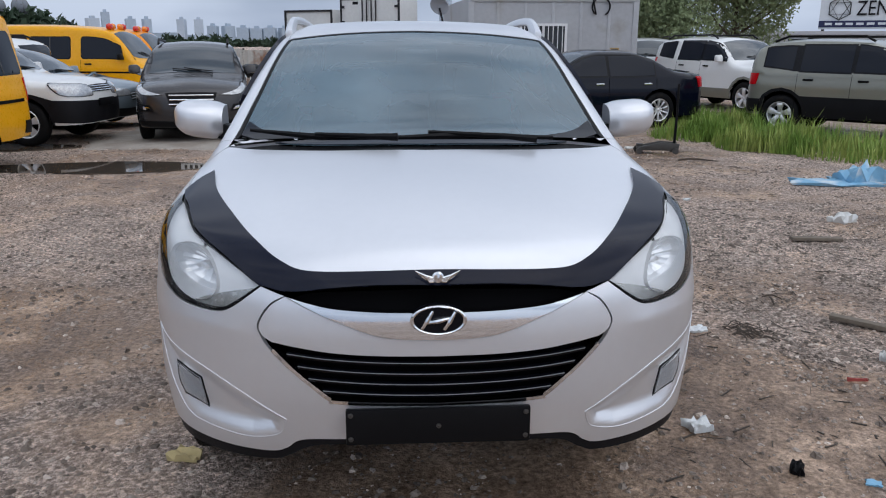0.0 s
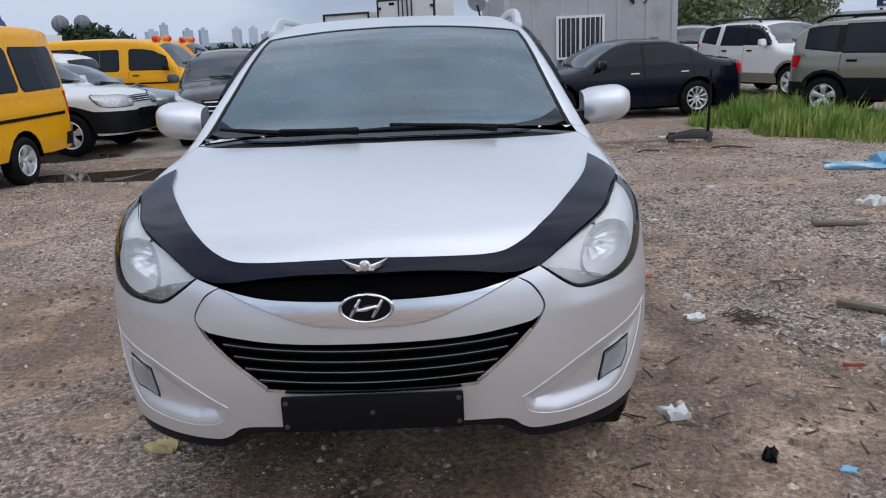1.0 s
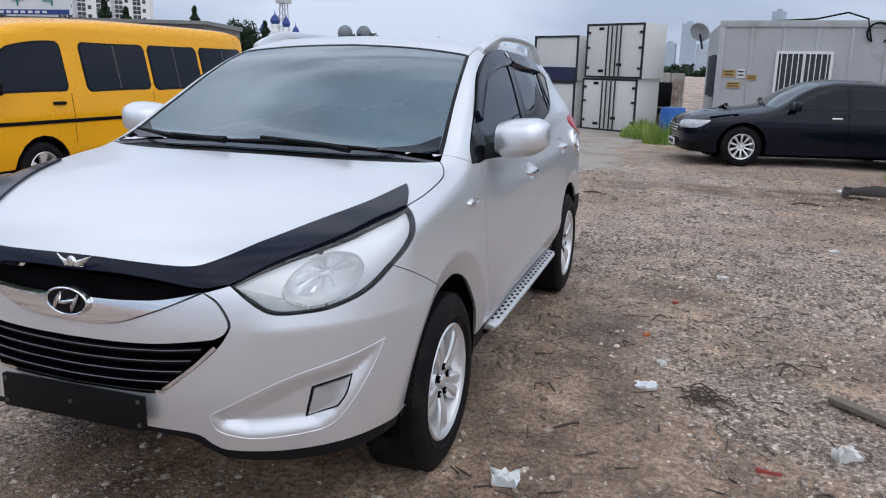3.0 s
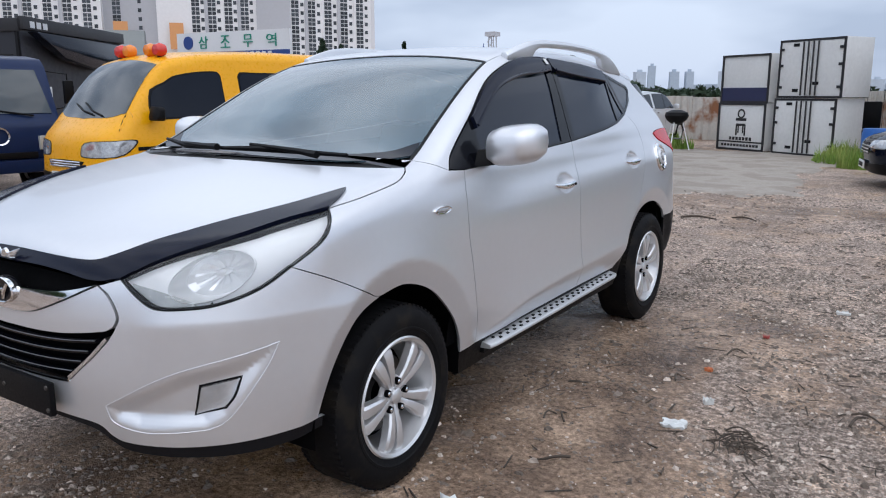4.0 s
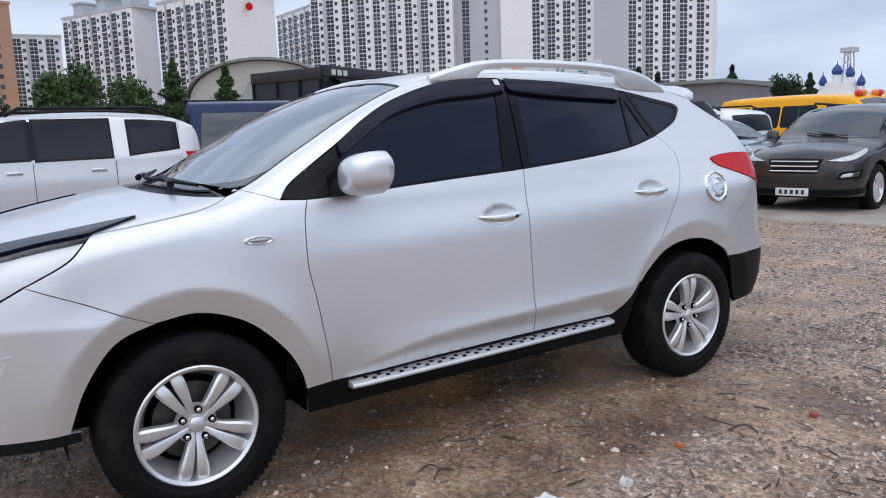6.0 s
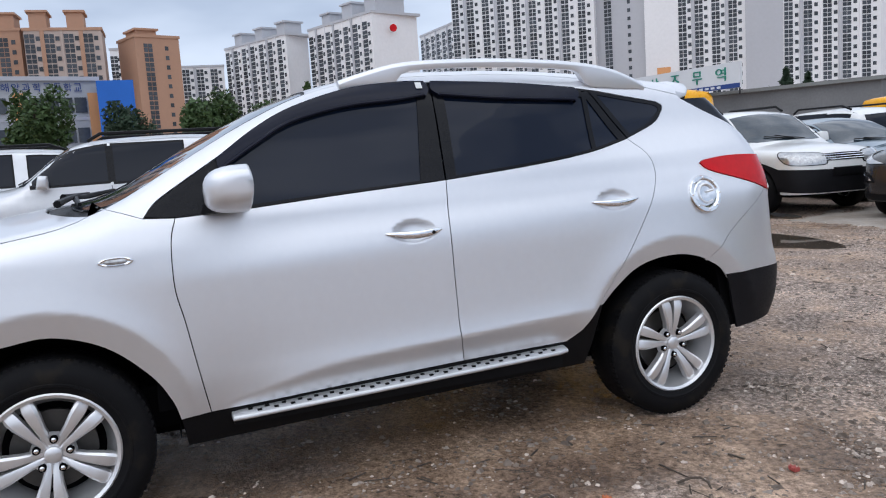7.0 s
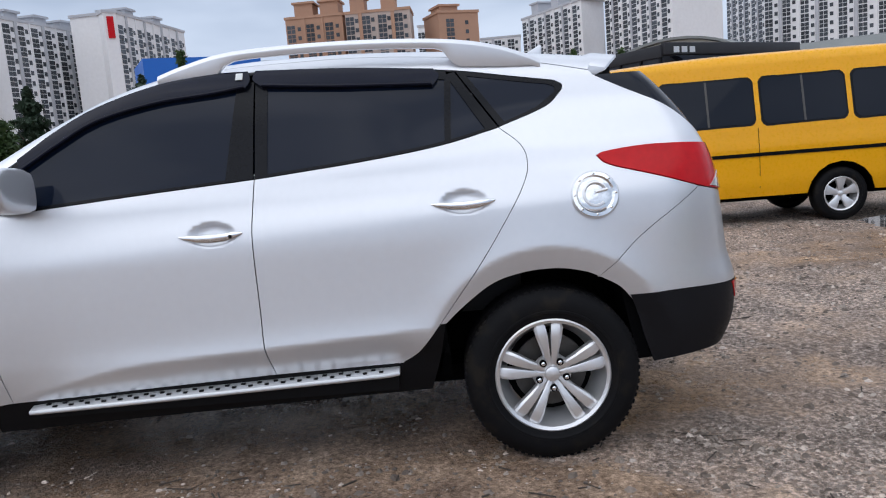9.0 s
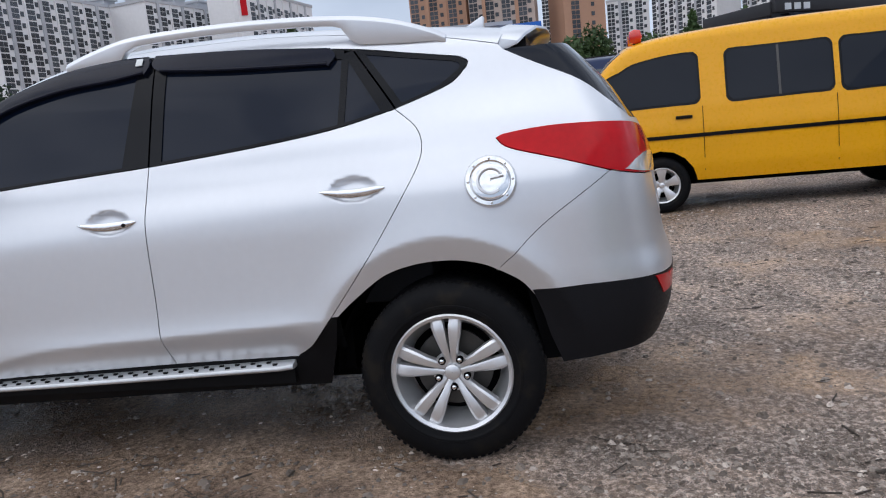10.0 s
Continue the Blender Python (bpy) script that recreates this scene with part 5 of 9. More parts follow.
def vehicle(name, label, m, paint, w, nose, tail, wb, top, belt, cowl, ws_top, rear_top, windows, radius=0.34, cladding=None, sill=0.30, clad_z=0.5,
            lamp=(0.62, 0.74), grille=(0.62, 0.74), rails=False, tall=False, lamp_w=0.5, band=None, spokes=5, twin=False, tumble=0.34, rear_z=(1.0, 1.35),
            tail_z=(0.85, 1.05), group="parked vehicles", category="car", plan=0.12, black_pillars=True, beacons=False, plate=None, nose_round=0.16, stripe=None, swept=False):
    """A parked vehicle: painted skin, glass, lamps, grille, bumpers, mirrors and wheels. Front axle at y = 0, nose towards -y."""
    S = car_shape(w, nose, tail, top, belt, tumble, plan=plan, nose_round=nose_round)
    car = thing(name, label, category, m, group)
    T = S.top
    a, b = nose + 0.42, tail - 0.42
    roof = float(max(T(np.linspace(nose, tail, 60))))

    def P(view, *pts, n=5):
        return path(S, view, *pts, n=n)
    xr = 0.70 * w
    xh = 0.80 * w
    edge_pts = [(xh, a), (xh, cowl * 0.5 + a * 0.5), (0.86 * w, cowl), (xr + 0.02, ws_top), (xr, (ws_top + rear_top) / 2), (xr, rear_top), (xr * 1.02 if b > rear_top + 0.3 else xr, b)]
    edge = P("top", *edge_pts, n=6)
    zn, zb = float(seen_in(S, "side", edge[:1])[0, 1]), float(seen_in(S, "side", edge[-1:])[0, 1])
    r = radius + 0.07

    def arch(wy, a0, a1):
        t = np.linspace(a0, a1, 9)
        z = radius + r * np.sin(t)
        return [(wy + r * math.cos(q), max(sill, zz)) for q, zz in zip(t, z)]
    low = math.asin(max(-0.9, min(0.9, (sill - radius) / r)))
    f0, f1 = arch(0, math.pi - low, low), arch(wb, math.pi - low, low)
    nose_line = P("side", (a, sill), (a, (sill + zn) / 2), (a, zn - 0.02))
    tail_line = P("side", (b, zb - 0.02), (b, (sill + zb) / 2), (b, sill))
    pts = [(b, sill)] + f1[::-1] + f0[::-1] + [(a, sill)]
    pts = [p for p in pts if a - 1e-6 <= p[0] <= b + 1e-6]
    bottom = np.vstack([P("side", p, q, n=1) for p, q in zip(pts, pts[1:])])
    for flip in (False, True):
        body = skin("body_side", S, "arch", [nose_line, edge, tail_line, bottom], paint, car, step=0.08, gap=0, flip=flip, rim=0.03)
        if cladding:
            up = [(a, clad_z)]
            ring = []
            for wy in (0, wb):
                for t in np.linspace(math.pi, 0, 9):
                    y, z = wy + (r + 0.055) * math.cos(t), radius + (r + 0.055) * math.sin(t)
                    if z > clad_z and a < y < b:
                        ring.append((y, z))
            up += ring + [(b, clad_z)]
            skin("cladding", S, "side", [P("side", p, q, n=1) for p, q in zip(up, up[1:])] + [P("side", up[-1], (b, sill), n=2)] + [bottom], cladding, car, step=0.1, gap=0, off=0.012, flip=flip, rim=0.014)
        for y0, y1 in windows:
            ys = np.linspace(y0, y1, 10)
            zu = np.minimum(T(ys) - (0.10 if not tall else 0.26), roof - (0.12 if not tall else 0.32))
            zl = belt + 0.035 + 0.015 * (ys - y0)
            keep = zu > zl + 0.02
            ys, zu, zl = ys[keep], zu[keep], zl[keep]
            if tall and len(ys) > 4:
                def outline(g):
                    lo, hi = zip(*[(l - g, u + g) for l, u in zip(zl, zu)])
                    yy = np.interp(np.linspace(0, 1, len(ys)), [0, 1], [ys[0] - g, ys[-1] + g])
                    lo, hi = list(lo), list(hi)
                    lo[0], lo[-1], hi[0], hi[-1] = lo[0] + 0.06, lo[-1] + 0.06, hi[0] - 0.06, hi[-1] - 0.06
                    yy[1], yy[-2] = yy[0] + 0.05, yy[-1] - 0.05
                    return [P("side", *zip(yy, lo), n=2), P("side", *zip(yy[::-1], hi[::-1]), n=2)]
                skin("window_seal", S, "side", outline(0.022), TRIM, car, step=0.1, gap=0, off=0.003, flip=flip, rim=0.008)
                skin("side_window", S, "side", outline(0.0), GLASS_DARK, car, step=0.1, gap=0, off=0.008, flip=flip, rim=0.008)
                if y0 > 0:
                    ym, zl0, zu0 = (y0 + y1) / 2, float(np.interp((y0 + y1) / 2, ys, zl)), float(np.interp((y0 + y1) / 2, ys, zu))
                    skin("window_divider", S, "side", [P("side", (ym - 0.012, zl0), (ym - 0.012, zu0), n=3), P("side", (ym + 0.012, zu0), (ym + 0.012, zl0), n=3)], DARK_METAL, car, step=0.1, gap=0, off=0.011, flip=flip, rim=0.006)
                continue
            if y0 > wb - 0.3:
                zl = zl + 0.03 + 0.10 * (ys - y0)
                zu = zu - 0.02
            def pane(g):
                lo, hi = [(y + (g if y > ys[5] else -g), z - g) for y, z in zip(ys, zl)], [(y + (g if y > ys[5] else -g), z + g) for y, z in zip(ys, zu)]
                return [P("side", *lo, n=2), P("side", *hi[::-1], n=2)]
            if len(ys) < 7:
                continue
            skin("window_seal", S, "side", pane(0.024), TRIM, car, step=0.08, gap=0, off=0.004, flip=flip, rim=0.01)
            skin("side_window", S, "side", pane(0.0), GLASS_DARK, car, step=0.08, gap=0.002, off=0.007, flip=flip, rim=0.006)
        if black_pillars and len(windows) > 1:
            for (y0, y1), (y2, y3) in zip(windows, windows[1:]):
                if y2 - y1 < 0.14:
                    zt = min(float(T(y1)) - 0.10, roof - 0.12)
                    skin("pillar_trim", S, "side", [P("side", (y1, belt + 0.04), (y1, zt), n=3), P("side", (y2, zt), (y2, belt + 0.04), n=3)], TRIM, car, step=0.12, gap=0, off=0.002, flip=flip, rim=0.006)
        for (y0, y1) in windows[:2]:
            skin("door_seam", S, "side", [P("side", (y1 + 0.03, belt), (y1 + 0.03, sill + 0.1), n=3), P("side", (y1 + 0.037, sill + 0.1), (y1 + 0.037, belt), n=3)], VOID, car, step=0.2, gap=0, off=0.002, flip=flip, rim=0.0)
            if tall and y0 > 0:
                continue
            c = lay(S, "side", np.array([y1 - 0.16]), np.array([belt - 0.10]))[0]
            hb = Build().box((c[0] + 0.012, c[1], c[2]), (0.03, 0.17, 0.035))
            if flip:
                hb.v = [(-x, y, z) for x, y, z in hb.v]
            hb.done("door_handle", SATIN if cladding or tall else CHROME, car, bevel=0.008)
        if stripe:
            ys = np.linspace(a, b, 8)
            skin("side_stripe", S, "side", [P("side", *[(y, stripe + 0.02) for y in ys], n=1), P("side", *[(y, stripe - 0.02) for y in ys[::-1]], n=1)], TRIM, car, step=0.3, gap=0, off=0.01, flip=flip, rim=0.01)
        x0, x1 = 0.93 * w - lamp_w, 0.93 * w
        q = seen_in(S, "wrap", lay(S, "nose", np.array([x0, 0.88 * w]), np.array([lamp[0], lamp[0]])))
        ui, uo, z0, z1 = q[0, 0], q[1, 0], lamp[0], lamp[1]
        if swept:
            q = [(ui + 0.02, z0 + 0.01), (uo - 0.10, z0 + 0.005), (uo + 0.06, z0 + 0.06), (uo + 0.30, z1 + 0.07), (uo + 0.10, z1 + 0.035), (uo - 0.10, z1 - 0.03), (ui + 0.02, z0 + 0.01)]
        else:
            q = [(ui, z0 + 0.05), (ui + 0.05, z0 + 0.012), (uo, z0 + 0.02), (uo + 0.13, z0 + 0.10), (uo + 0.17, z1 + 0.01), (uo - 0.02, z1 + 0.005), (ui + 0.05, z1 - 0.02), (ui, z0 + 0.05)]
        ring = smooth_line(q, 3)
        mid_u, mid_z = ring.mean(0)
        skin("lamp_surround", S, "wrap", [lay(S, "wrap", mid_u + (ring[:, 0] - mid_u) * 1.07, mid_z + (ring[:, 1] - mid_z) * 1.10)], SATIN, car, step=0.06, gap=0, off=0.004, flip=flip, rim=0.01)
        skin("headlamp", S, "wrap", [lay(S, "wrap", ring[:, 0], ring[:, 1])], HEADLAMP, car, step=0.06, gap=0, off=0.009, flip=flip, rim=0.015, label="clear headlamp")
        if swept:
            fq = [(ui + 0.16, z0 - 0.235), (uo + 0.02, z0 - 0.22), (uo + 0.06, z0 - 0.15), (ui + 0.20, z0 - 0.185)]
            skin("fog_surround", S, "wrap", [P("wrap", (fq[i][0] + (-0.04, 0.04, 0.05, -0.03)[i], fq[i][1] + (-0.03, -0.03, 0.03, 0.03)[i]), (fq[(i + 1) % 4][0] + (-0.04, 0.04, 0.05, -0.03)[(i + 1) % 4], fq[(i + 1) % 4][1] + (-0.03, -0.03, 0.03, 0.03)[(i + 1) % 4]), n=3) for i in range(4)], SATIN, car, step=0.06, gap=0, off=0.006, flip=flip, rim=0.01)
            skin("fog_lamp", S, "wrap", [P("wrap", fq[i], fq[(i + 1) % 4], n=3) for i in range(4)], CHROME, car, step=0.06, gap=0, off=0.012, flip=flip, rim=0.01)
        t0 = seen_in(S, "tailwrap", lay(S, "tail", np.array([0.62 * w, 0.90 * w]), np.array([tail_z[0]] * 2)))
        tq = [(t0[0, 0], tail_z[0]), (t0[1, 0] + 0.05, tail_z[0]), (t0[1, 0] + 0.08, tail_z[1]), (t0[0, 0] + 0.1, tail_z[1])]
        skin("tail_lamp", S, "tailwrap", [P("tailwrap", tq[i], tq[(i + 1) % 4], n=3) for i in range(4)], RED_LENS, car, step=0.06, gap=0, off=0.01, flip=flip, rim=0.02, label="red tail lamp")
        sx = -1 if flip else 1
        my = cowl + 0.32
        mx = float(S.side(np.array(my), np.array(belt + 0.05)))
        Build().loft([[(sx * (mx + d), my + e, belt + 0.08 + h) for e, h in ((-0.07 * k, -0.07 * k), (0.07 * k, -0.08 * k), (0.07 * k, 0.08 * k), (-0.03 * k, 0.09 * k))] for d, k in ((0.03, 0.6), (0.08, 1.0), (0.2, 0.95), (0.23, 0.6))]).done(
            "door_mirror", paint if not tall else SATIN, car, bevel=0.02)
        if rails:
            zz = [(sx * (xr - 0.03), y, float(T(y)) + h) for y, h in ((ws_top + 0.15, -0.01), (ws_top + 0.3, 0.055), (rear_top - 0.35, 0.055), (rear_top - 0.12, -0.01))]
            Build().tube(zz, 0.022, 6).done("roof_rail", SATIN, car)
    skin("bonnet_and_roof", S, "top", [edge, P("top", (xr, b), (0, b), n=4), P("top", (0, b), (0, a), n=4), P("top", (0, a), (xh, a), n=4)], paint, car, step=0.09, gap=0)
    skin("bonnet_and_roof", S, "top", [edge, P("top", (xr, b), (0, b), n=4), P("top", (0, b), (0, a), n=4), P("top", (0, a), (xh, a), n=4)], paint, car, step=0.09, gap=0, flip=True)
    xn, xt = float(nose_line[0][0]), float(tail_line[0][0])
    nlow = P("nose", (0, sill), (0.6 * w, sill), n=4)
    skin("front_end", S, "wrap", [nlow, nose_line, P("top", (xh, a), (0.5 * xh, a), (0, a), n=4)], paint, car, step=0.07, gap=0, both=True, rim=0.03)
    skin("rear_end", S, "tailwrap", [P("tail", (0, sill), (0.6 * w, sill), n=4), tail_line[::-1], P("top", (xr, b), (0.5 * xr, b), (0, b), n=4)], paint, car, step=0.07, gap=0, both=True, rim=0.03)
    # screens
    z_lo, z_hi = float(T(cowl)) + 0.02, float(T(ws_top)) - 0.03
    skin("windscreen", S, "top", [P("top", (0, cowl - 0.02), (0.5 * w, cowl + 0.02), (0.80 * w, cowl + 0.10), n=4), P("top", (0.80 * w, cowl + 0.10), (xr - 0.01, ws_top - 0.06), n=4), P("top", (xr - 0.01, ws_top - 0.06), (0, ws_top - 0.03), n=4)], SCREEN_DULL, car, step=0.1, gap=0, off=0.005, both=True, rim=0.01)
    skin("rear_screen", S, "tail", [P("tail", (0, rear_z[0]), (0.68 * w, rear_z[0] + 0.01), n=4), P("tail", (0.68 * w, rear_z[0] + 0.01), (0.60 * w, rear_z[1]), n=4), P("tail", (0.60 * w, rear_z[1]), (0, rear_z[1] + 0.02), n=4)], GLASS_DARK, car, step=0.1, gap=0, off=0.006, both=True, rim=0.01)
    skin("grille", S, "nose", [P("nose", (0, grille[0]), (0.36 * w, grille[0]), n=4), P("nose", (0.36 * w, grille[0]), (0.44 * w, grille[1]), n=3), P("nose", (0.44 * w, grille[1]), (0, grille[1] + 0.01), n=4)], SATIN, car, step=0.08, gap=0, off=0.006, both=True, rim=0.02)
    for k in range(3):
        z = grille[0] + (grille[1] - grille[0]) * (k + 0.5) / 3
        p = P("nose", (-0.38 * w, z), (0, z), (0.38 * w, z), n=5)
        Build().tube([(q[0], q[1] - 0.010, q[2]) for q in p], 0.012, 6).done("grille_bar", CHROME, car)
    skin("front_bumper", S, "wrap", [P("wrap", (0, sill + 0.02), (0.5, sill + 0.02), (0.95, sill + 0.05), n=4), P("wrap", (0.95, sill + 0.05), (0.95, clad_z), n=3), P("wrap", (0.95, clad_z), (0.4, clad_z - 0.02), (0, clad_z - 0.03), n=4)],
         cladding or SATIN if not band else band, car, step=0.07, gap=0, off=0.012, both=True, rim=0.03)
    skin("rear_bumper", S, "tailwrap", [P("tailwrap", (0, sill + 0.02), (0.5, sill + 0.02), (0.9, sill + 0.05), n=4), P("tailwrap", (0.9, sill + 0.05), (0.9, clad_z), n=3), P("tailwrap", (0.9, clad_z), (0.4, clad_z), (0, clad_z), n=4)],
         cladding or SATIN if not band else band, car, step=0.07, gap=0, off=0.014, both=True, rim=0.03)
    yb = float(S.nose(np.array(0.5)))
    pl = Build().box((0, yb - 0.025, clad_z - 0.06), (0.5, 0.02, 0.12)).done("number_plate", plate or PLATE_WHITE, car, bevel=0.004)
    if plate is None:
        for k in range(5):
            Build().box((-0.17 + 0.085 * k, yb - 0.037, clad_z - 0.06), (0.045, 0.006, 0.065)).done("plate_mark", INK, pl, smooth=False)
    if beacons:
        for x, mt in ((-0.40, BEACON_RED), (-0.22, AMBER_LENS), (0.22, AMBER_LENS), (0.40, BEACON_RED)):
            z = float(T(ws_top + 0.1)) - 0.01
            bc = Build().lathe([(0.001, -0.07), (0.06, -0.06), (0.080, -0.01), (0.084, 0.0), (0.068, 0.06), (0.001, 0.08)], 18, "y", (x, ws_top + 0.12, z + 0.075)).done("warning_lamp", mt, car)
            Build().lathe([(0.03, -0.1), (0.025, 0.03)], 10, "z", (x, ws_top + 0.12, z + 0.06)).done("lamp_stem", SATIN, bc)
    for s in (-1, 1):
        pts = [lay(S, "top", np.array([s * 0.1 + dx]), np.array([cowl + dy]))[0] + np.array([0, -0.01, 0.02]) for dx, dy in ((0.25, 0.02), (0.0, 0.05), (-0.25, 0.12))]
        Build().tube(pts, 0.010, 5).done("wiper", SATIN, car)
    ys = np.linspace(cowl + 0.25, rear_top - 0.05, 9)
    Build().prism([(ys[0], belt - 0.3)] + [(y, float(T(y)) - 0.09) for y in ys] + [(ys[-1], belt - 0.3)], -0.55 * w, 0.55 * w, "x").done("cabin_core", VOID, car)
    Build().span((-w * 0.72, nose + 0.45, sill - 0.06), (w * 0.72, tail - 0.45, sill + 0.25)).done("underbody", VOID, car)
    for sx in (-1, 1):
        for wy in (0, wb):
            arc = [(wy + (r - 0.005) * math.cos(t), radius + (r - 0.005) * math.sin(t)) for t in np.linspace(0, math.pi, 14)]
            xo = float(S.side(np.array(float(wy)), np.array(radius + r - 0.05))) - 0.012
            lb = Build().loft([[(sx * xo, y, z) for y, z in arc], [(sx * (xo - 0.35), y, z) for y, z in arc]], close=False).add([(sx * (xo - 0.35), y, z) for y, z in arc], [tuple(range(14))])
            lb.done("wheel_arch_liner", VOID, car)
            mm = Matrix.Translation((sx * (w - 0.115), wy, radius)) @ (Matrix.Identity(4) if sx > 0 else Matrix.Rotation(math.pi, 4, "Z"))
            wheel(car, m=mm, radius=radius, width=0.20, rim=radius * 0.63, spokes=spokes, twin=twin, simple=True)
    return car


def stand(x, y, heading):
    """Front axle at (x, y); heading: degrees the nose turns from -y towards +x."""
    return pose(x, y, 0, 0, 0, heading)


VAN = dict(w=0.86, nose=-1.24, tail=4.16, wb=2.68, belt=1.12, cowl=-0.95, ws_top=-0.30, rear_top=3.88, tall=True, radius=0.305, tumble=0.22,
           top=((-1.26, 0.86), (-1.16, 1.00), (-0.97, 1.14), (-0.68, 1.50), (-0.45, 1.74), (-0.22, 1.87), (0.3, 1.94), (1.6, 1.99), (3.4, 1.98), (4.0, 1.93), (4.4, 1.80)),
           windows=[(-0.60, 0.42), (0.72, 1.74), (1.84, 2.76), (2.86, 3.84)], lamp=(0.72, 0.90), lamp_w=0.46, grille=(0.60, 0.68), clad_z=0.55, sill=0.34,
           rear_z=(1.15, 1.70), tail_z=(0.80, 1.10), category="van", black_pillars=False, beacons=True, stripe=0.82, plan=0.10, nose_round=0.12, spokes=5)
SUV_OLD = dict(w=0.90, nose=-0.86, tail=3.42, wb=2.63, belt=1.06, cowl=0.42, ws_top=1.12, rear_top=3.05, radius=0.345,
               top=((-0.9, 0.78), (-0.8, 0.92), (-0.5, 1.02), (0.3, 1.09), (0.45, 1.14), (0.8, 1.40), (1.1, 1.58), (1.4, 1.64), (2.2, 1.66), (2.9, 1.62), (3.2, 1.52), (3.5, 1.2)),
               windows=[(0.52, 1.45), (1.52, 2.35), (2.48, 3.0)], lamp=(0.72, 0.93), grille=(0.74, 0.88), clad_z=0.60, sill=0.32, rear_z=(1.12, 1.48), rails=True, category="car")
SUV_BIG = {**SUV_OLD, "w": 0.93, "nose": -0.90, "tail": 3.58, "wb": 2.71, "belt": 1.15, "cowl": 0.44, "rear_top": 3.20, "radius": 0.36,
           "top": ((-0.94, 0.86), (-0.84, 1.00), (-0.5, 1.10), (0.3, 1.17), (0.46, 1.22), (0.8, 1.48), (1.1, 1.66), (1.4, 1.72), (2.2, 1.745), (3.0, 1.70), (3.35, 1.60), (3.65, 1.28)),
           "windows": [(0.54, 1.46), (1.54, 2.34), (2.56, 3.12)], "lamp": (0.80, 1.00), "grille": (0.82, 0.96), "clad_z": 0.58, "rear_z": (1.22, 1.58), "tail_z": (0.98, 1.22)}
SUV_NEW = {**SUV_OLD, "w": 0.94, "nose": -0.94, "tail": 3.75, "wb": 2.70, "belt": 1.10, "cowl": 0.28, "ws_top": 1.12, "rear_top": 3.25, "radius": 0.365, "swept": True, "nose_round": 0.20,
           "top": ((-0.98, 0.78), (-0.90, 0.88), (-0.72, 0.97), (-0.3, 1.06), (0.15, 1.11), (0.32, 1.16), (0.7, 1.39), (1.05, 1.575), (1.4, 1.655), (2.0, 1.68), (2.7, 1.64), (3.2, 1.56), (3.7, 1.30)),
           "windows": [(0.50, 1.46), (1.54, 2.36), (2.48, 2.98)], "lamp": (0.80, 0.90), "lamp_w": 0.42, "grille": (0.62, 0.84), "clad_z": 0.40, "sill": 0.27, "rear_z": (1.16, 1.50), "tail_z": (0.92, 1.10), "tumble": 0.40}
SEDAN = dict(w=0.925, nose=-0.95, tail=3.88, wb=2.74, belt=0.93, cowl=0.45, ws_top=1.30, rear_top=2.75, radius=0.335,
             top=((-1.0, 0.66), (-0.9, 0.76), (-0.6, 0.86), (0.2, 0.97), (0.5, 1.02), (0.9, 1.25), (1.25, 1.40), (1.6, 1.455), (2.1, 1.45), (2.6, 1.34), (3.1, 1.12), (3.5, 1.06), (3.9, 1.02)),
             windows=[(0.62, 1.62), (1.68, 2.62)], lamp=(0.60, 0.74), grille=(0.52, 0.66), clad_z=0.40, sill=0.22, rear_z=(1.02, 1.20), tail_z=(0.76, 0.95), tumble=0.42, spokes=10)

VAN_LABEL = "yellow minibus with black stripe and roof warning lamps"
van = vehicle("minibus", VAN_LABEL, stand(-6.0, 4.16, -3), YELLOW_PAINT, **VAN)
vehicle("suv", "white older crossover with dark grey lower cladding", stand(-5.6, 10.28, 84), WHITE_PAINT, **{**SUV_OLD, "cladding": CLADDING, "plate": SATIN, "clad_z": 0.70, "lamp": (0.74, 0.93), "grille": (0.80, 0.90)})
vehicle("suv", "dark grey crossover with chrome grille and white plate", stand(-3.42, 10.55, 11) @ Matrix.Scale(0.94, 4), BROWN_PAINT, **SUV_NEW)
vehicle("sedan", "black saloon car with multi-spoke silver wheels", stand(2.1, 12.15, -77), BLACK_PAINT, **SEDAN)
vehicle("suv", "white four wheel drive with grey lower body beside the grass", stand(8.8, 15.2, 20), WHITE_PAINT, **{**SUV_BIG, "cladding": OLIVE_PAINT, "clad_z": 0.52})
vehicle("suv", "olive beige crossover with dark cladding beside the grass", stand(9.24, 9.50, 42), OLIVE_PAINT, **{**SUV_OLD, "cladding": CLADDING})
grey = vehicle("suv", "silver crossover with dark window deflectors", stand(-7.2, -1.35, 0), GREY_PAINT, **{**SUV_BIG, "clad_z": 0.48})
tagged(copy_thing(grey, stand(7.2, 19.3, -12)), "pale silver four wheel drive behind the saloon")
tagged(copy_thing(grey, stand(-5.5, 21.6, 178) @ Matrix.Scale(0.87, 4)), "silver grey four wheel drive seen from behind")
# the row behind the minibus
vehicle("sedan", "slate blue hatchback in the parked row", stand(-5.85, 12.6, 84), TEAL_PAINT, **SEDAN)
vehicle("suv", "white crossover with dark glass in the parked row", stand(-10.9, 15.0, -96), WHITE_PAINT, **SUV_OLD)
copy_thing(van, stand(-7.4, 18.6, 84))
vehicle("minibus", "orange minibus with roof warning lamps", stand(-7.8, 22.0, 84), ORANGE_PAINT, **VAN)
tagged(copy_thing(grey, stand(-9.6, -3.6, 4)), "silver crossover parked further along")


copy_thing(van, stand(-33.4, -7.0, 60))


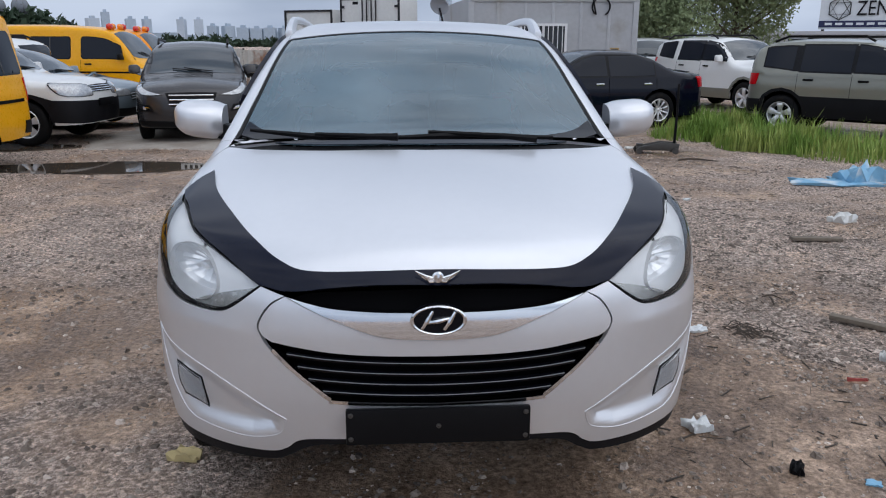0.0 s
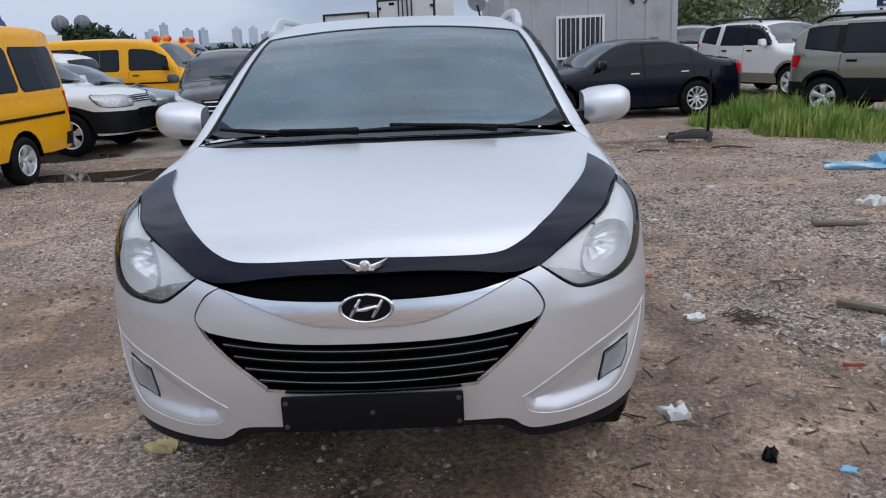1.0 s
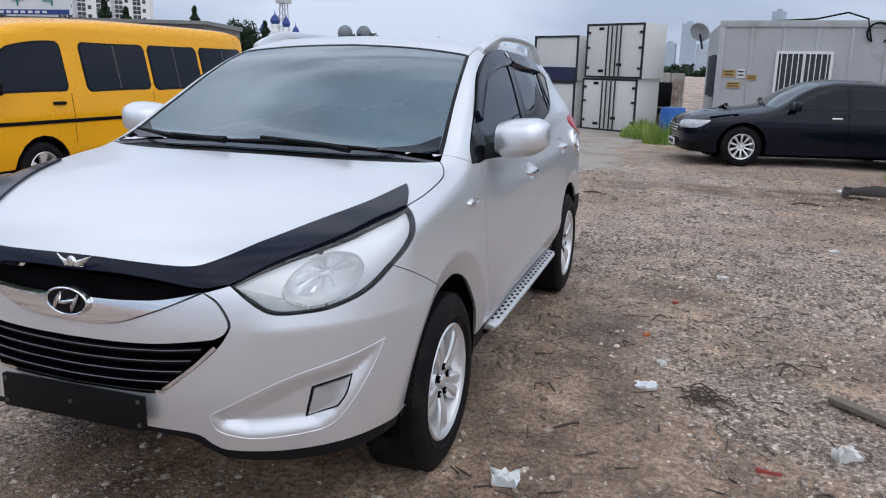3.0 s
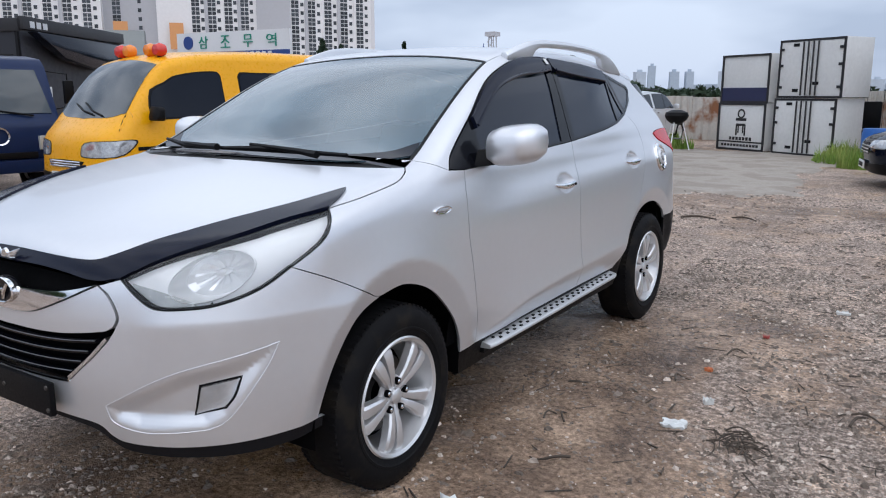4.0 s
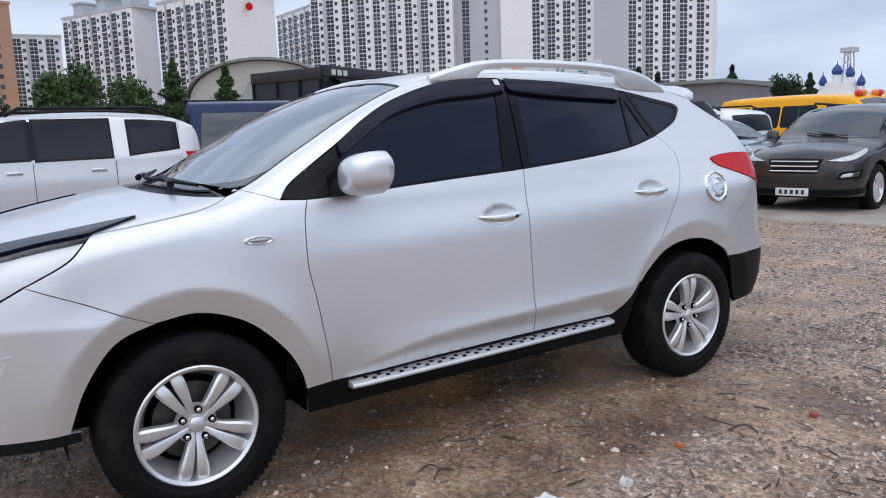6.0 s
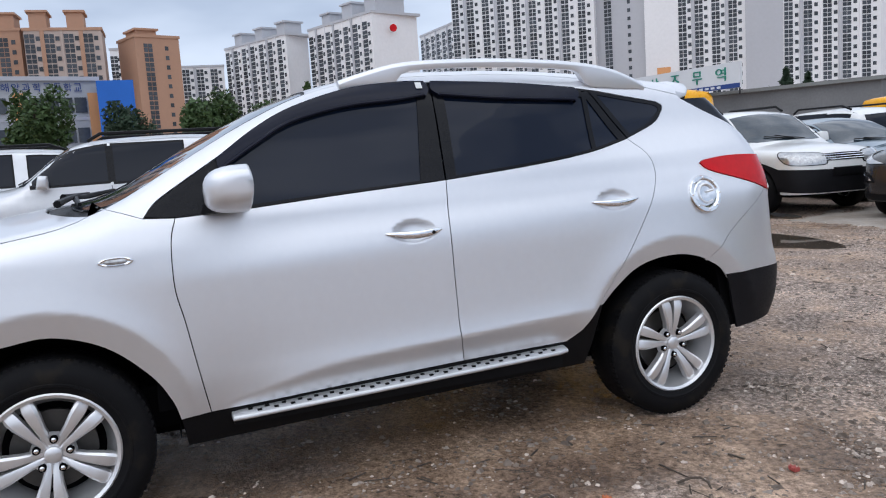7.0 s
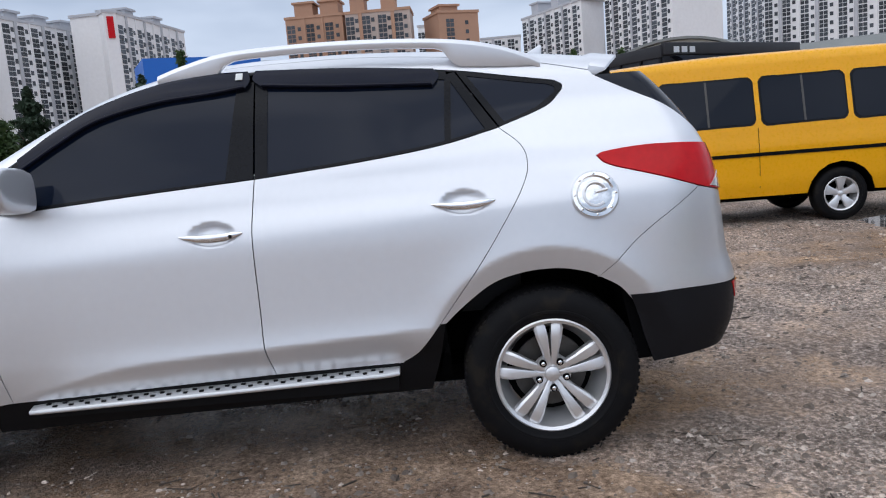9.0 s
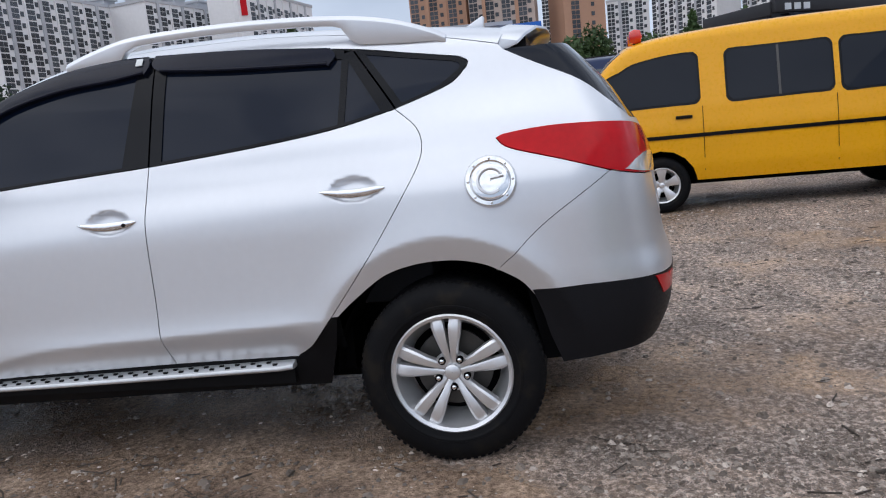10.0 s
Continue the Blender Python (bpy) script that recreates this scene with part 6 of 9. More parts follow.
# ---- ground ----
def ground_height(x, y):
    """Low swells, wheel ruts and the shallow dip of the puddle."""
    h = 0.012 * np.sin(0.9 * x + 0.4 * y) * np.sin(0.7 * y - 0.3 * x) + 0.008 * np.sin(2.3 * x - 1.1 * y + 1.0)
    dip = np.exp(-(((x + 4.0) / 1.5) ** 2 + ((y - 7.4) / 0.62) ** 2) ** 2)
    flat = np.exp(-(np.maximum(np.abs(x) - 0.95, 0) ** 2 + np.maximum(np.abs(y - 1.3) - 2.2, 0) ** 2) / 0.4)
    return h * (1 - 0.85 * flat) - 0.05 * dip


def gravel_material():
    m = bpy.data.materials.new("wet_gravel_and_mud")
    m.use_nodes = True
    n, l = m.node_tree.nodes, m.node_tree.links
    b = n["Principled BSDF"]
    co = n.new("ShaderNodeTexCoord")

    def tex(kind, scale, detail=4, rough=0.55):
        t = n.new(kind)
        t.inputs["Scale"].default_value = scale
        if "Detail" in t.inputs:
            t.inputs["Detail"].default_value = detail
            t.inputs["Roughness"].default_value = rough
        l.new(co.outputs["Object"], t.inputs["Vector"])
        return t

    def ramp_of(src, *stops):
        r = n.new("ShaderNodeValToRGB")
        e = r.color_ramp.elements
        while len(e) < len(stops):
            e.new(0.5)
        for k, (p, c) in zip(e, stops):
            k.position, k.color = p, (*c, 1) if isinstance(c, tuple) else (c, c, c, 1)
        l.new(src, r.inputs[0])
        return r

    def mix(fac, a, c, kind="MIX"):
        x = n.new("ShaderNodeMixRGB")
        x.blend_type = kind
        if isinstance(fac, float):
            x.inputs[0].default_value = fac
        else:
            l.new(fac, x.inputs[0])
        l.new(a, x.inputs[1])
        l.new(c, x.inputs[2])
        return x
    stones, grains, chips = tex("ShaderNodeTexVoronoi", 62), tex("ShaderNodeTexVoronoi", 170), tex("ShaderNodeTexVoronoi", 30)
    warp = tex("ShaderNodeTexNoise", 34, 3)
    for cells, far_off in ((stones, 0.024), (grains, 0.010), (chips, 0.045)):
        bend = n.new("ShaderNodeVectorMath")
        bend.operation = "MULTIPLY_ADD"
        l.new(warp.outputs["Color"], bend.inputs[0])
        bend.inputs[1].default_value = (far_off, far_off, far_off)
        l.new(co.outputs["Object"], bend.inputs[2])
        l.new(bend.outputs[0], cells.inputs["Vector"])
    big, mid, fine = tex("ShaderNodeTexNoise", 0.42, 4), tex("ShaderNodeTexNoise", 1.9, 7, 0.62), tex("ShaderNodeTexNoise", 34, 8, 0.78)
    stone_col = ramp_of(stones.outputs["Color"], (0.0, (0.134, 0.094, 0.071)), (0.4, (0.230, 0.165, 0.127)), (0.75, (0.369, 0.280, 0.226)), (1.0, (0.765, 0.621, 0.533)))
    grit = ramp_of(grains.outputs["Color"], (0.0, (0.100, 0.067, 0.049)), (0.5, (0.213, 0.149, 0.114)), (1.0, (0.484, 0.366, 0.295)))
    gravel = mix(ramp_of(fine.outputs["Fac"], (0.46, 0.0), (0.54, 1.0)).outputs[0], grit.outputs[0], stone_col.outputs[0])
    flake = ramp_of(chips.outputs["Color"], (0.84, 0.0), (0.90, 0.6))
    flake_in = ramp_of(chips.outputs["Distance"], (0.16, 1.0), (0.24, 0.0))
    pale = n.new("ShaderNodeRGB")
    pale.outputs[0].default_value = (0.36, 0.335, 0.31, 1)
    gravel = mix(mix(1.0, flake.outputs[0], flake_in.outputs[0], "MULTIPLY").outputs[0], gravel.outputs[0], pale.outputs[0])
    mud = ramp_of(mid.outputs["Fac"], (0.30, (0.129, 0.079, 0.053)), (0.52, (0.247, 0.164, 0.109)), (0.72, (0.403, 0.286, 0.202)))
    where = n.new("ShaderNodeMath")
    where.operation = "MULTIPLY_ADD"
    l.new(mid.outputs["Fac"], where.inputs[0])
    where.inputs[1].default_value = 0.75
    l.new(big.outputs["Fac"], where.inputs[2])
    # muddy hollows beside the car, soft at the edge
    sep = n.new("ShaderNodeSeparateXYZ")
    l.new(co.outputs["Object"], sep.inputs[0])
    last = where.outputs[0]
    for px, py, rx, ry in MUD_SPOTS:
        dist = n.new("ShaderNodeVectorMath")
        dist.operation = "LENGTH"
        off = n.new("ShaderNodeVectorMath")
        off.operation = "MULTIPLY_ADD"
        l.new(co.outputs["Object"], off.inputs[0])
        off.inputs[1].default_value, off.inputs[2].default_value = (1 / rx, 1 / ry, 0), (-px / rx, -py / ry, 0)
        l.new(off.outputs[0], dist.inputs[0])
        near_spot = n.new("ShaderNodeMapRange")
        near_spot.inputs["From Min"].default_value, near_spot.inputs["From Max"].default_value = 0.3, 1.3
        near_spot.inputs["To Min"].default_value, near_spot.inputs["To Max"].default_value = 0.40, 0.0
        l.new(dist.outputs["Value"], near_spot.inputs["Value"])
        plus = n.new("ShaderNodeMath")
        l.new(last, plus.inputs[0])
        l.new(near_spot.outputs[0], plus.inputs[1])
        last = plus.outputs[0]
    patch = ramp_of(last, (0.80, 0.0), (0.98, 0.94))
    col = mix(patch.outputs[0], gravel.outputs[0], mud.outputs[0])
    tone = ramp_of(fine.outputs["Fac"], (0.34, 0.38), (0.5, 1.0), (0.66, 1.80))
    col = mix(1.0, col.outputs[0], tone.outputs[0], "MULTIPLY")
    wide = ramp_of(mid.outputs["Fac"], (0.32, 0.66), (0.5, 0.98), (0.66, 1.26))
    col = mix(1.0, col.outputs[0], wide.outputs[0], "MULTIPLY")
    l.new(col.outputs[0], b.inputs["Base Color"])
    damp = ramp_of(last, (0.70, 0.95), (0.98, 0.55), (1.14, 0.26))
    l.new(damp.outputs[0], b.inputs["Roughness"])
    b.inputs["Specular IOR Level"].default_value = 0.35
    h = mix(0.55, stones.outputs["Distance"], fine.outputs["Fac"], "SUBTRACT")
    bump = n.new("ShaderNodeBump")
    bump.inputs["Strength"].default_value, bump.inputs["Distance"].default_value = 1.0, 0.022
    bump.invert = True
    l.new(h.outputs[0], bump.inputs["Height"])
    keep = ramp_of(patch.outputs[0], (0.0, 1.0), (1.0, 0.45))
    l.new(keep.outputs[0], bump.inputs["Strength"])
    l.new(bump.outputs[0], b.inputs["Normal"])
    return m


MUD_SPOTS = ((1.30, 0.45, 0.60, 0.80), (0.0, 1.2, 0.75, 1.9), (1.9, 0.1, 0.5, 0.5), (0.9, -1.5, 0.9, 0.5), (1.25, -0.35, 0.35, 0.30), (1.60, 2.75, 0.45, 0.35), (2.2, -0.8, 0.4, 0.3), (0.3, -1.75, 1.4, 0.35), (1.15, 1.6, 0.35, 1.1), (2.4, 8.2, 2.4, 0.5))
GRAVEL = gravel_material()


def stone_material():
    """Loose stones, each with a tone of its own."""
    m = surface("gravel_stones", (0.235, 0.199, 0.172), 0.8, 0, 0.35, 6, 60, bump=0.002, bump_scale=120)
    n, l = m.node_tree.nodes, m.node_tree.links
    geo, tone = n.new("ShaderNodeNewGeometry"), n.new("ShaderNodeValToRGB")
    l.new(geo.outputs["Random Per Island"], tone.inputs[0])
    e = tone.color_ramp.elements
    e.new(0.45)
    e.new(0.8)
    for k, (p, c) in zip(e, ((0.0, (0.48, 0.44, 0.41)), (0.5, (0.92, 0.87, 0.83)), (0.82, (1.6, 1.57, 1.54)), (1.0, (3.2, 3.2, 3.2)))):
        k.position, k.color = p, (*c, 1)
    mul = n.new("ShaderNodeMixRGB")
    mul.blend_type, mul.inputs[0].default_value = "MULTIPLY", 1
    b = n["Principled BSDF"]
    old = b.inputs["Base Color"].links[0].from_socket
    l.new(old, mul.inputs[1])
    l.new(tone.outputs[0], mul.inputs[2])
    l.new(mul.outputs[0], b.inputs["Base Color"])
    return m


def axis_steps(lo, hi, step, far):
    mid = list(np.arange(lo, hi + 1e-6, step))
    out, s = [], step
    p = hi
    while p < far:
        s *= 1.35
        p += s
        out.append(p)
    low, s, p = [], step, lo
    while p > -far:
        s *= 1.35
        p -= s
        low.append(p)
    return np.array(low[::-1] + mid + out)


gx, gy = axis_steps(-6.5, 6.5, 0.08, 2500), axis_steps(-3.4, 10.0, 0.08, 2500)
XX, YY = np.meshgrid(gx, gy)
near = np.exp(-np.maximum(np.hypot(XX, YY - 3) - 14, 0) / 10)
ZZ = ground_height(XX, YY) * near
rng = np.random.default_rng(4)
ZZ += rng.normal(0, 0.0035, ZZ.shape) * near
nx, ny = len(gx), len(gy)
gv = np.stack([XX.ravel(), YY.ravel(), ZZ.ravel()], 1)
gf = [(j * nx + i, j * nx + i + 1, (j + 1) * nx + i + 1, (j + 1) * nx + i) for j in range(ny - 1) for i in range(nx - 1)]
gm = bpy.data.meshes.new("ground")
gm.from_pydata(gv.tolist(), [], gf)
gm.shade_smooth()
tagged(link("ground", gm, GRAVEL), "wet brown gravel and mud yard with puddles", "ground", kind="structure")

STONE = stone_material()
CONCRETE = surface("worn_pale_concrete", (0.36, 0.322, 0.282), 0.75, 0, 0.34, 1.3, 30, bump=0.006, bump_scale=26, second=(0.25, 0.216, 0.185), spot=0.53, spec=0.25)
sx, sy = np.meshgrid(np.arange(-5.2, 0.71, 0.1), np.arange(8.3, 19.01, 0.1))
ragged = np.array([noise.noise(Vector((p * 0.8, q * 0.8, 7.0))) + 0.5 * noise.noise(Vector((p * 2.6, q * 2.6, 1.0))) for p, q in zip(sx.ravel(), sy.ravel())]).reshape(sx.shape)
depth_in = np.minimum(np.minimum(sx + 5.0, 0.3 - sx), np.minimum(sy - 9.0, 18.6 - sy)) + 0.55 * ragged
slab_z = ground_height(sx, sy) * np.exp(-np.maximum(np.hypot(sx, sy - 3) - 14, 0) / 10) + np.clip(0.10 * depth_in, -0.03, 0.014)
rows, cols = sx.shape
slab = bpy.data.meshes.new("pavement")
slab.from_pydata(np.stack([sx.ravel(), sy.ravel(), slab_z.ravel()], 1).tolist(), [], [(j * cols + i, j * cols + i + 1, (j + 1) * cols + i + 1, (j + 1) * cols + i) for j in range(rows - 1) for i in range(cols - 1)])
slab.shade_smooth()
tagged(link("pavement", slab, CONCRETE), "worn pale concrete apron with ragged gravelly edges", "pavement", kind="structure")


def pebble_forms(n):
    forms = []
    for _ in range(n):
        v = [(math.cos(t) * rng.uniform(0.7, 1.1), math.sin(t) * rng.uniform(0.7, 1.1), 0) for t in np.linspace(0, 2 * math.pi, 6, endpoint=False)]
        up = [(x * rng.uniform(0.4, 0.7), y * rng.uniform(0.4, 0.7), rng.uniform(0.45, 0.75)) for x, y, _ in v[::2]]
        forms.append(np.array(v + up))
    return forms


PEB_F = np.array([(0, 1, 6), (1, 2, 6), (2, 7, 6), (2, 3, 7), (3, 4, 7), (4, 8, 7), (4, 5, 8), (5, 0, 8), (0, 6, 8), (6, 7, 8)])
forms = np.array(pebble_forms(12))
sv, sf = [], []


def scatter(count, x0, x1, y0, y1, lo, hi, bare=0.8):
    x, y = rng.uniform(x0, x1, count), rng.uniform(y0, y1, count)
    field = np.array([noise.noise(Vector((p * 0.5, q * 0.5, 0.0))) + 0.55 * noise.noise(Vector((p * 1.7, q * 1.7, 3.0))) for p, q in zip(x, y)])
    for px, py, rx, ry in MUD_SPOTS:
        field += 0.3 * np.exp(-((x - px) / rx) ** 2 - ((y - py) / ry) ** 2)
    keep = (field < 0.22) | (rng.random(count) > bare)
    keep &= np.hypot((x + 4.0) / 1.5, (y - 7.4) / 0.55) > 1
    x, y = x[keep], y[keep]
    n = len(x)
    r = lo * (hi / lo) ** (rng.random(n) ** 2.4)
    a, f, e = rng.uniform(0, 6.28, n), forms[rng.integers(0, 12, n)], rng.uniform(0.55, 1.0, n)[:, None]
    c, s, rr = np.cos(a)[:, None], np.sin(a)[:, None], r[:, None]
    flat = rng.uniform(0.5, 1.0, n)[:, None]
    z0 = ground_height(x, y)[:, None] - 0.12 * rr
    p = np.stack([x[:, None] + rr * (c * f[:, :, 0] - s * f[:, :, 1] * e), y[:, None] + rr * (s * f[:, :, 0] + c * f[:, :, 1] * e), z0 + rr * f[:, :, 2] * flat], 2)
    k = sum(len(q) for q in sv)
    sv.append(p.reshape(-1, 3))
    sf.append((PEB_F[None] + k + 9 * np.arange(n)[:, None, None]).reshape(-1, 3))


scatter(95000, 0.7, 4.4, -2.6, 4.8, 0.0028, 0.020)
scatter(15000, -2.5, 0.9, -2.6, -0.6, 0.004, 0.022)
scatter(9000, -1.0, 1.0, -0.8, 4.0, 0.005, 0.022)
scatter(22000, -6.0, 6.5, 4.0, 11.0, 0.008, 0.030)
scatter(9000, -6.0, -1.0, -2.0, 4.5, 0.008, 0.030)
scatter(5500, 0.7, 4.4, -2.6, 4.8, 0.009, 0.034, 0.6)
scatter(1500, -6.0, 0.7, -2.6, 4.0, 0.012, 0.036, 0.6)
sv, sf = np.vstack(sv).tolist(), np.vstack(sf).tolist()
sm = bpy.data.meshes.new("gravel")
sm.from_pydata(sv, [], sf)
tagged(link("gravel", sm, STONE), "loose grey and brown gravel over the yard", "gravel", kind="stuff")

# splinters and twigs trodden into the ground
CHIP = surface("splintered_wood_and_twigs", (0.060, 0.047, 0.037), 0.9, 0, 0.5, 5, 60)
cv, cf = [], []
for _ in range(1300):
    x, y = rng.uniform(0.7, 5.0), rng.uniform(-2.6, 8.0)
    if rng.random() < 0.3:
        x, y = rng.uniform(-5.0, 5.0), rng.uniform(4.0, 10.0)
    n2, w2, a = rng.uniform(0.012, 0.055) * (1.8 if rng.random() < 0.06 else 1), rng.uniform(0.0014, 0.0038), rng.uniform(0, math.pi)
    c, s, z = math.cos(a), math.sin(a), float(ground_height(np.array(x), np.array(y)))
    k, tilt = len(cv), rng.uniform(-0.1, 0.15)
    for u, v, h in ((-1, -1, 0), (1, -1, 0), (1, 1, 0), (-1, 1, 0), (-1, -1, 1), (1, -0.6, 1), (1, 0.6, 1), (-1, 1, 1)):
        cv.append((x + u * n2 * c - v * w2 * s, y + u * n2 * s + v * w2 * c, z + 0.002 + max(0, u * tilt * n2) + h * w2 * 1.2))
    cf += [tuple(k + i for i in q) for q in ((0, 3, 2, 1), (4, 5, 6, 7), (0, 1, 5, 4), (1, 2, 6, 5), (2, 3, 7, 6), (3, 0, 4, 7))]
cm = bpy.data.meshes.new("wood_splinters")
cm.from_pydata(cv, [], cf)
tagged(link("wood_splinters", cm, CHIP), "dark twigs and splinters trodden into the gravel", "debris", kind="stuff")

WATER = surface("muddy_water", (0.07, 0.055, 0.042), 0.03, 0, 0.1, 2, 9, spec=0.6, rough_vary=0.01)
ring = [(-4.0 + 1.45 * math.cos(t) * (1 + 0.12 * math.sin(3 * t + 1)), 7.4 + 0.52 * math.sin(t) * (1 + 0.18 * math.sin(2 * t))) for t in np.linspace(0, 2 * math.pi, 40, endpoint=False)]
tagged(Build().prism(ring, -0.06, -0.020).done("puddle", WATER), "muddy rain puddle reflecting the parked cars", "puddle", kind="structure")
for k, (px, py, ra, rb) in enumerate(((-6.6, 9.3, 1.6, 0.5), (-3.6, 12.9, 1.6, 0.35))):
    ring = [(px + ra * math.cos(t) * (1 + 0.15 * math.sin(3 * t)), py + rb * math.sin(t)) for t in np.linspace(0, 2 * math.pi, 30, endpoint=False)]
    tagged(Build().prism(ring, -0.03, 0.004).done("puddle", WATER), "shallow rain puddle beside the parked row", "puddle", kind="structure")

# ---- greenery ----
GRASS = surface("bright_grass", (0.17, 0.28, 0.045), 0.7, 0, 0.4, 1.5, 20, second=(0.27, 0.32, 0.08), spot=0.54)
LEAF = surface("tree_leaves", (0.045, 0.085, 0.024), 0.65, 0, 0.4, 0.6, 8)
LEAF_DARK = surface("dark_evergreen", (0.022, 0.045, 0.022), 0.7, 0, 0.4, 0.6, 8)
LEAF_GREY = surface("grey_green_leaves", (0.21, 0.26, 0.13), 0.7, 0, 0.35, 0.6, 8)
BARK = surface("bark", (0.09, 0.07, 0.055), 0.9, 0, 0.3, 4, 40, bump=0.01, bump_scale=20)


def grass_patch(name, label, spots, count, tall):
    v, f = [], []
    for _ in range(count):
        cx, cy, rx, ry = spots[rng.integers(0, len(spots))]
        t, q = rng.uniform(0, 6.28), math.sqrt(rng.random())
        x, y = cx + rx * q * math.cos(t), cy + ry * q * math.sin(t)
        h = tall * (rng.uniform(0.25, 0.8) + 0.7 * rng.random() ** 4) * (1.15 - 0.6 * q)
        a, bend = rng.uniform(0, 6.28), rng.uniform(0.05, 0.5) * h
        c, s = math.cos(a), math.sin(a)
        wd = rng.uniform(0.006, 0.013)
        k = len(v)
        dx, dy = -s * wd, c * wd
        v += [(x - dx, y - dy, -0.01), (x + dx, y + dy, -0.01), (x + dx * 0.7 + c * bend * 0.4, y + dy * 0.7 + s * bend * 0.4, h * 0.6), (x - dx * 0.7 + c * bend * 0.4, y - dy * 0.7 + s * bend * 0.4, h * 0.6), (x + c * bend, y + s * bend, h)]
        f += [(k, k + 1, k + 2, k + 3), (k + 3, k + 2, k + 4)]
    me = bpy.data.meshes.new(name)
    me.from_pydata(v, [], f)
    tagged(link(name, me, GRASS), label, "grass", kind="stuff")


grass_patch("grass", "bright green weeds and grass along the parked cars",
            [(5.2, 10.3, 0.9, 0.8), (6.4, 9.2, 1.0, 0.8), (6.6, 7.9, 0.9, 1.0), (7.6, 8.0, 1.2, 1.2), (6.6, 11.8, 1.0, 1.2), (5.6, 9.0, 0.7, 0.7), (5.9, 12.6, 0.8, 0.6), (7.6, 12.6, 0.8, 0.8)] + [(rng.uniform(5.1, 6.6), rng.uniform(8.2, 11.6), rng.uniform(0.12, 0.35), rng.uniform(0.12, 0.35)) for _ in range(14)], 19000, 0.42)
grass_patch("grass", "low weeds beside the storage boxes", [(0.4, 16.2, 0.6, 0.7), (0.9, 15.2, 0.5, 0.5), (-4.2, 18.9, 0.7, 0.4), (0.2, 17.6, 0.4, 0.5)], 3000, 0.45)


def crown(parent, cx, cy, z0, z1, rx, leaf, count, size, cone=False, seed=1, gap=0.0):
    """Many small leaf clumps with an uneven outline."""
    g = np.random.default_rng(seed)
    lobes = [(g.uniform(-0.55, 0.55) * rx, g.uniform(-0.55, 0.55) * rx, g.uniform(0.2, 0.9), g.uniform(0.35, 0.62)) for _ in range(9)]
    v, f = [], []
    for _ in range(count):
        if cone:
            h = g.random() ** 1.5
            rr = rx * (1 - h) ** 0.8 * (0.75 + 0.35 * math.sin(h * 40)) * math.sqrt(g.random())
            t = g.uniform(0, 6.28)
            x, y, z = rr * math.cos(t), rr * math.sin(t), z0 + (z1 - z0) * h
        else:
            lx, ly, lh, lr = lobes[g.integers(0, 9)]
            d = g.normal(0, 1, 3)
            d = d / np.linalg.norm(d) * (0.55 + 0.45 * g.random()) * lr
            x, y, z = lx + d[0] * rx, ly + d[1] * rx, z0 + (z1 - z0) * min(1.05, max(0, lh * 0.8 + d[2] * 0.6))
        a, b, c = g.normal(0, 1, (3, 3)) * size
        k = len(v)
        p = np.array([cx + x, cy + y, z])
        v += [tuple(p + a), tuple(p + b), tuple(p + c), tuple(p - 0.5 * (a + b))]
        f += [(k, k + 1, k + 2), (k, k + 3, k + 1)]
    me = bpy.data.meshes.new("crown")
    me.from_pydata(v, [], f)
    return link("crown", me, leaf, parent)


def tree(x, y, h, rx, leaf, label, count=2500, size=0.10, cone=False, seed=1):
    t = thing("tree", label, "tree", group="trees round the yard")
    g = np.random.default_rng(seed + 50)
    b = Build().tube([(x, y, -0.1), (x + 0.05 * h * g.uniform(-1, 1) * 0.3, y, h * 0.35), (x + 0.02 * h, y + 0.02 * h, h * 0.8)], [0.035 * h ** 0.8, 0.026 * h ** 0.8, 0.008 * h ** 0.8], 8)
    for k in range(5):
        a, z = g.uniform(0, 6.28), h * g.uniform(0.25, 0.6)
        b.tube([(x, y, z), (x + rx * 0.4 * math.cos(a), y + rx * 0.4 * math.sin(a), z + 0.12 * h), (x + rx * 0.7 * math.cos(a), y + rx * 0.7 * math.sin(a), z + 0.22 * h)], [0.014 * h ** 0.8, 0.009 * h ** 0.8, 0.004], 6)
    b.done("trunk", BARK, t)
    crown(t, x, y, h * (0.08 if cone else 0.22), h, rx, leaf, count, size, cone, seed)
    return t


def polar(az, d, from_x=3.0, from_y=-0.5):
    return from_x + d * math.sin(radians(az)), from_y + d * math.cos(radians(az))


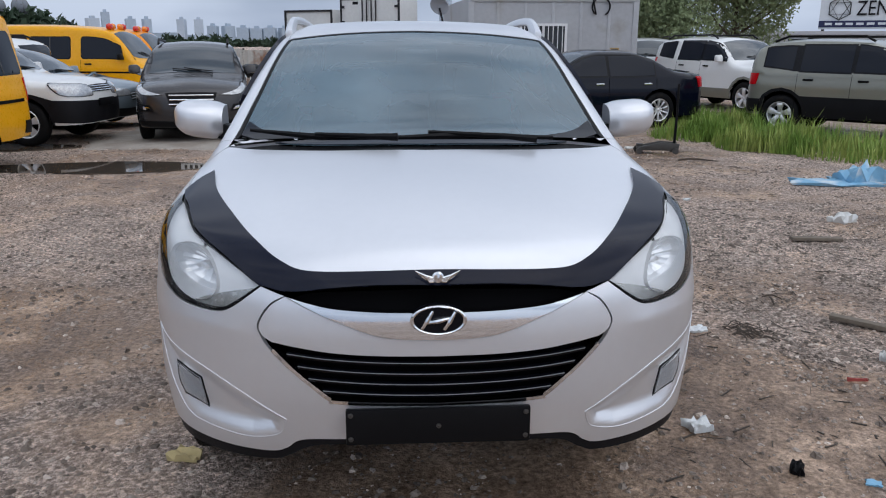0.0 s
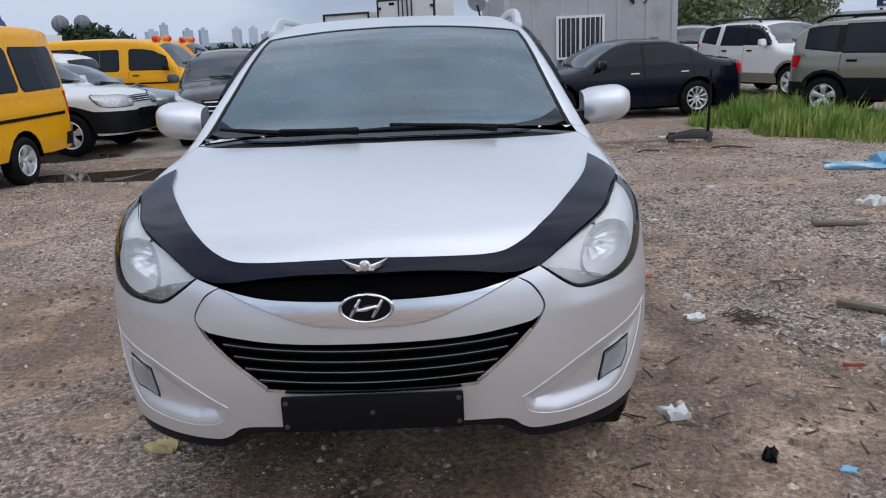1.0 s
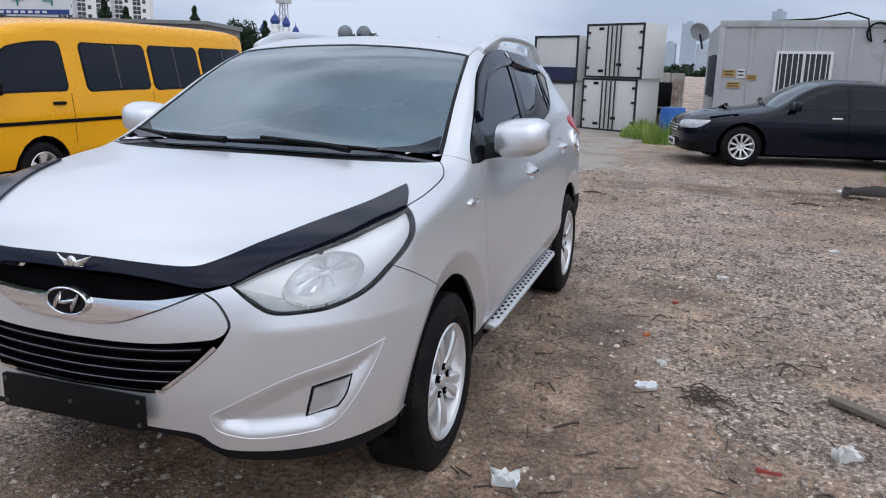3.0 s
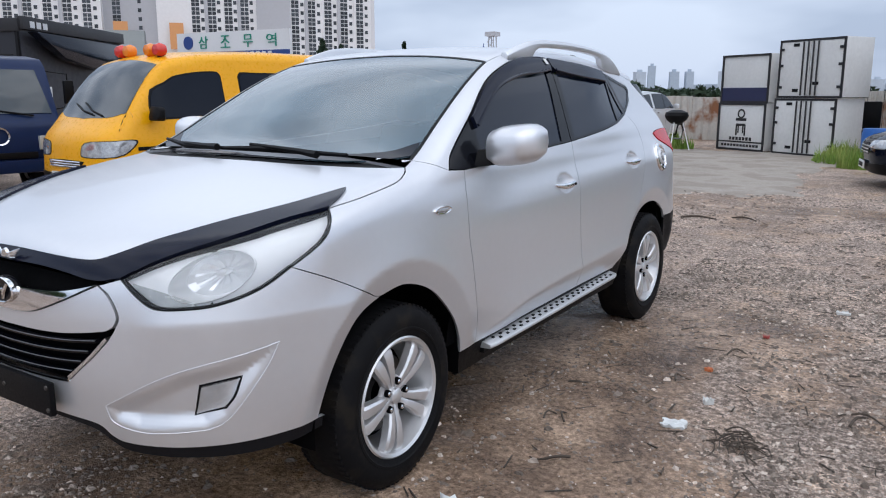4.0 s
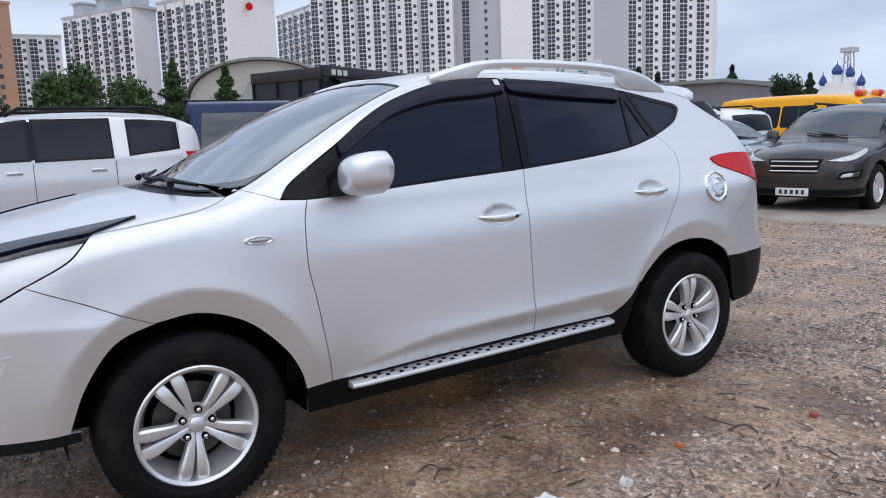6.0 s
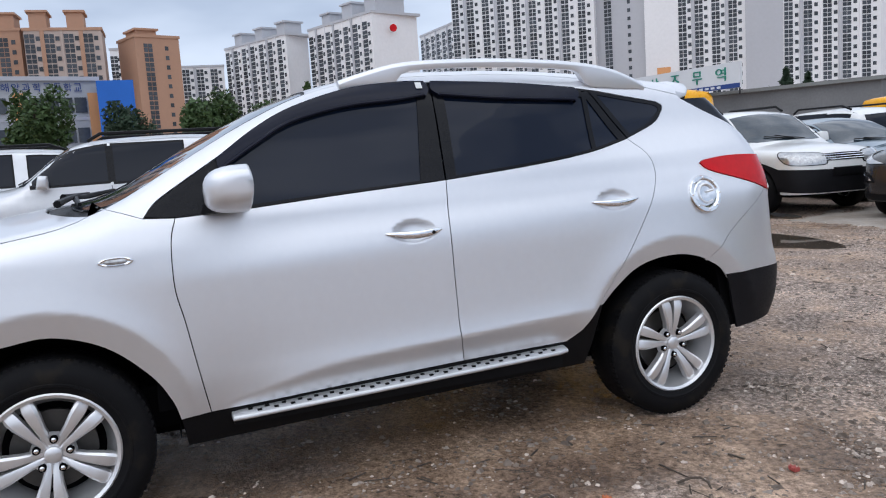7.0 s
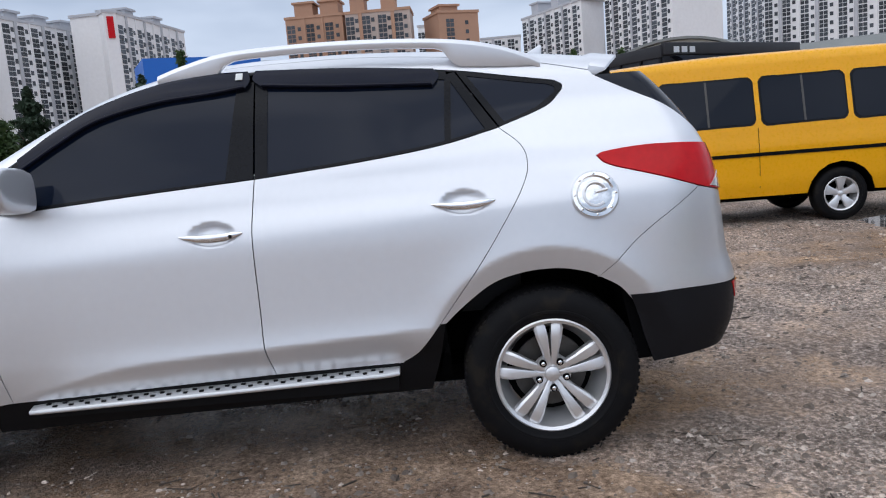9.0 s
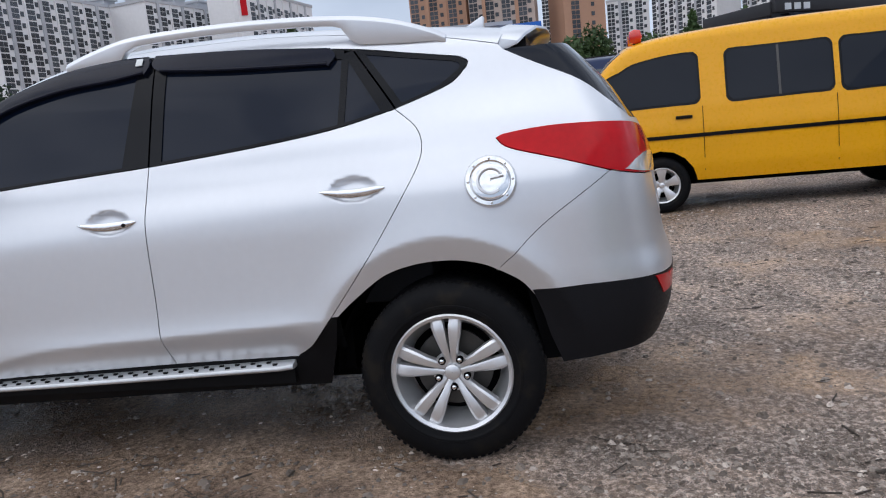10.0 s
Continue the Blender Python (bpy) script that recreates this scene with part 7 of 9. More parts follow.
for k, (az, d, h, rx, leaf, cone) in enumerate((
        (-79.0, 46, 5.2, 1.7, LEAF, False), (-76.3, 46, 5.6, 1.9, LEAF, True), (-72.8, 44, 5.2, 1.5, LEAF, True), (-94.2, 40, 5.2, 2.2, LEAF, False), (-83.2, 40, 5.0, 2.4, LEAF, False), (-88.6, 44, 5.0, 2.2, LEAF_DARK, False),
        (-103.4, 36, 5.4, 1.8, LEAF, True), (-101.4, 36, 4.2, 1.4, LEAF, False), (-106, 34, 4.4, 1.9, LEAF_DARK, False), (-107.6, 58, 7.4, 2.8, LEAF_DARK, True), (-114, 42, 5.4, 2.2, LEAF_DARK, True), (-117, 40, 4.2, 2.0, LEAF, False), (-121, 36, 4.6, 2.4, LEAF_DARK, False),
        (-126, 34, 4.6, 2.5, LEAF_DARK, False), (-130, 34, 4.8, 2.6, LEAF, False), (-43.5, 60, 5.4, 1.6, LEAF_DARK, True), (-42.2, 60, 5.0, 1.4, LEAF_DARK, True), (-37.4, 75, 6.2, 1.5, LEAF_DARK, True), (-34, 85, 6.0, 2.0, LEAF_DARK, False), (-36, 80, 5.0, 1.8, LEAF_DARK, False), (-32.6, 80, 5.4, 1.6, LEAF_DARK, True))):
    x, y = polar(az, d)
    h, rx = (h * 1.12, rx * 0.72) if -107 < az < -80 else (h, rx)
    tree(x, y, h, rx, leaf, "leafy green tree behind the parked vehicles" if not cone else "pointed evergreen tree behind the yard", 5200, 0.085, cone, seed=k + 3)
for k, (x, y, h, rx) in enumerate(((9.4, 24.5, 5.4, 2.2), (12.2, 25.5, 5.2, 2.2), (8.6, 27.0, 4.2, 1.6))):
    tree(x, y, h, rx, LEAF_GREY, "grey green willow with fine leaves behind the cars", 11000, 0.045, seed=k + 40)
# low wood on the far rise under the two domes
hill = tagged(new("far_wood"), "dark wooded rise far off", "woods", kind="stuff")
for k in range(26):
    az = -26.8 + 0.52 * k if k < 18 else -19.0 + 0.9 * (k - 18)
    x, y = polar(az, 190 + 12 * math.sin(k), 0, 0)
    hh = 6.5 * math.exp(-((az + 23.5) / 2.6) ** 2) + 2.3
    crown(hill, x, y, -1, hh, 5.0, LEAF_DARK, 420, 0.55, seed=k + 80)


# ---- buildings round the yard ----
WALL_WHITE = surface("painted_white_concrete", (0.78, 0.78, 0.79), 0.8, 0, 0.06, 0.05, 1.0)
WALL_GREY = surface("painted_grey_concrete", (0.46, 0.47, 0.50), 0.8, 0, 0.06, 0.05, 1.0)
WALL_BROWN = surface("brown_rendered_wall", (0.42, 0.25, 0.17), 0.85, 0, 0.08, 0.05, 1.0)
WALL_TAN = surface("tan_rendered_wall", (0.46, 0.38, 0.34), 0.85, 0, 0.08, 0.05, 1.0)
ORANGE_WALL = surface("orange_wall_paint", (0.68, 0.33, 0.14), 0.8, 0, 0.06, 0.1, 2.0)
PANE = surface("far_window_glass", (0.05, 0.058, 0.068), 0.15, 0, 0.3, 0.2, 3, random_tint=0.4)
BLUE_WALL = surface("bright_blue_cladding", (0.012, 0.13, 0.52), 0.5, 0, 0.06, 0.3, 5)
SCHOOL = surface("pale_grey_render", (0.40, 0.42, 0.44), 0.8, 0, 0.06, 0.2, 3)
RADOME = surface("weathered_radome", (0.20, 0.22, 0.25), 0.8, 0, 0.1, 0.5, 4)
# distance haze is painted into these two pale blue skyline colours
HAZE = surface("haze_painted_concrete", (0.45, 0.52, 0.60), 0.9, 0, 0.10, 0.02, 0.3)
HAZE_B = surface("haze_painted_glass", (0.38, 0.455, 0.54), 0.9, 0, 0.10, 0.02, 0.3)
SHED = surface("weathered_grey_shed", (0.17, 0.175, 0.18), 0.8, 0, 0.2, 0.6, 8)
ROOF_GREY = surface("grey_sheet_roof", (0.20, 0.21, 0.205), 0.7, 0, 0.15, 0.5, 8)
BEIGE = surface("beige_render", (0.42, 0.41, 0.37), 0.8, 0, 0.1, 0.5, 8)
BOX_WHITE = surface("white_box_panel", (0.66, 0.66, 0.65), 0.5, 0, 0.08, 1.5, 14, second=(0.50, 0.47, 0.43), spot=0.66)
NAVY = surface("navy_band_paint", (0.02, 0.025, 0.075), 0.5, 0, 0.1, 2, 20)
CONTAINER = surface("pale_grey_container_paint", (0.42, 0.43, 0.45), 0.6, 0, 0.10, 0.9, 10, second=(0.33, 0.32, 0.31), spot=0.62)
RUST = surface("rusty_sheet", (0.52, 0.50, 0.46), 0.75, 0, 0.15, 1.4, 12, second=(0.24, 0.105, 0.05), spot=0.60)
DARK_FRAME = surface("dark_steel_frame", (0.03, 0.03, 0.034), 0.5, 0.3, 0.2, 3, 30)
SIGN_WHITE = surface("white_sign_panel", (0.66, 0.68, 0.70), 0.5, 0, 0.04, 0.8, 8)
SIGN_GREEN = surface("green_sign_letters", (0.01, 0.24, 0.17), 0.5, 0, 0.05, 2, 8)
SIGN_BLUE = surface("blue_sign_print", (0.02, 0.055, 0.22), 0.5, 0, 0.05, 2, 8)
BLUE_PLASTIC = surface("blue_plastic", (0.02, 0.12, 0.42), 0.4, 0, 0.1, 3, 20)
STEEL_BLACK = surface("matt_black_curtain", (0.020, 0.022, 0.030), 0.5, 0, 0.2, 0.8, 9)

NOTICE = surface("faded_yellow_notice", (0.46, 0.30, 0.11), 0.6, 0, 0.1, 3, 20)


def window_mesh(name, w, h, cols, rows, frame=0.12):
    b = Build()
    cw, ch = w / cols, h / rows
    for i in range(cols):
        for j in range(rows):
            b.box((-w / 2 + cw * (i + 0.5), -0.04, -h / 2 + ch * (j + 0.5)), (cw - frame, 0.16, ch - frame))
    me = bpy.data.meshes.new(name)
    me.from_pydata(b.v, [], b.f)
    me.materials.append(PANE)
    return me


WIN_WIDE, WIN_SMALL = window_mesh("window_wide", 2.7, 2.62, 2, 2, 0.18), window_mesh("window_small", 1.15, 1.3, 1, 1, 0.1)
WIN_SCHOOL = window_mesh("window_school", 5.2, 1.7, 4, 1, 0.2)


def wall_frame(a, b):
    """The pose of a wall from a to b: x along it, y into the building."""
    d = Vector((b[0] - a[0], b[1] - a[1], 0)).normalized()
    return Matrix(((d.x, -d.y, 0, a[0]), (d.y, d.x, 0, a[1]), (0, 0, 1, 0), (0, 0, 0, 1)))


def tower(label, a, b, depth, height, wall, floor=2.8, z_from=9.0, cell=5.6, heads=(), gable=None, caps=WALL_GREY, skew=0.0):
    """A slab block of flats: facade from a to b (left to right), windows in columns, roof blocks and stair heads."""
    t = thing("apartment_block", label, "building", wall_frame(a, b), "apartment blocks")
    n = math.dist(a, b)
    body = Build().add([(0, 0, 0), (n, 0, 0), (n + skew, depth, 0), (skew, depth, 0), (0, 0, height), (n, 0, height), (n + skew, depth, height), (skew, depth, height)],
                       [(0, 3, 2, 1), (4, 5, 6, 7), (0, 1, 5, 4), (1, 2, 6, 5), (2, 3, 7, 6), (3, 0, 4, 7)]).done("wall", wall, t, smooth=False)
    cols = max(1, round(n / cell))
    for c in range(cols):
        x = n * (c + 0.5) / cols
        if c:
            Build().box((n * c / cols - 0.35, -0.1, height / 2), (1.1 if c % 2 else 0.5, 0.4, height)).done("facade_rib", caps if c % 2 else wall, t, smooth=False)
        z = z_from
        while z < height - 1.6:
            for me, dx in ((WIN_WIDE, -0.22 * n / cols), (WIN_SMALL, 0.20 * n / cols)):
                w = new("window", me)
                w.parent, w.location = t, (x + dx, 0, z)
            z += floor
    Build().box((n / 2, depth / 2, height + 0.4), (n + 0.6, depth + 0.6, 0.8)).done("parapet", caps, t, smooth=False)
    for p, w, h in heads:
        Build().box((n * p, depth * 0.5, height + h / 2), (w, depth * 0.6, h)).done("stair_head", caps, t, smooth=False)
        Build().box((n * p, depth * 0.5, height + h + 0.3), (w + 1.2, depth * 0.6 + 1.2, 0.6)).done("stair_head_roof", caps, t, smooth=False)
    if gable:
        for x, z, w, h, mt in gable:
            Build().box((x, -0.2, z), (w, 0.3, h)).done("wall_mark", mt, t, smooth=False)
    return t


def rise(d, el):
    return 1.35 + d * math.tan(radians(el))


EYE_X, EYE_Y = 3.7, 0.6


def far(az, d):
    return polar(az, d, EYE_X, EYE_Y)


FLATS = "white slab block of flats with dark balcony windows"
GABLE = "plain white gable wall of a block of flats"


def block(a1, d1, a2, d2, a3, d3, h, label=FLATS, wall=WALL_WHITE, heads=(), **k):
    """A block whose facade runs from bearing a1 to a2 and whose end wall runs on to a3."""
    a, b, c = far(a1, d1), far(a2, d2), far(a3, d3)
    m = wall_frame(a, b).inverted()
    q = m @ Vector((*c, 0))
    return tower(label, a, b, max(8.0, q.y), h, wall, heads=heads, skew=q.x - math.dist(a, b), **k)


block(-83.0, 320, -78.8, 285, -77.3, 295, 45, heads=((0.15, 5, 5), (0.5, 5, 5), (0.85, 5, 5)))
block(-77.2, 287, -72.7, 255, -69.5, 268, 46, heads=((0.15, 5, 5), (0.5, 6, 6), (0.85, 6, 6)), gable=None)
block(-69.3, 330, -66.9, 300, -66.5, 330, 48)
block(-67.0, 300, -57.0, 285, -56.6, 300, 78)
tower("pale grey stair core with orange lower panels", far(-57.0, 290), far(-53.6, 285), 12, 78, WALL_GREY, cell=18)
tower(GABLE, far(-53.6, 283), far(-51.4, 283), 12, 78, WALL_WHITE, cell=40, z_from=90)
block(-51.4, 283, -47.1, 280, -46.9, 300, 78)
tower(GABLE, far(-47.1, 279), far(-44.8, 279), 12, 78, WALL_GREY, cell=40, z_from=90)
block(-44.8, 280, -39.2, 290, -38.9, 310, 46)
for az in (-55.9, -52.4):
    a, b = far(az - 0.45, 281), far(az + 0.45, 281)
    tagged(Build().span((0, -0.5, 16), (math.dist(a, b), 0.3, rise(281, 4.7))).moved(wall_frame(a, b)).done("orange_panel", ORANGE_WALL, smooth=False), "orange painted panel on a stair core", "wall panel", kind="structure")
for k, (az, el) in enumerate(((-74.5, 8.9), (-71.2, 8.7))):
    a, b = far(az - 0.12, 250), far(az + 0.12, 250)
    if k:
        tagged(Build().lathe([(0.001, -0.3), (1.2, -0.3), (1.2, 0.2)], 20, "y", (0.5, 0, rise(262, el))).moved(wall_frame(far(-71.3, 258), far(-70.9, 259))).done("wall_emblem", RED_LENS), "round red emblem on a gable wall", "sign", kind="structure")
BROWN = "brown and tan block of flats with gabled roof heads"
tower(BROWN, far(-99.6, 262), far(-95.6, 258), 14, 43, WALL_BROWN, heads=((0.3, 6, 5), (0.75, 6, 5)), caps=WALL_BROWN, cell=6.5)
tower(BROWN, far(-95.4, 252), far(-90.8, 250), 14, 42, WALL_TAN, heads=((0.18, 4.5, 5.5), (0.66, 4.5, 5.5)), caps=WALL_BROWN, cell=5.0)
tower(BROWN, far(-88.8, 250), far(-86.0, 255), 14, 40, WALL_BROWN, heads=((0.35, 6, 2.5),), caps=WALL_BROWN, cell=9.0)
tower(FLATS, far(-90.4, 320), far(-88.9, 318), 14, 46, WALL_WHITE, cell=5)
tower(FLATS, far(-86.0, 320), far(-83.2, 320), 14, 39, WALL_WHITE, cell=5)
tower(FLATS, far(-126.4, 215), far(-117.6, 262), 14, 42, WALL_WHITE, heads=((0.2, 5, 3), (0.5, 5, 3), (0.8, 5, 3)))
tower(FLATS, far(-117.4, 240), far(-112.3, 270), 14, 42, WALL_WHITE, heads=((0.2, 5, 3), (0.5, 5, 3), (0.8, 5, 3)))
tower(FLATS, far(-110.6, 245), far(-106.5, 285), 14, 44, WALL_WHITE, heads=((0.3, 5, 3), (0.7, 5, 3)))
tower(GABLE, far(-111.4, 243), far(-110.6, 244), 12, 44, WALL_WHITE, cell=40, z_from=90, gable=((1.7, 40, 1.8, 6.0, RED_LENS),))
tower(GABLE, far(-128.0, 213), far(-126.4, 213), 12, 42, WALL_WHITE, cell=40, z_from=90, gable=((3.0, 38, 1.6, 5.5, RED_LENS),))


def lettering(text, size, width, mat, parent, m, depth=0.05, name="lettering"):
    """Words in the built-in font, set upright in the plane of m, size high and width wide from m's origin."""
    c = bpy.data.curves.new("letters", "FONT")
    c.body, c.size, c.extrude, c.resolution_u = text, 1.0, depth / 2, 3
    carrier = bpy.data.objects.new("letters", c)
    me = bpy.data.meshes.new_from_object(carrier)
    bpy.data.objects.remove(carrier)
    p = np.array([v.co[:] for v in me.vertices])
    lo, hi = p.min(0), p.max(0)
    fit = Matrix.Diagonal((width / (hi[0] - lo[0]), size / (hi[1] - lo[1]), 1, 1)) @ Matrix.Translation((-lo[0], -lo[1], 0))
    me.transform(m @ Matrix.Rotation(math.pi / 2, 4, "X") @ fit)
    me.name = name
    return link(name, me, mat, parent)


def school():
    a, b = far(-101.0, 86), far(-91.6, 88)
    n = math.dist(a, b)
    t = thing("school", "pale grey three storey school with orange stripes and blue ends", "building", wall_frame(a, b))
    Build().span((0, 0, 0), (n, 12, 10.6)).done("wall", SCHOOL, t, smooth=False)
    Build().span((-0.3, -0.3, 10.6), (n + 0.3, 12.3, 11.0)).done("parapet", WALL_GREY, t, smooth=False)
    for z in (2.2, 5.2, 8.2):
        Build().span((0, -0.06, z - 1.5), (n, 0.0, z - 1.2)).done("floor_band", BLUE_WALL if z < 3 else WALL_GREY, t, smooth=False)
        for k in range(2):
            w = new("window", WIN_SCHOOL)
            w.parent, w.location = t, (n * (k + 0.5) / 2, 0, z)
    for p in (0.02, 0.5, 0.97):
        Build().span((n * p - 0.5, -0.12, 3.4), (n * p + 0.5, 0, 9.4)).done("orange_stripe", ORANGE_WALL, t, smooth=False)
    Build().lathe([(0.30, -0.1), (0.45, -0.1), (0.45, 0.0)], 20, "y", (n * 0.22, -0.05, 9.95)).done("school_emblem", SIGN_BLUE, t, smooth=False)
    for k, char in enumerate("인천해양과학고등학교"):
        lettering(char, 0.80, 0.72, SIGN_BLUE, t, pose(n * 0.27 + 0.93 * k, -0.12, 9.55))
    for p, q in ((far(-91.6, 84), far(-89.3, 84)), (far(-108.5, 74), far(-100.7, 76))):
        Build().span((0, 0, 0), (math.dist(p, q), 8, 10.2 if p[1] > -5 else 10.4)).moved(t.matrix_world.inverted() @ wall_frame(p, q)).done("blue_end_wall", BLUE_WALL, t, smooth=False)


school()


def hall():
    a, b = far(-76.3, 70), far(-66.7, 66)
    n = math.dist(a, b)
    t = thing("hall", "beige hall with a grey barrel roof", "building", wall_frame(a, b))
    arc = [(n / 2 - n / 2 * math.cos(s), 4.6 + 3.0 * math.sin(s)) for s in np.linspace(0, math.pi, 17)]
    Build().prism([(0, 0), (n, 0)] + arc[::-1], 0, 14, "y").done("wall", BEIGE, t, angle=30)
    ring = [(x * 1.03 - 0.015 * n, z + 0.25) for x, z in arc]
    Build().loft([[(x, -0.5, z) for x, z in ring] + [(x, -0.5, z - 0.2) for x, z in ring[::-1]], [(x, 14.4, z) for x, z in ring] + [(x, 14.4, z - 0.2) for x, z in ring[::-1]]]).done("roof", ROOF_GREY, t, angle=30)
    for k in range(7):
        Build().span((1.0 + k * (n - 2) / 7, -0.05, 2.0), (1.0 + k * (n - 2) / 7 + 0.9, 0.05, 3.2)).done("window", PANE, t, smooth=False)
    p, q = far(-72.6, 66), far(-57.0, 62)
    m = math.dist(p, q)
    u = thing("long_shed", "long pale shed with a dull green roof", "building", wall_frame(p, q))
    Build().span((0, 0, 0), (m, 8, 4.3)).done("wall", BEIGE, u, smooth=False)
    Build().prism([(-0.5, 4.2), (8.6, 4.2), (4.2, 6.1), (2.4, 6.1)], -0.4, m + 0.4, "x").done("roof", ROOF_GREY, u, smooth=False)
    for k in range(12):
        Build().span((m * (k + 0.25) / 12, -0.05, 2.4), (m * (k + 0.75) / 12, 0.05, 3.6)).done("window", PANE, u, smooth=False)


hall()


def sign_building():
    a, b = far(-56.0, 56), far(-39.2, 48.3)
    n = math.dist(a, b)
    t = thing("shed", "low dark grey shed along the yard", "building", wall_frame(a, b))
    Build().span((0, 0, 0), (n, 10, 3.6)).done("wall", SHED, t, smooth=False)
    Build().prism([(-0.3, 3.6), (10, 3.6), (10, 3.9), (-0.3, 3.8)], -0.2, n + 0.2, "x").done("roof", ROOF_GREY, t, smooth=False)
    a, b = far(-54.8, 56), far(-47.6, 49)
    w = math.dist(a, b)
    s = thing("roof_sign", "white roof sign with green lettering and blue foot band", "sign", wall_frame(a, b))
    Build().span((0, 0, 3.85), (w, 0.2, 5.35)).done("panel", SIGN_WHITE, s, smooth=False)
    Build().span((0, -0.03, 3.85), (w, 0.0, 4.12)).done("foot_band", SIGN_BLUE, s, smooth=False)
    Build().lathe([(0.001, -0.06), (0.42, -0.06), (0.42, 0.0)], 24, "y", (0.11 * w, 0, 4.72)).done("emblem", SIGN_BLUE, s, smooth=False)
    for k, char in enumerate("삼조무역"):
        lettering(char, 0.78, 0.80, SIGN_GREEN, s, pose(w * (0.21 + 0.2 * k), -0.03, 4.33))
    for k in range(9):
        Build().span((w * (0.42 + 0.05 * k), -0.05, 3.92), (w * (0.45 + 0.05 * k), -0.03, 4.05)).done("print_mark", SIGN_WHITE, s, smooth=False)
    for x in (0.3, w / 2, w - 0.3):
        Build().tube([(x, 0.3, 3.5), (x, 0.3, 5.3)], 0.05, 6).done("post", DARK_FRAME, s)


sign_building()


def castle():
    x, y = polar(-30.9, 150, 3.4, -1.1)
    t = thing("castle", "white fairground castle with blue onion domes", "building", pose(x, y, 0) @ Matrix.Diagonal((0.62, 0.62, 0.86, 1)))
    Build().span((-6, -4, 0), (6, 4, 5.6)).span((-3, -3, 5.6), (4, 3, 8.2)).done("wall", WALL_WHITE, t, smooth=False)
    for px, h, r in ((-5.5, 7.5, 0.9), (-1.5, 9.4, 1.2), (2.2, 8.8, 1.0), (5.3, 7.0, 0.9)):
        Build().lathe([(r, 0), (r, h), (r * 1.2, h), (r * 1.2, h + 0.3), (0.01, h + 0.3)], 14, "z", (px, 0, 0)).done("turret", WALL_WHITE, t)
        Build().lathe([(r * 0.8, h + 0.3), (r * 1.25, h + 1.0), (r * 0.8, h + 1.8), (0.15, h + 2.4), (0.02, h + 3.2)], 14, "z", (px, 0, 0)).done("dome", SIGN_BLUE, t)
    for k in range(8):
        Build().span((-5.2 + 1.35 * k, -4.1, 2.5), (-4.5 + 1.35 * k, -4.0, 4.0)).done("window", PANE, t, smooth=False)
    m = thing("lattice_mast", "tall steel lattice mast", "mast", pose(x - 2.5, y + 6, 0))
    for sx, sy in ((-1, -1), (-1, 1), (1, -1), (1, 1)):
        Build().tube([(sx * 0.9, sy * 0.9, 0), (sx * 0.5, sy * 0.5, 12.5)], 0.12, 5).done("leg", WALL_GREY, m)
    for k in range(9):
        z = 1 + 1.3 * k
        Build().tube([(-0.9 + 0.03 * k, -0.8, z), (0.9 - 0.03 * k, -0.8, z + 1.2)], 0.07, 4).tube([(0.9 - 0.03 * k, -0.8, z), (-0.9 + 0.03 * k, -0.8, z + 1.2)], 0.07, 4).done("brace", WALL_GREY, m)
    Build().span((-1.1, -1.1, 12.4), (1.1, 1.1, 13.2)).done("platform", WALL_GREY, m, smooth=False)
    for az in (-26.2, -24.9):
        x, y = polar(az, 190, 3.4, -1.1)
        d = thing("radome", "dark spherical dome on a stalk above the wood", "dome", pose(x, y, 0))
        Build().lathe([(0.01, 6.8)] + [(1.75 * math.sin(s), 8.6 - 1.75 * math.cos(s)) for s in np.linspace(0.15, math.pi - 0.05, 14)], 20, "z").done("dome", RADOME, d)
        Build().lathe([(0.7, 0), (0.6, 7)], 8, "z").done("stalk", SHED, d)
        for k in range(8):
            s = 2 * math.pi * k / 8
            Build().tube([(1.79 * math.sin(p) * math.cos(s), 1.79 * math.sin(p) * math.sin(s), 8.6 + 1.79 * math.cos(p)) for p in np.linspace(0.1, 3.0, 9)], 0.06, 4).done("rib", SHED, d)
    for az, d, h in ((-28.2, 160, 5.6), (-33.6, 170, 5.0), (-35.3, 190, 7.0), (-27.4, 150, 4.2)):
        x, y = polar(az, d, 3.4, -1.1)
        b = thing("low_building", "pale low building behind the trees", "building", pose(x, y, 0))
        Build().span((-4, -3, 0), (4, 3, h)).done("wall", WALL_WHITE, b, smooth=False)
        for k in range(5):
            for z in np.arange(1.6, h - 0.8, 1.7):
                Build().span((-3.5 + 1.5 * k, -3.08, z), (-2.7 + 1.5 * k, -3.0, z + 0.9)).done("window", PANE, b, smooth=False)


castle()

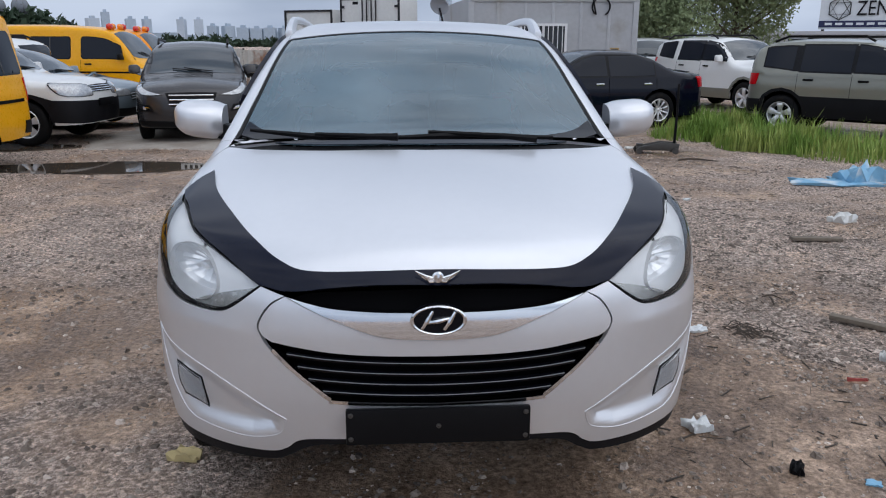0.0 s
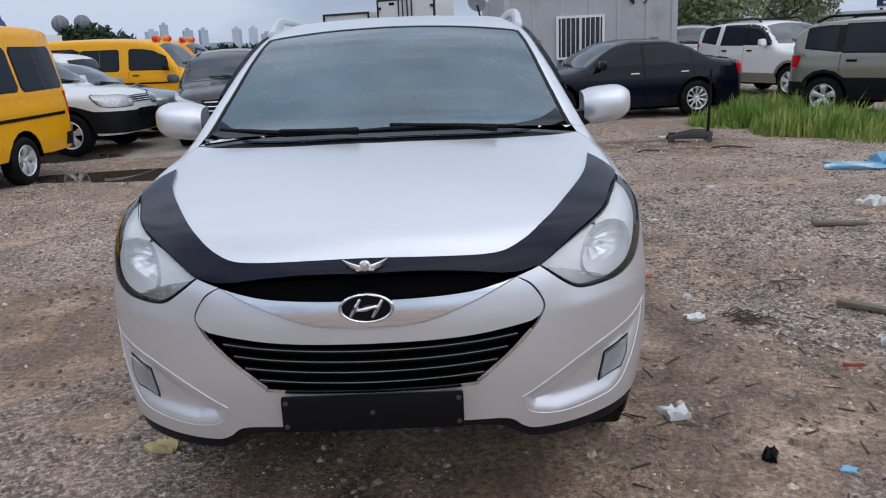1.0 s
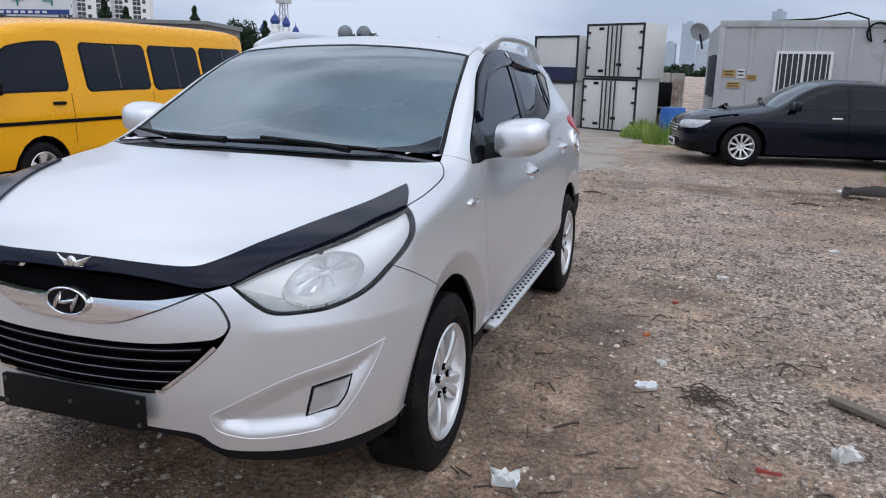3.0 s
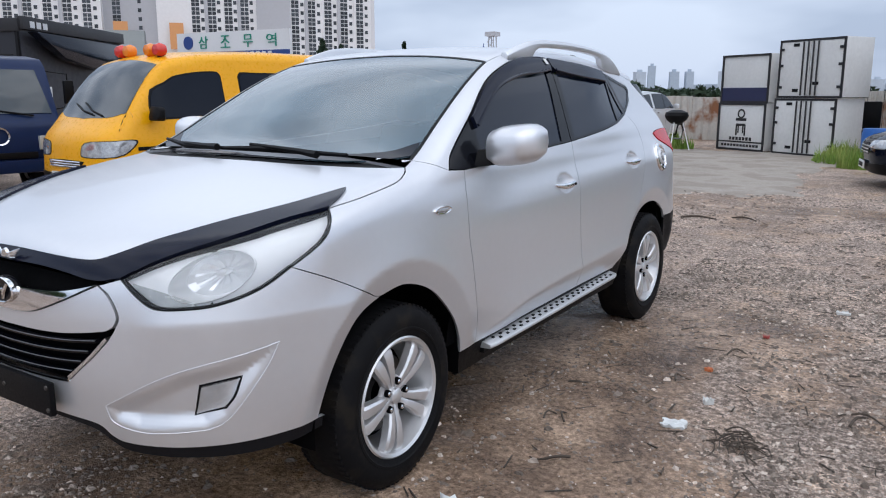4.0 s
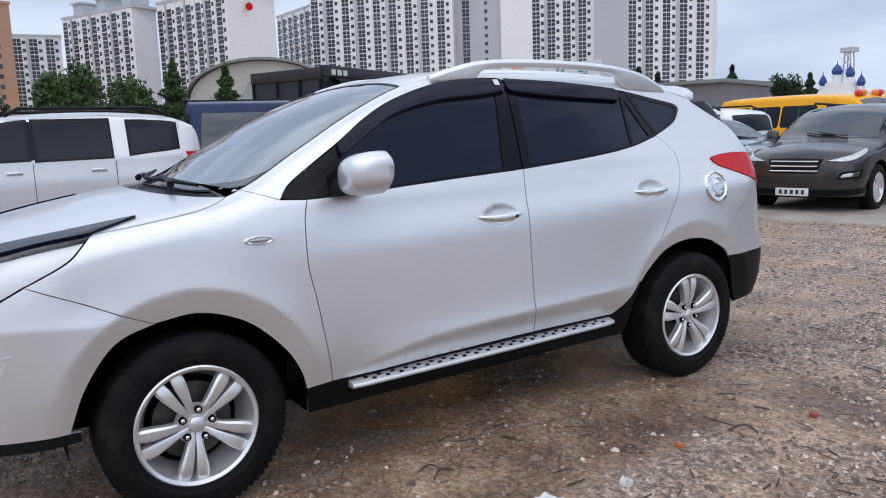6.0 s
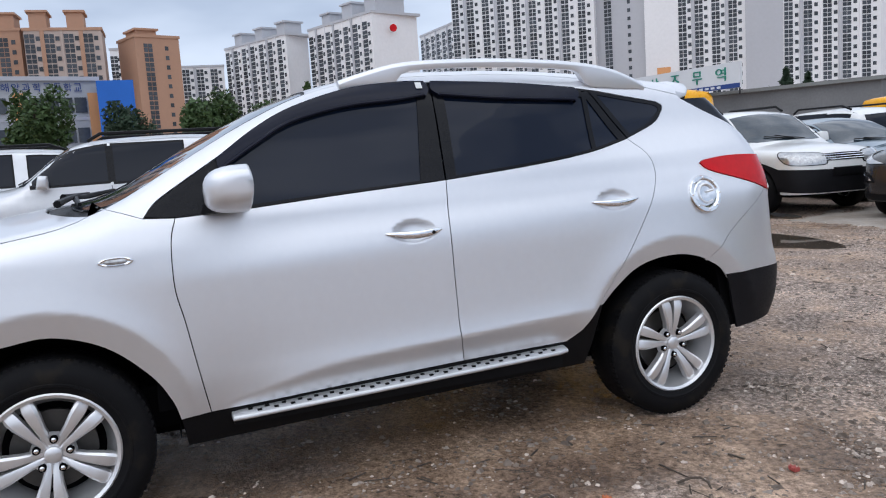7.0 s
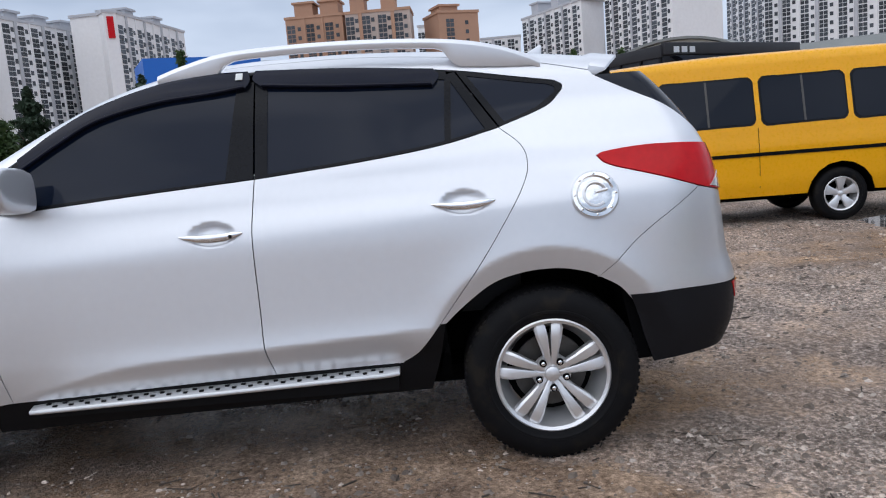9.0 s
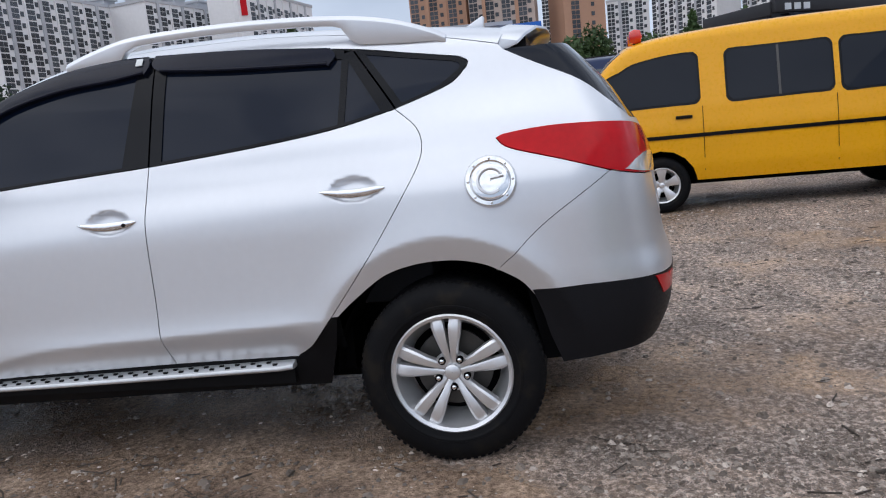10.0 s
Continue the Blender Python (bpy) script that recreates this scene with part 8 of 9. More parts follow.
# the city on the horizon
sky = tagged(new("backdrop"), "hazy high-rise skyline far beyond the yard", "skyline", kind="structure")
grow = np.random.default_rng(9)
for az, el, w in ((-19.7, 1.5, 0.7), (-18.9, 1.9, 0.5), (-17.4, 1.5, 0.6), (-16.4, 1.5, 0.5), (-14.2, 1.5, 0.5), (-13.1, 1.5, 0.6), (-12.2, 1.1, 0.6), (-11.2, 1.1, 0.7), (-10.2, 1.0, 0.8), (-9.3, 0.95, 0.8), (-8.4, 1.0, 0.8), (-7.4, 1.0, 0.7),
                  (-6.2, 0.9, 0.8), (-5.0, 0.9, 0.8), (-3.6, 1.4, 1.0), (-2.9, 1.9, 0.8), (-1.7, 3.2, 1.0), (-0.6, 1.9, 0.9), (3.8, 4.0, 0.7), (10.9, 1.8, 0.8), (12.6, 2.0, 0.6), (13.8, 2.5, 0.9), (14.6, 1.6, 0.8), (15.6, 1.9, 0.7), (17.2, 1.5, 0.9), (18.6, 2.6, 0.9), (19.6, 3.2, 0.8)):
    d = 1450
    x, y = polar(az, d, 0.6, -3)
    h = 1.5 + d * math.tan(radians(el))
    wd = d * math.tan(radians(w))
    b = Build().span((-wd / 2, -wd / 2, -5), (wd / 2, wd / 2, h)).span((-wd / 5, -wd / 5, h), (wd / 5, wd / 5, h + 4))
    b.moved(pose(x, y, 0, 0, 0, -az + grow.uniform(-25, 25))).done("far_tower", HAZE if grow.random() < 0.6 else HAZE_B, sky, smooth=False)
for k in range(30):
    az = -20 + 1.35 * k
    x, y = polar(az, 1500, 0.6, -3)
    wd, h = grow.uniform(26, 44), grow.uniform(10, 24)
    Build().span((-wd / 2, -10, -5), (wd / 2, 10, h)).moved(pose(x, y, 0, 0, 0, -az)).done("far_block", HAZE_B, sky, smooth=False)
for k in range(34):
    az = -19 + 1.05 * k
    x, y = polar(az, 330 + 20 * math.sin(3 * k), 0.6, -3)
    crown(hill, x, y, -1, 3.4 + 1.2 * math.sin(2.1 * k), 6.5, LEAF_DARK, 160, 0.8, seed=k + 300)


# ---- sheds, boxes and fences of the yard ----
def office():
    a, b = (1.84, 17.25), (5.95, 16.85)
    n = math.dist(a, b)
    t = thing("site_office", "pale grey container site office with barred window", "container office", wall_frame(a, b))
    h, dp = 2.66, 5.6
    Build().add([(0, 0, 0.12), (n, 0, 0.12), (n - 0.7, dp, 0.12), (-0.85, dp, 0.12), (0, 0, h), (n, 0, h), (n - 0.7, dp, h), (-0.85, dp, h)], [(0, 3, 2, 1), (4, 5, 6, 7), (0, 1, 5, 4), (1, 2, 6, 5), (2, 3, 7, 6), (3, 0, 4, 7)]).done("shell", CONTAINER, t, smooth=False)
    for x in (0.03, n - 0.03):
        Build().span((x - 0.07, -0.03, 0.0), (x + 0.07, 0.1, h + 0.04)).done("corner_post", CONTAINER, t, bevel=0.01)
    Build().span((-0.02, -0.035, h - 0.10), (n + 0.02, 0.1, h + 0.05)).done("top_rail", CONTAINER, t, bevel=0.01)
    Build().span((-0.02, -0.03, 0.02), (n + 0.02, 0.1, 0.16)).done("bottom_rail", CONTAINER, t, bevel=0.01)
    for k in range(1, 6):
        x = n * k / 6
        Build().span((x - 0.035, -0.022, 0.16), (x + 0.035, 0.02, h - 0.1)).done("wall_rib", CONTAINER, t, bevel=0.01)
    w0, w1, z0, z1 = 1.30, 2.36, 1.05, 1.98
    win = Build().span((w0, -0.05, z0), (w1, -0.01, z1)).done("window", PANE, t, smooth=False)
    for a_, b_ in (((w0 - 0.06, z0 - 0.06), (w1 + 0.06, z0)), ((w0 - 0.06, z1), (w1 + 0.06, z1 + 0.06)), ((w0 - 0.06, z0), (w0, z1)), ((w1, z0), (w1 + 0.06, z1)), (((w0 + w1) / 2 - 0.03, z0), ((w0 + w1) / 2 + 0.03, z1))):
        Build().span((a_[0], -0.09, a_[1]), (b_[0], -0.01, b_[1])).done("window_frame", WALL_WHITE, win, smooth=False)
    for k in range(9):
        x = w0 + (w1 - w0) * (k + 0.5) / 9
        Build().tube([(x, -0.12, z0 - 0.03), (x, -0.12, z1 + 0.03)], 0.011, 6).done("window_bar", WALL_WHITE, win)
    for x, z, w, h2, mt in ((0.26, 1.52, 0.28, 0.16, NOTICE), (0.52, 1.52, 0.18, 0.20, SIGN_WHITE), (0.76, 1.44, 0.22, 0.12, NOTICE), (0.38, 1.26, 0.30, 0.14, NOTICE), (3.62, 1.40, 0.22, 0.12, NOTICE)):
        s = Build().span((x - w / 2, -0.03, z - h2 / 2), (x + w / 2, -0.005, z + h2 / 2)).done("notice", mt, t, smooth=False)
        for k in range(2):
            Build().span((x - w * 0.38, -0.036, z - h2 * 0.25 + k * h2 * 0.4), (x + w * 0.38, -0.03, z - h2 * 0.1 + k * h2 * 0.4)).done("notice_line", INK, s, smooth=False)
    for y, z in ((1.2, 1.5), (2.6, 1.5)):
        Build().span((-0.15 * y - 0.06, y - 0.45, 0.95), (-0.15 * y + 0.05, y + 0.45, 1.95)).done("window", PANE, t, smooth=False)
    cable = [(n - 0.9 + 0.22 * math.sin(s), -0.05, h - 0.22 + 0.22 * math.cos(s)) for s in np.linspace(-2.6, 2.6, 14)]
    Build().tube([(1.0, 0.5, h + 0.06), (2.0, 0.3, h + 0.10), (2.6, 0.1, h + 0.22), (3.0, -0.02, h + 0.08)] + cable, 0.02, 6).done("loose_cable", SATIN, t)
    dish = Build().lathe([(0.001, 0.10), (0.15, 0.07), (0.28, 0.0), (0.29, 0.01)], 18, "z").moved(pose(-0.9, 3.6, h - 0.05, 60, 0, 160))
    dish.done("satellite_dish", WALL_GREY, t)
    Build().tube([(-0.8, 3.7, h - 0.5), (-0.9, 3.65, h - 0.1)], 0.03, 6).done("dish_arm", DARK_FRAME, t)


office()


def storage_box(x, y, z, turn, w, d, h, style):
    t = thing("storage_box", {"panel": "white refrigerated box body with a navy band", "print": "white box body with printed chair picture", "doors": "white box body with twin rear doors"}[style], "storage box", pose(x, y, z, 0, 0, turn), "stacked truck boxes")
    Build().span((-w / 2, 0, 0.02), (w / 2, d, h)).done("shell", BOX_WHITE, t, bevel=0.01)
    e = 0.05
    for a, b in (((-w / 2, 0), (w / 2, e)), ((-w / 2, h - e), (w / 2, h)), ((-w / 2, e), (-w / 2 + e, h - e)), ((w / 2 - e, e), (w / 2, h - e))):
        Build().span((a[0], -0.03, a[1]), (b[0], 0.0, b[1])).done("edge_frame", DARK_FRAME, t, smooth=False)
    if style == "panel":
        Build().span((-w / 2 + e, -0.015, e), (w / 2 - e, 0, 0.38)).done("navy_band", NAVY, t, smooth=False)
    elif style == "print":
        p = Build().span((-0.14, -0.012, 0.62), (0.14, 0, 0.68)).span((-0.16, -0.012, 0.38), (-0.12, 0, 0.66)).span((0.12, -0.012, 0.38), (0.16, 0, 0.66)).span((-0.09, -0.012, 0.44), (-0.06, 0, 0.66)).span((0.06, -0.012, 0.44), (0.09, 0, 0.66)).span((-0.17, -0.012, 0.75), (0.17, 0, 0.82))
        p.lathe([(0.08, -0.012), (0.12, -0.012), (0.12, 0.0)], 16, "y", (0, 0, 0.93)).done("printed_picture", INK, t, smooth=False)
        for k in range(7):
            Build().span((-0.36 + 0.11 * k, -0.012, 0.40 - 0.14), (-0.29 + 0.11 * k, 0, 0.34)).done("print_mark", INK, t, smooth=False)
        Build().span((-w / 2 + e, -0.014, 0.20), (w / 2 - e, 0, 0.235)).done("print_line", INK, t, smooth=False)
        for k in range(12):
            Build().span((-0.62 + 0.105 * k, -0.012, 0.10), (-0.55 + 0.105 * k, 0, 0.16)).done("print_mark", INK, t, smooth=False)
    else:
        for s in (-1, 1):
            Build().span((s * 0.03 if s > 0 else -w / 2 + e, -0.02, e), (w / 2 - e if s > 0 else -0.03, 0.0, h - e)).done("door", BOX_WHITE, t, bevel=0.006)
            for x in (0.07, 0.2):
                Build().tube([(s * x, -0.045, 0.06), (s * x, -0.045, h - 0.06)], 0.018, 6).done("lock_rod", DARK_FRAME, t)
            for z in (0.25, 0.75, h - 0.22):
                Build().span((s * (w / 2 - 0.13), -0.05, z - 0.03), (s * (w / 2 - 0.02), -0.01, z + 0.03)).done("hinge", DARK_FRAME, t, smooth=False)
        for x, z in ((-0.5, h - 0.16), (0.10, 0.30), (-0.45, 0.14)):
            Build().span((x, -0.03, z), (x + 0.16, -0.02, z + 0.07)).done("print_mark", CLADDING, t, smooth=False)
    return t


storage_box(-2.35, 18.95, 0.0, -31, 1.56, 1.5, 1.20, "print")
storage_box(-2.32, 18.95, 1.20, -31, 1.56, 1.5, 1.20, "panel")
storage_box(-0.72, 17.95, 0.0, -31, 1.72, 0.9, 1.32, "doors")
storage_box(-0.66, 17.93, 1.33, -31, 1.78, 0.9, 1.34, "doors")


def fence(pts, h, mat, name="sheet_fence", label="rust-streaked white corrugated sheet fence"):
    t = thing(name, label, "fence")
    for a, b in zip(pts, pts[1:]):
        n = math.dist(a, b)
        m = wall_frame(a, b)
        steps = max(2, round(n / 1.1))
        for k in range(steps):
            x0, x1 = n * k / steps, n * (k + 1) / steps - 0.02
            xs = np.linspace(x0, x1, 17)
            prof = [(x, 0.025 * math.sin(i * math.pi / 2)) for i, x in enumerate(xs)]
            top = h * (1 + 0.03 * math.sin(3.3 * k))
            Build().loft([[(x, y, 0.0) for x, y in prof] + [(x, y + 0.02, 0.0) for x, y in prof[::-1]], [(x, y, top) for x, y in prof] + [(x, y + 0.02, top) for x, y in prof[::-1]]]).moved(m).done("sheet", mat, t, angle=30)
            Build().tube([(x0, 0.05, 0), (x0, 0.05, top + 0.05)], 0.03, 6).moved(m).done("post", DARK_FRAME, t)


fence([(-16, 27), (-8, 24.5), (0.2, 21.8)], 1.35, RUST)
fence([(0.2, 21.8), (1.0, 21.6)], 1.5, RUST)


def container_far():
    a, b = polar(21.9, 46, -0.1, -3), polar(38, 46, -0.1, -3)
    n = math.dist(a, b)
    t = thing("container", "long pale grey container behind the cars", "container", wall_frame(a, b))
    Build().span((0, 0, 0), (n, 2.5, 2.15)).done("shell", CONTAINER, t, smooth=False)
    for k in range(22):
        Build().span((n * k / 22, -0.04, 0.1), (n * (k + 0.5) / 22, 0.0, 2.05)).done("wall_rib", CONTAINER, t, smooth=False)
    Build().span((-0.05, -0.06, 2.05), (n + 0.05, 0.1, 2.22)).done("top_rail", WALL_GREY, t, smooth=False)
    Build().span((n * 0.30, -0.08, 1.55), (n * 0.42, 0, 1.85)).done("window", PANE, t, smooth=False)
    a, b = polar(28.4, 48, -0.1, -3), polar(40, 48, -0.1, -3)
    n = math.dist(a, b)
    s = thing("company_sign", "white company board with navy foot strip", "sign", wall_frame(a, b))
    Build().span((0, 0, 2.35), (n, 0.15, 5.2)).done("panel", SIGN_WHITE, s, smooth=False)
    Build().span((0, -0.04, 2.45), (n, 0.0, 2.78)).done("foot_strip", NAVY, s, smooth=False)
    cube = [(0.95 + 0.58 * math.cos(math.pi / 6 + k * math.pi / 3), -0.05, 3.40 + 0.58 * math.sin(math.pi / 6 + k * math.pi / 3)) for k in range(6)]
    Build().tube(cube + cube[:1], 0.025, 4).tube([cube[0], cube[2], cube[4], cube[0]], 0.02, 4).tube([cube[1], cube[3], cube[5], cube[1]], 0.02, 4).done("emblem", CLADDING, s)
    lettering("ZEN", 0.72, 1.45, CLADDING, s, pose(1.75, -0.03, 3.05))
    for k in range(3):
        Build().span((3.4 + 0.85 * k, -0.05, 3.05), (4.0 + 0.85 * k, 0, 3.25)).done("print_bar", CLADDING, s, smooth=False)
    for k in range(10):
        Build().span((0.3 + 0.5 * k, -0.06, 2.56), (0.65 + 0.5 * k, -0.04, 2.68)).done("print_mark", SIGN_WHITE, s, smooth=False)
    for x in (0.2, n - 0.2):
        Build().tube([(x, 0.3, 0), (x, 0.3, 5.0)], 0.08, 6).done("post", DARK_FRAME, s)


container_far()


# ---- trucks ----
def cab_truck(name, label, m, paint, body):
    """A forward-control truck: cab nose towards -y, front axle at y = 0."""
    t = thing(name, label, "truck", m, "parked trucks")
    w = 0.85
    prof = [(-0.98, 0.42), (-1.02, 0.75), (-0.96, 1.02), (-0.86, 1.10), (-0.50, 1.80), (-0.35, 1.92), (0.10, 1.97), (0.55, 1.95), (0.62, 1.85), (0.62, 0.55), (0.42, 0.42)]
    Build().prism(prof, -w, w, "x").done("cab", paint, t, bevel=0.05, angle=50)
    d = Vector((0, 0.36, 0.70)).normalized()
    nrm = Vector((0, -d.z, d.y))
    quad = [Vector((x * k, -0.86, 1.10)) + d * q + nrm * 0.012 for x, k, q in ((-1, 0.76, 0.06), (1, 0.76, 0.06), (1, 0.68, 0.74), (-1, 0.68, 0.74))]
    Build().add([tuple(p) for p in quad] + [tuple(p - nrm * 0.03) for p in quad], [(0, 1, 2, 3), (4, 7, 6, 5), (0, 4, 5, 1), (1, 5, 6, 2), (2, 6, 7, 3), (3, 7, 4, 0)]).done("windscreen", SCREEN_DULL, t, bevel=0.01)
    for s in (-1, 1):
        Build().prism([(-0.66, 1.14), (0.45, 1.14), (0.45, 1.74), (-0.30, 1.74)], s * w - 0.01, s * w + 0.012, "x").done("side_window", GLASS_DARK, t, bevel=0.006)
        Build().prism([(-0.70, 0.55), (0.50, 0.55), (0.50, 1.10), (-0.80, 1.10)], s * w - 0.005, s * w + 0.008, "x").done("door", paint, t, bevel=0.006)
        Build().span((s * 0.48, -1.06, 0.66), (s * 0.80, -0.98, 0.86)).done("headlamp", LAMP_WHITE, t, bevel=0.03)
        Build().span((s * 0.70, -1.05, 0.90), (s * 0.82, -0.95, 0.99)).done("indicator", AMBER_LENS, t, bevel=0.02)
        arm = Build().tube([(s * 0.84, -0.62, 1.2), (s * 1.02, -0.80, 1.25), (s * 1.02, -0.80, 1.7), (s * 0.84, -0.45, 1.75)], 0.012, 6).done("mirror_arm", SATIN, t)
        Build().span((s * 0.95, -0.86, 1.28), (s * 1.09, -0.78, 1.62)).done("door_mirror", SATIN, t, bevel=0.03)
        Build().tube([(s * 0.5, -0.87, 1.13), (s * 0.05, -0.83, 1.20)], 0.012, 5).done("wiper", SATIN, t)
        for y in (0.0, 2.6):
            mm = Matrix.Translation((s * 0.70, y, 0.33)) @ (Matrix.Identity(4) if s > 0 else Matrix.Rotation(math.pi, 4, "Z"))
            wheel(t, m=mm, radius=0.33, width=0.19, rim=0.2, spokes=6, twin=False, simple=True, alloy=LAMP_BACK)
    Build().lathe([(0.10, -0.02), (0.12, -0.03), (0.13, 0.0)], 18, "y", (0, -1.0, 0.86)).done("emblem", CHROME, t)
    Build().span((-0.45, -1.06, 0.56), (0.45, -0.98, 0.64)).done("grille", SATIN, t, bevel=0.01)
    Build().span((-w, -1.08, 0.36), (w, -0.92, 0.54)).done("bumper", paint if paint != WHITE_PAINT else CLADDING, t, bevel=0.03)
    Build().span((-0.35, 0.5, 0.42), (0.35, 3.7, 0.62)).done("chassis", VOID, t)
    if body == "bed":
        Build().span((-0.86, 0.75, 0.68), (0.86, 3.75, 0.78)).done("bed_floor", paint, t, bevel=0.01)
        for x in (-0.86, 0.83):
            Build().span((x, 0.75, 0.78), (x + 0.03, 3.75, 1.12)).done("bed_side", paint, t, bevel=0.005)
        rk = Build()
        for x in (-0.82, 0.82):
            rk.tube([(x, 0.70, 0.78), (x, 0.70, 2.02)], 0.025, 6)
        rk.tube([(-0.82, 0.70, 2.0), (0.82, 0.70, 2.0)], 0.025, 6).tube([(-0.82, 0.70, 1.5), (0.82, 0.70, 1.5)], 0.02, 6).done("bed_rack", SATIN, t)
    else:
        Build().span((-0.90, 0.75, 0.70), (0.90, 3.9, 2.45)).done("box_body", BOX_WHITE, t, bevel=0.02)
    return t


cab_truck("truck", "navy blue light truck with open bed", pose(-9.3, 3.55, 0, 0, 0, 80), BLUE_PAINT, "bed")
cab_truck("truck", "white light truck with box body", pose(*polar(-105.7, 29.0, 3.83, 1.29), 0, 0, 0, 62), WHITE_PAINT, "box")


def black_truck():
    a, c, b = polar(-69.9, 23.5, 3.45, -1.1), polar(-64.9, 21.5, 3.45, -1.1), polar(-58.4, 26.5, 3.45, -1.1)
    t = thing("box_truck", "black wing-body box truck with folding side", "truck", group="parked trucks")
    m1, m2 = wall_frame(a, c), wall_frame(c, b)
    n1, n2 = math.dist(a, c), math.dist(c, b)
    d = Vector((a[0] - c[0], a[1] - c[1], 0))
    e = Vector((b[0] - c[0], b[1] - c[1], 0))
    p = [Vector((*c, 0)) + d, Vector((*c, 0)), Vector((*c, 0)) + e, Vector((*c, 0)) + e + d]
    Build().add([tuple(q + Vector((0, 0, 0.75))) for q in p] + [tuple(q + Vector((0, 0, 3.1))) for q in p], [(0, 3, 2, 1), (4, 5, 6, 7), (0, 1, 5, 4), (1, 2, 6, 5), (2, 3, 7, 6), (3, 0, 4, 7)]).done("box_body", STEEL_BLACK, t, smooth=False)
    for x in (0.03, n1 * 0.36, n1 * 0.68, n1 - 0.1):
        Build().span((x, -0.05, 0.8), (x + 0.07, 0, 2.9)).moved(m1).done("door_post", CLADDING, t, smooth=False)
    Build().span((0, -0.06, 2.85), (n1, 0.05, 3.15)).moved(m1).done("top_rail", DARK_FRAME, t, bevel=0.02)
    Build().span((0, -0.10, 2.9), (n2, 0.05, 3.2)).moved(m2).done("top_rail", DARK_FRAME, t, bevel=0.02)
    flap = [(0.1, 2.85), (n2 - 0.1, 2.80), (n2 - 0.1, 2.35), (n2 * 0.6, 2.05), (n2 * 0.25, 2.30)]
    Build().prism(flap, -0.35, -0.10, "y").moved(m2).done("folded_curtain", BLACK_PAINT, t, bevel=0.03)
    for k in range(3):
        Build().span((0.25 + 0.35 * k, -0.03, 1.35), (0.5 + 0.35 * k, 0, 1.6)).moved(m2).done("print_mark", SIGN_WHITE, t, smooth=False)
        Build().span((0.3 + 0.3 * k, -0.03, 2.95), (0.5 + 0.3 * k, -0.11, 3.1)).moved(m2).done("print_mark", SIGN_WHITE, t, smooth=False)
    Build().add([tuple(q * 0.96 + Vector((0, 0, 0.3))) for q in p], [(0, 1, 2, 3)]).done("underframe", VOID, t)
    for q in (p[0] * 0.8 + p[3] * 0.2, p[1] * 0.8 + p[2] * 0.2, p[0] * 0.2 + p[3] * 0.8, p[1] * 0.2 + p[2] * 0.8):
        wheel(t, m=Matrix.Translation((q.x, q.y, 0.42)) @ Matrix.Rotation(math.atan2(-d.y, -d.x), 4, "Z"), radius=0.42, width=0.25, rim=0.27, twin=False, simple=True, label="black truck tyre on a steel rim")


black_truck()

# ---- loose things on the ground ----
WOOD = surface("weathered_plank", (0.17, 0.14, 0.11), 0.9, 0, 0.3, 4, 30, bump=0.003, bump_scale=40)
TWIG = surface("dark_twig", (0.070, 0.054, 0.042), 0.9, 0, 0.3, 6, 40)
LITTER = surface("white_litter", (0.62, 0.62, 0.60), 0.5, 0, 0.1, 8, 40)
PLASTIC = surface("translucent_plastic", (0.66, 0.68, 0.68), 0.25, 0, 0.1, 8, 40, coat=0.5)
YELLOWISH = surface("yellowed_foam", (0.50, 0.40, 0.20), 0.8, 0, 0.15, 9, 40)
RED_BIT = surface("red_plastic", (0.36, 0.07, 0.06), 0.5, 0, 0.15, 9, 40)
ORANGE_BIT = surface("orange_plastic", (0.55, 0.16, 0.06), 0.5, 0, 0.15, 9, 40)
TARP = surface("light_blue_tarpaulin", (0.20, 0.42, 0.60), 0.4, 0, 0.12, 3, 20, second=(0.55, 0.62, 0.66), spot=0.60)


def gz(x, y):
    return float(ground_height(np.array(x), np.array(y)))


def plank(x, y, n, w, turn, label="weathered grey plank on the gravel"):
    p = thing("plank", label, "plank", pose(x, y, gz(x, y) + 0.008, 0, 1, turn))
    Build().span((-n / 2, -w / 2, 0), (n / 2, w / 2, 0.028)).done("board", WOOD, p, bevel=0.005)


def stick(x, y, n, turn, bend=0.1, r=0.008):
    a = radians(turn)
    pts = [(x + n * (t - 0.5) * math.cos(a) - bend * n * math.sin(3 * t) * math.sin(a), y + n * (t - 0.5) * math.sin(a) + bend * n * math.sin(3 * t) * math.cos(a), gz(x, y) + 0.012 + 0.015 * math.sin(5 * t)) for t in np.linspace(0, 1, 6)]
    tagged(Build().tube(pts, [r, r * 1.1, r, r * 0.9, r * 0.7, r * 0.4], 5).done("stick", TWIG), "dark bent twig on the gravel", "twig", "sticks on the ground")


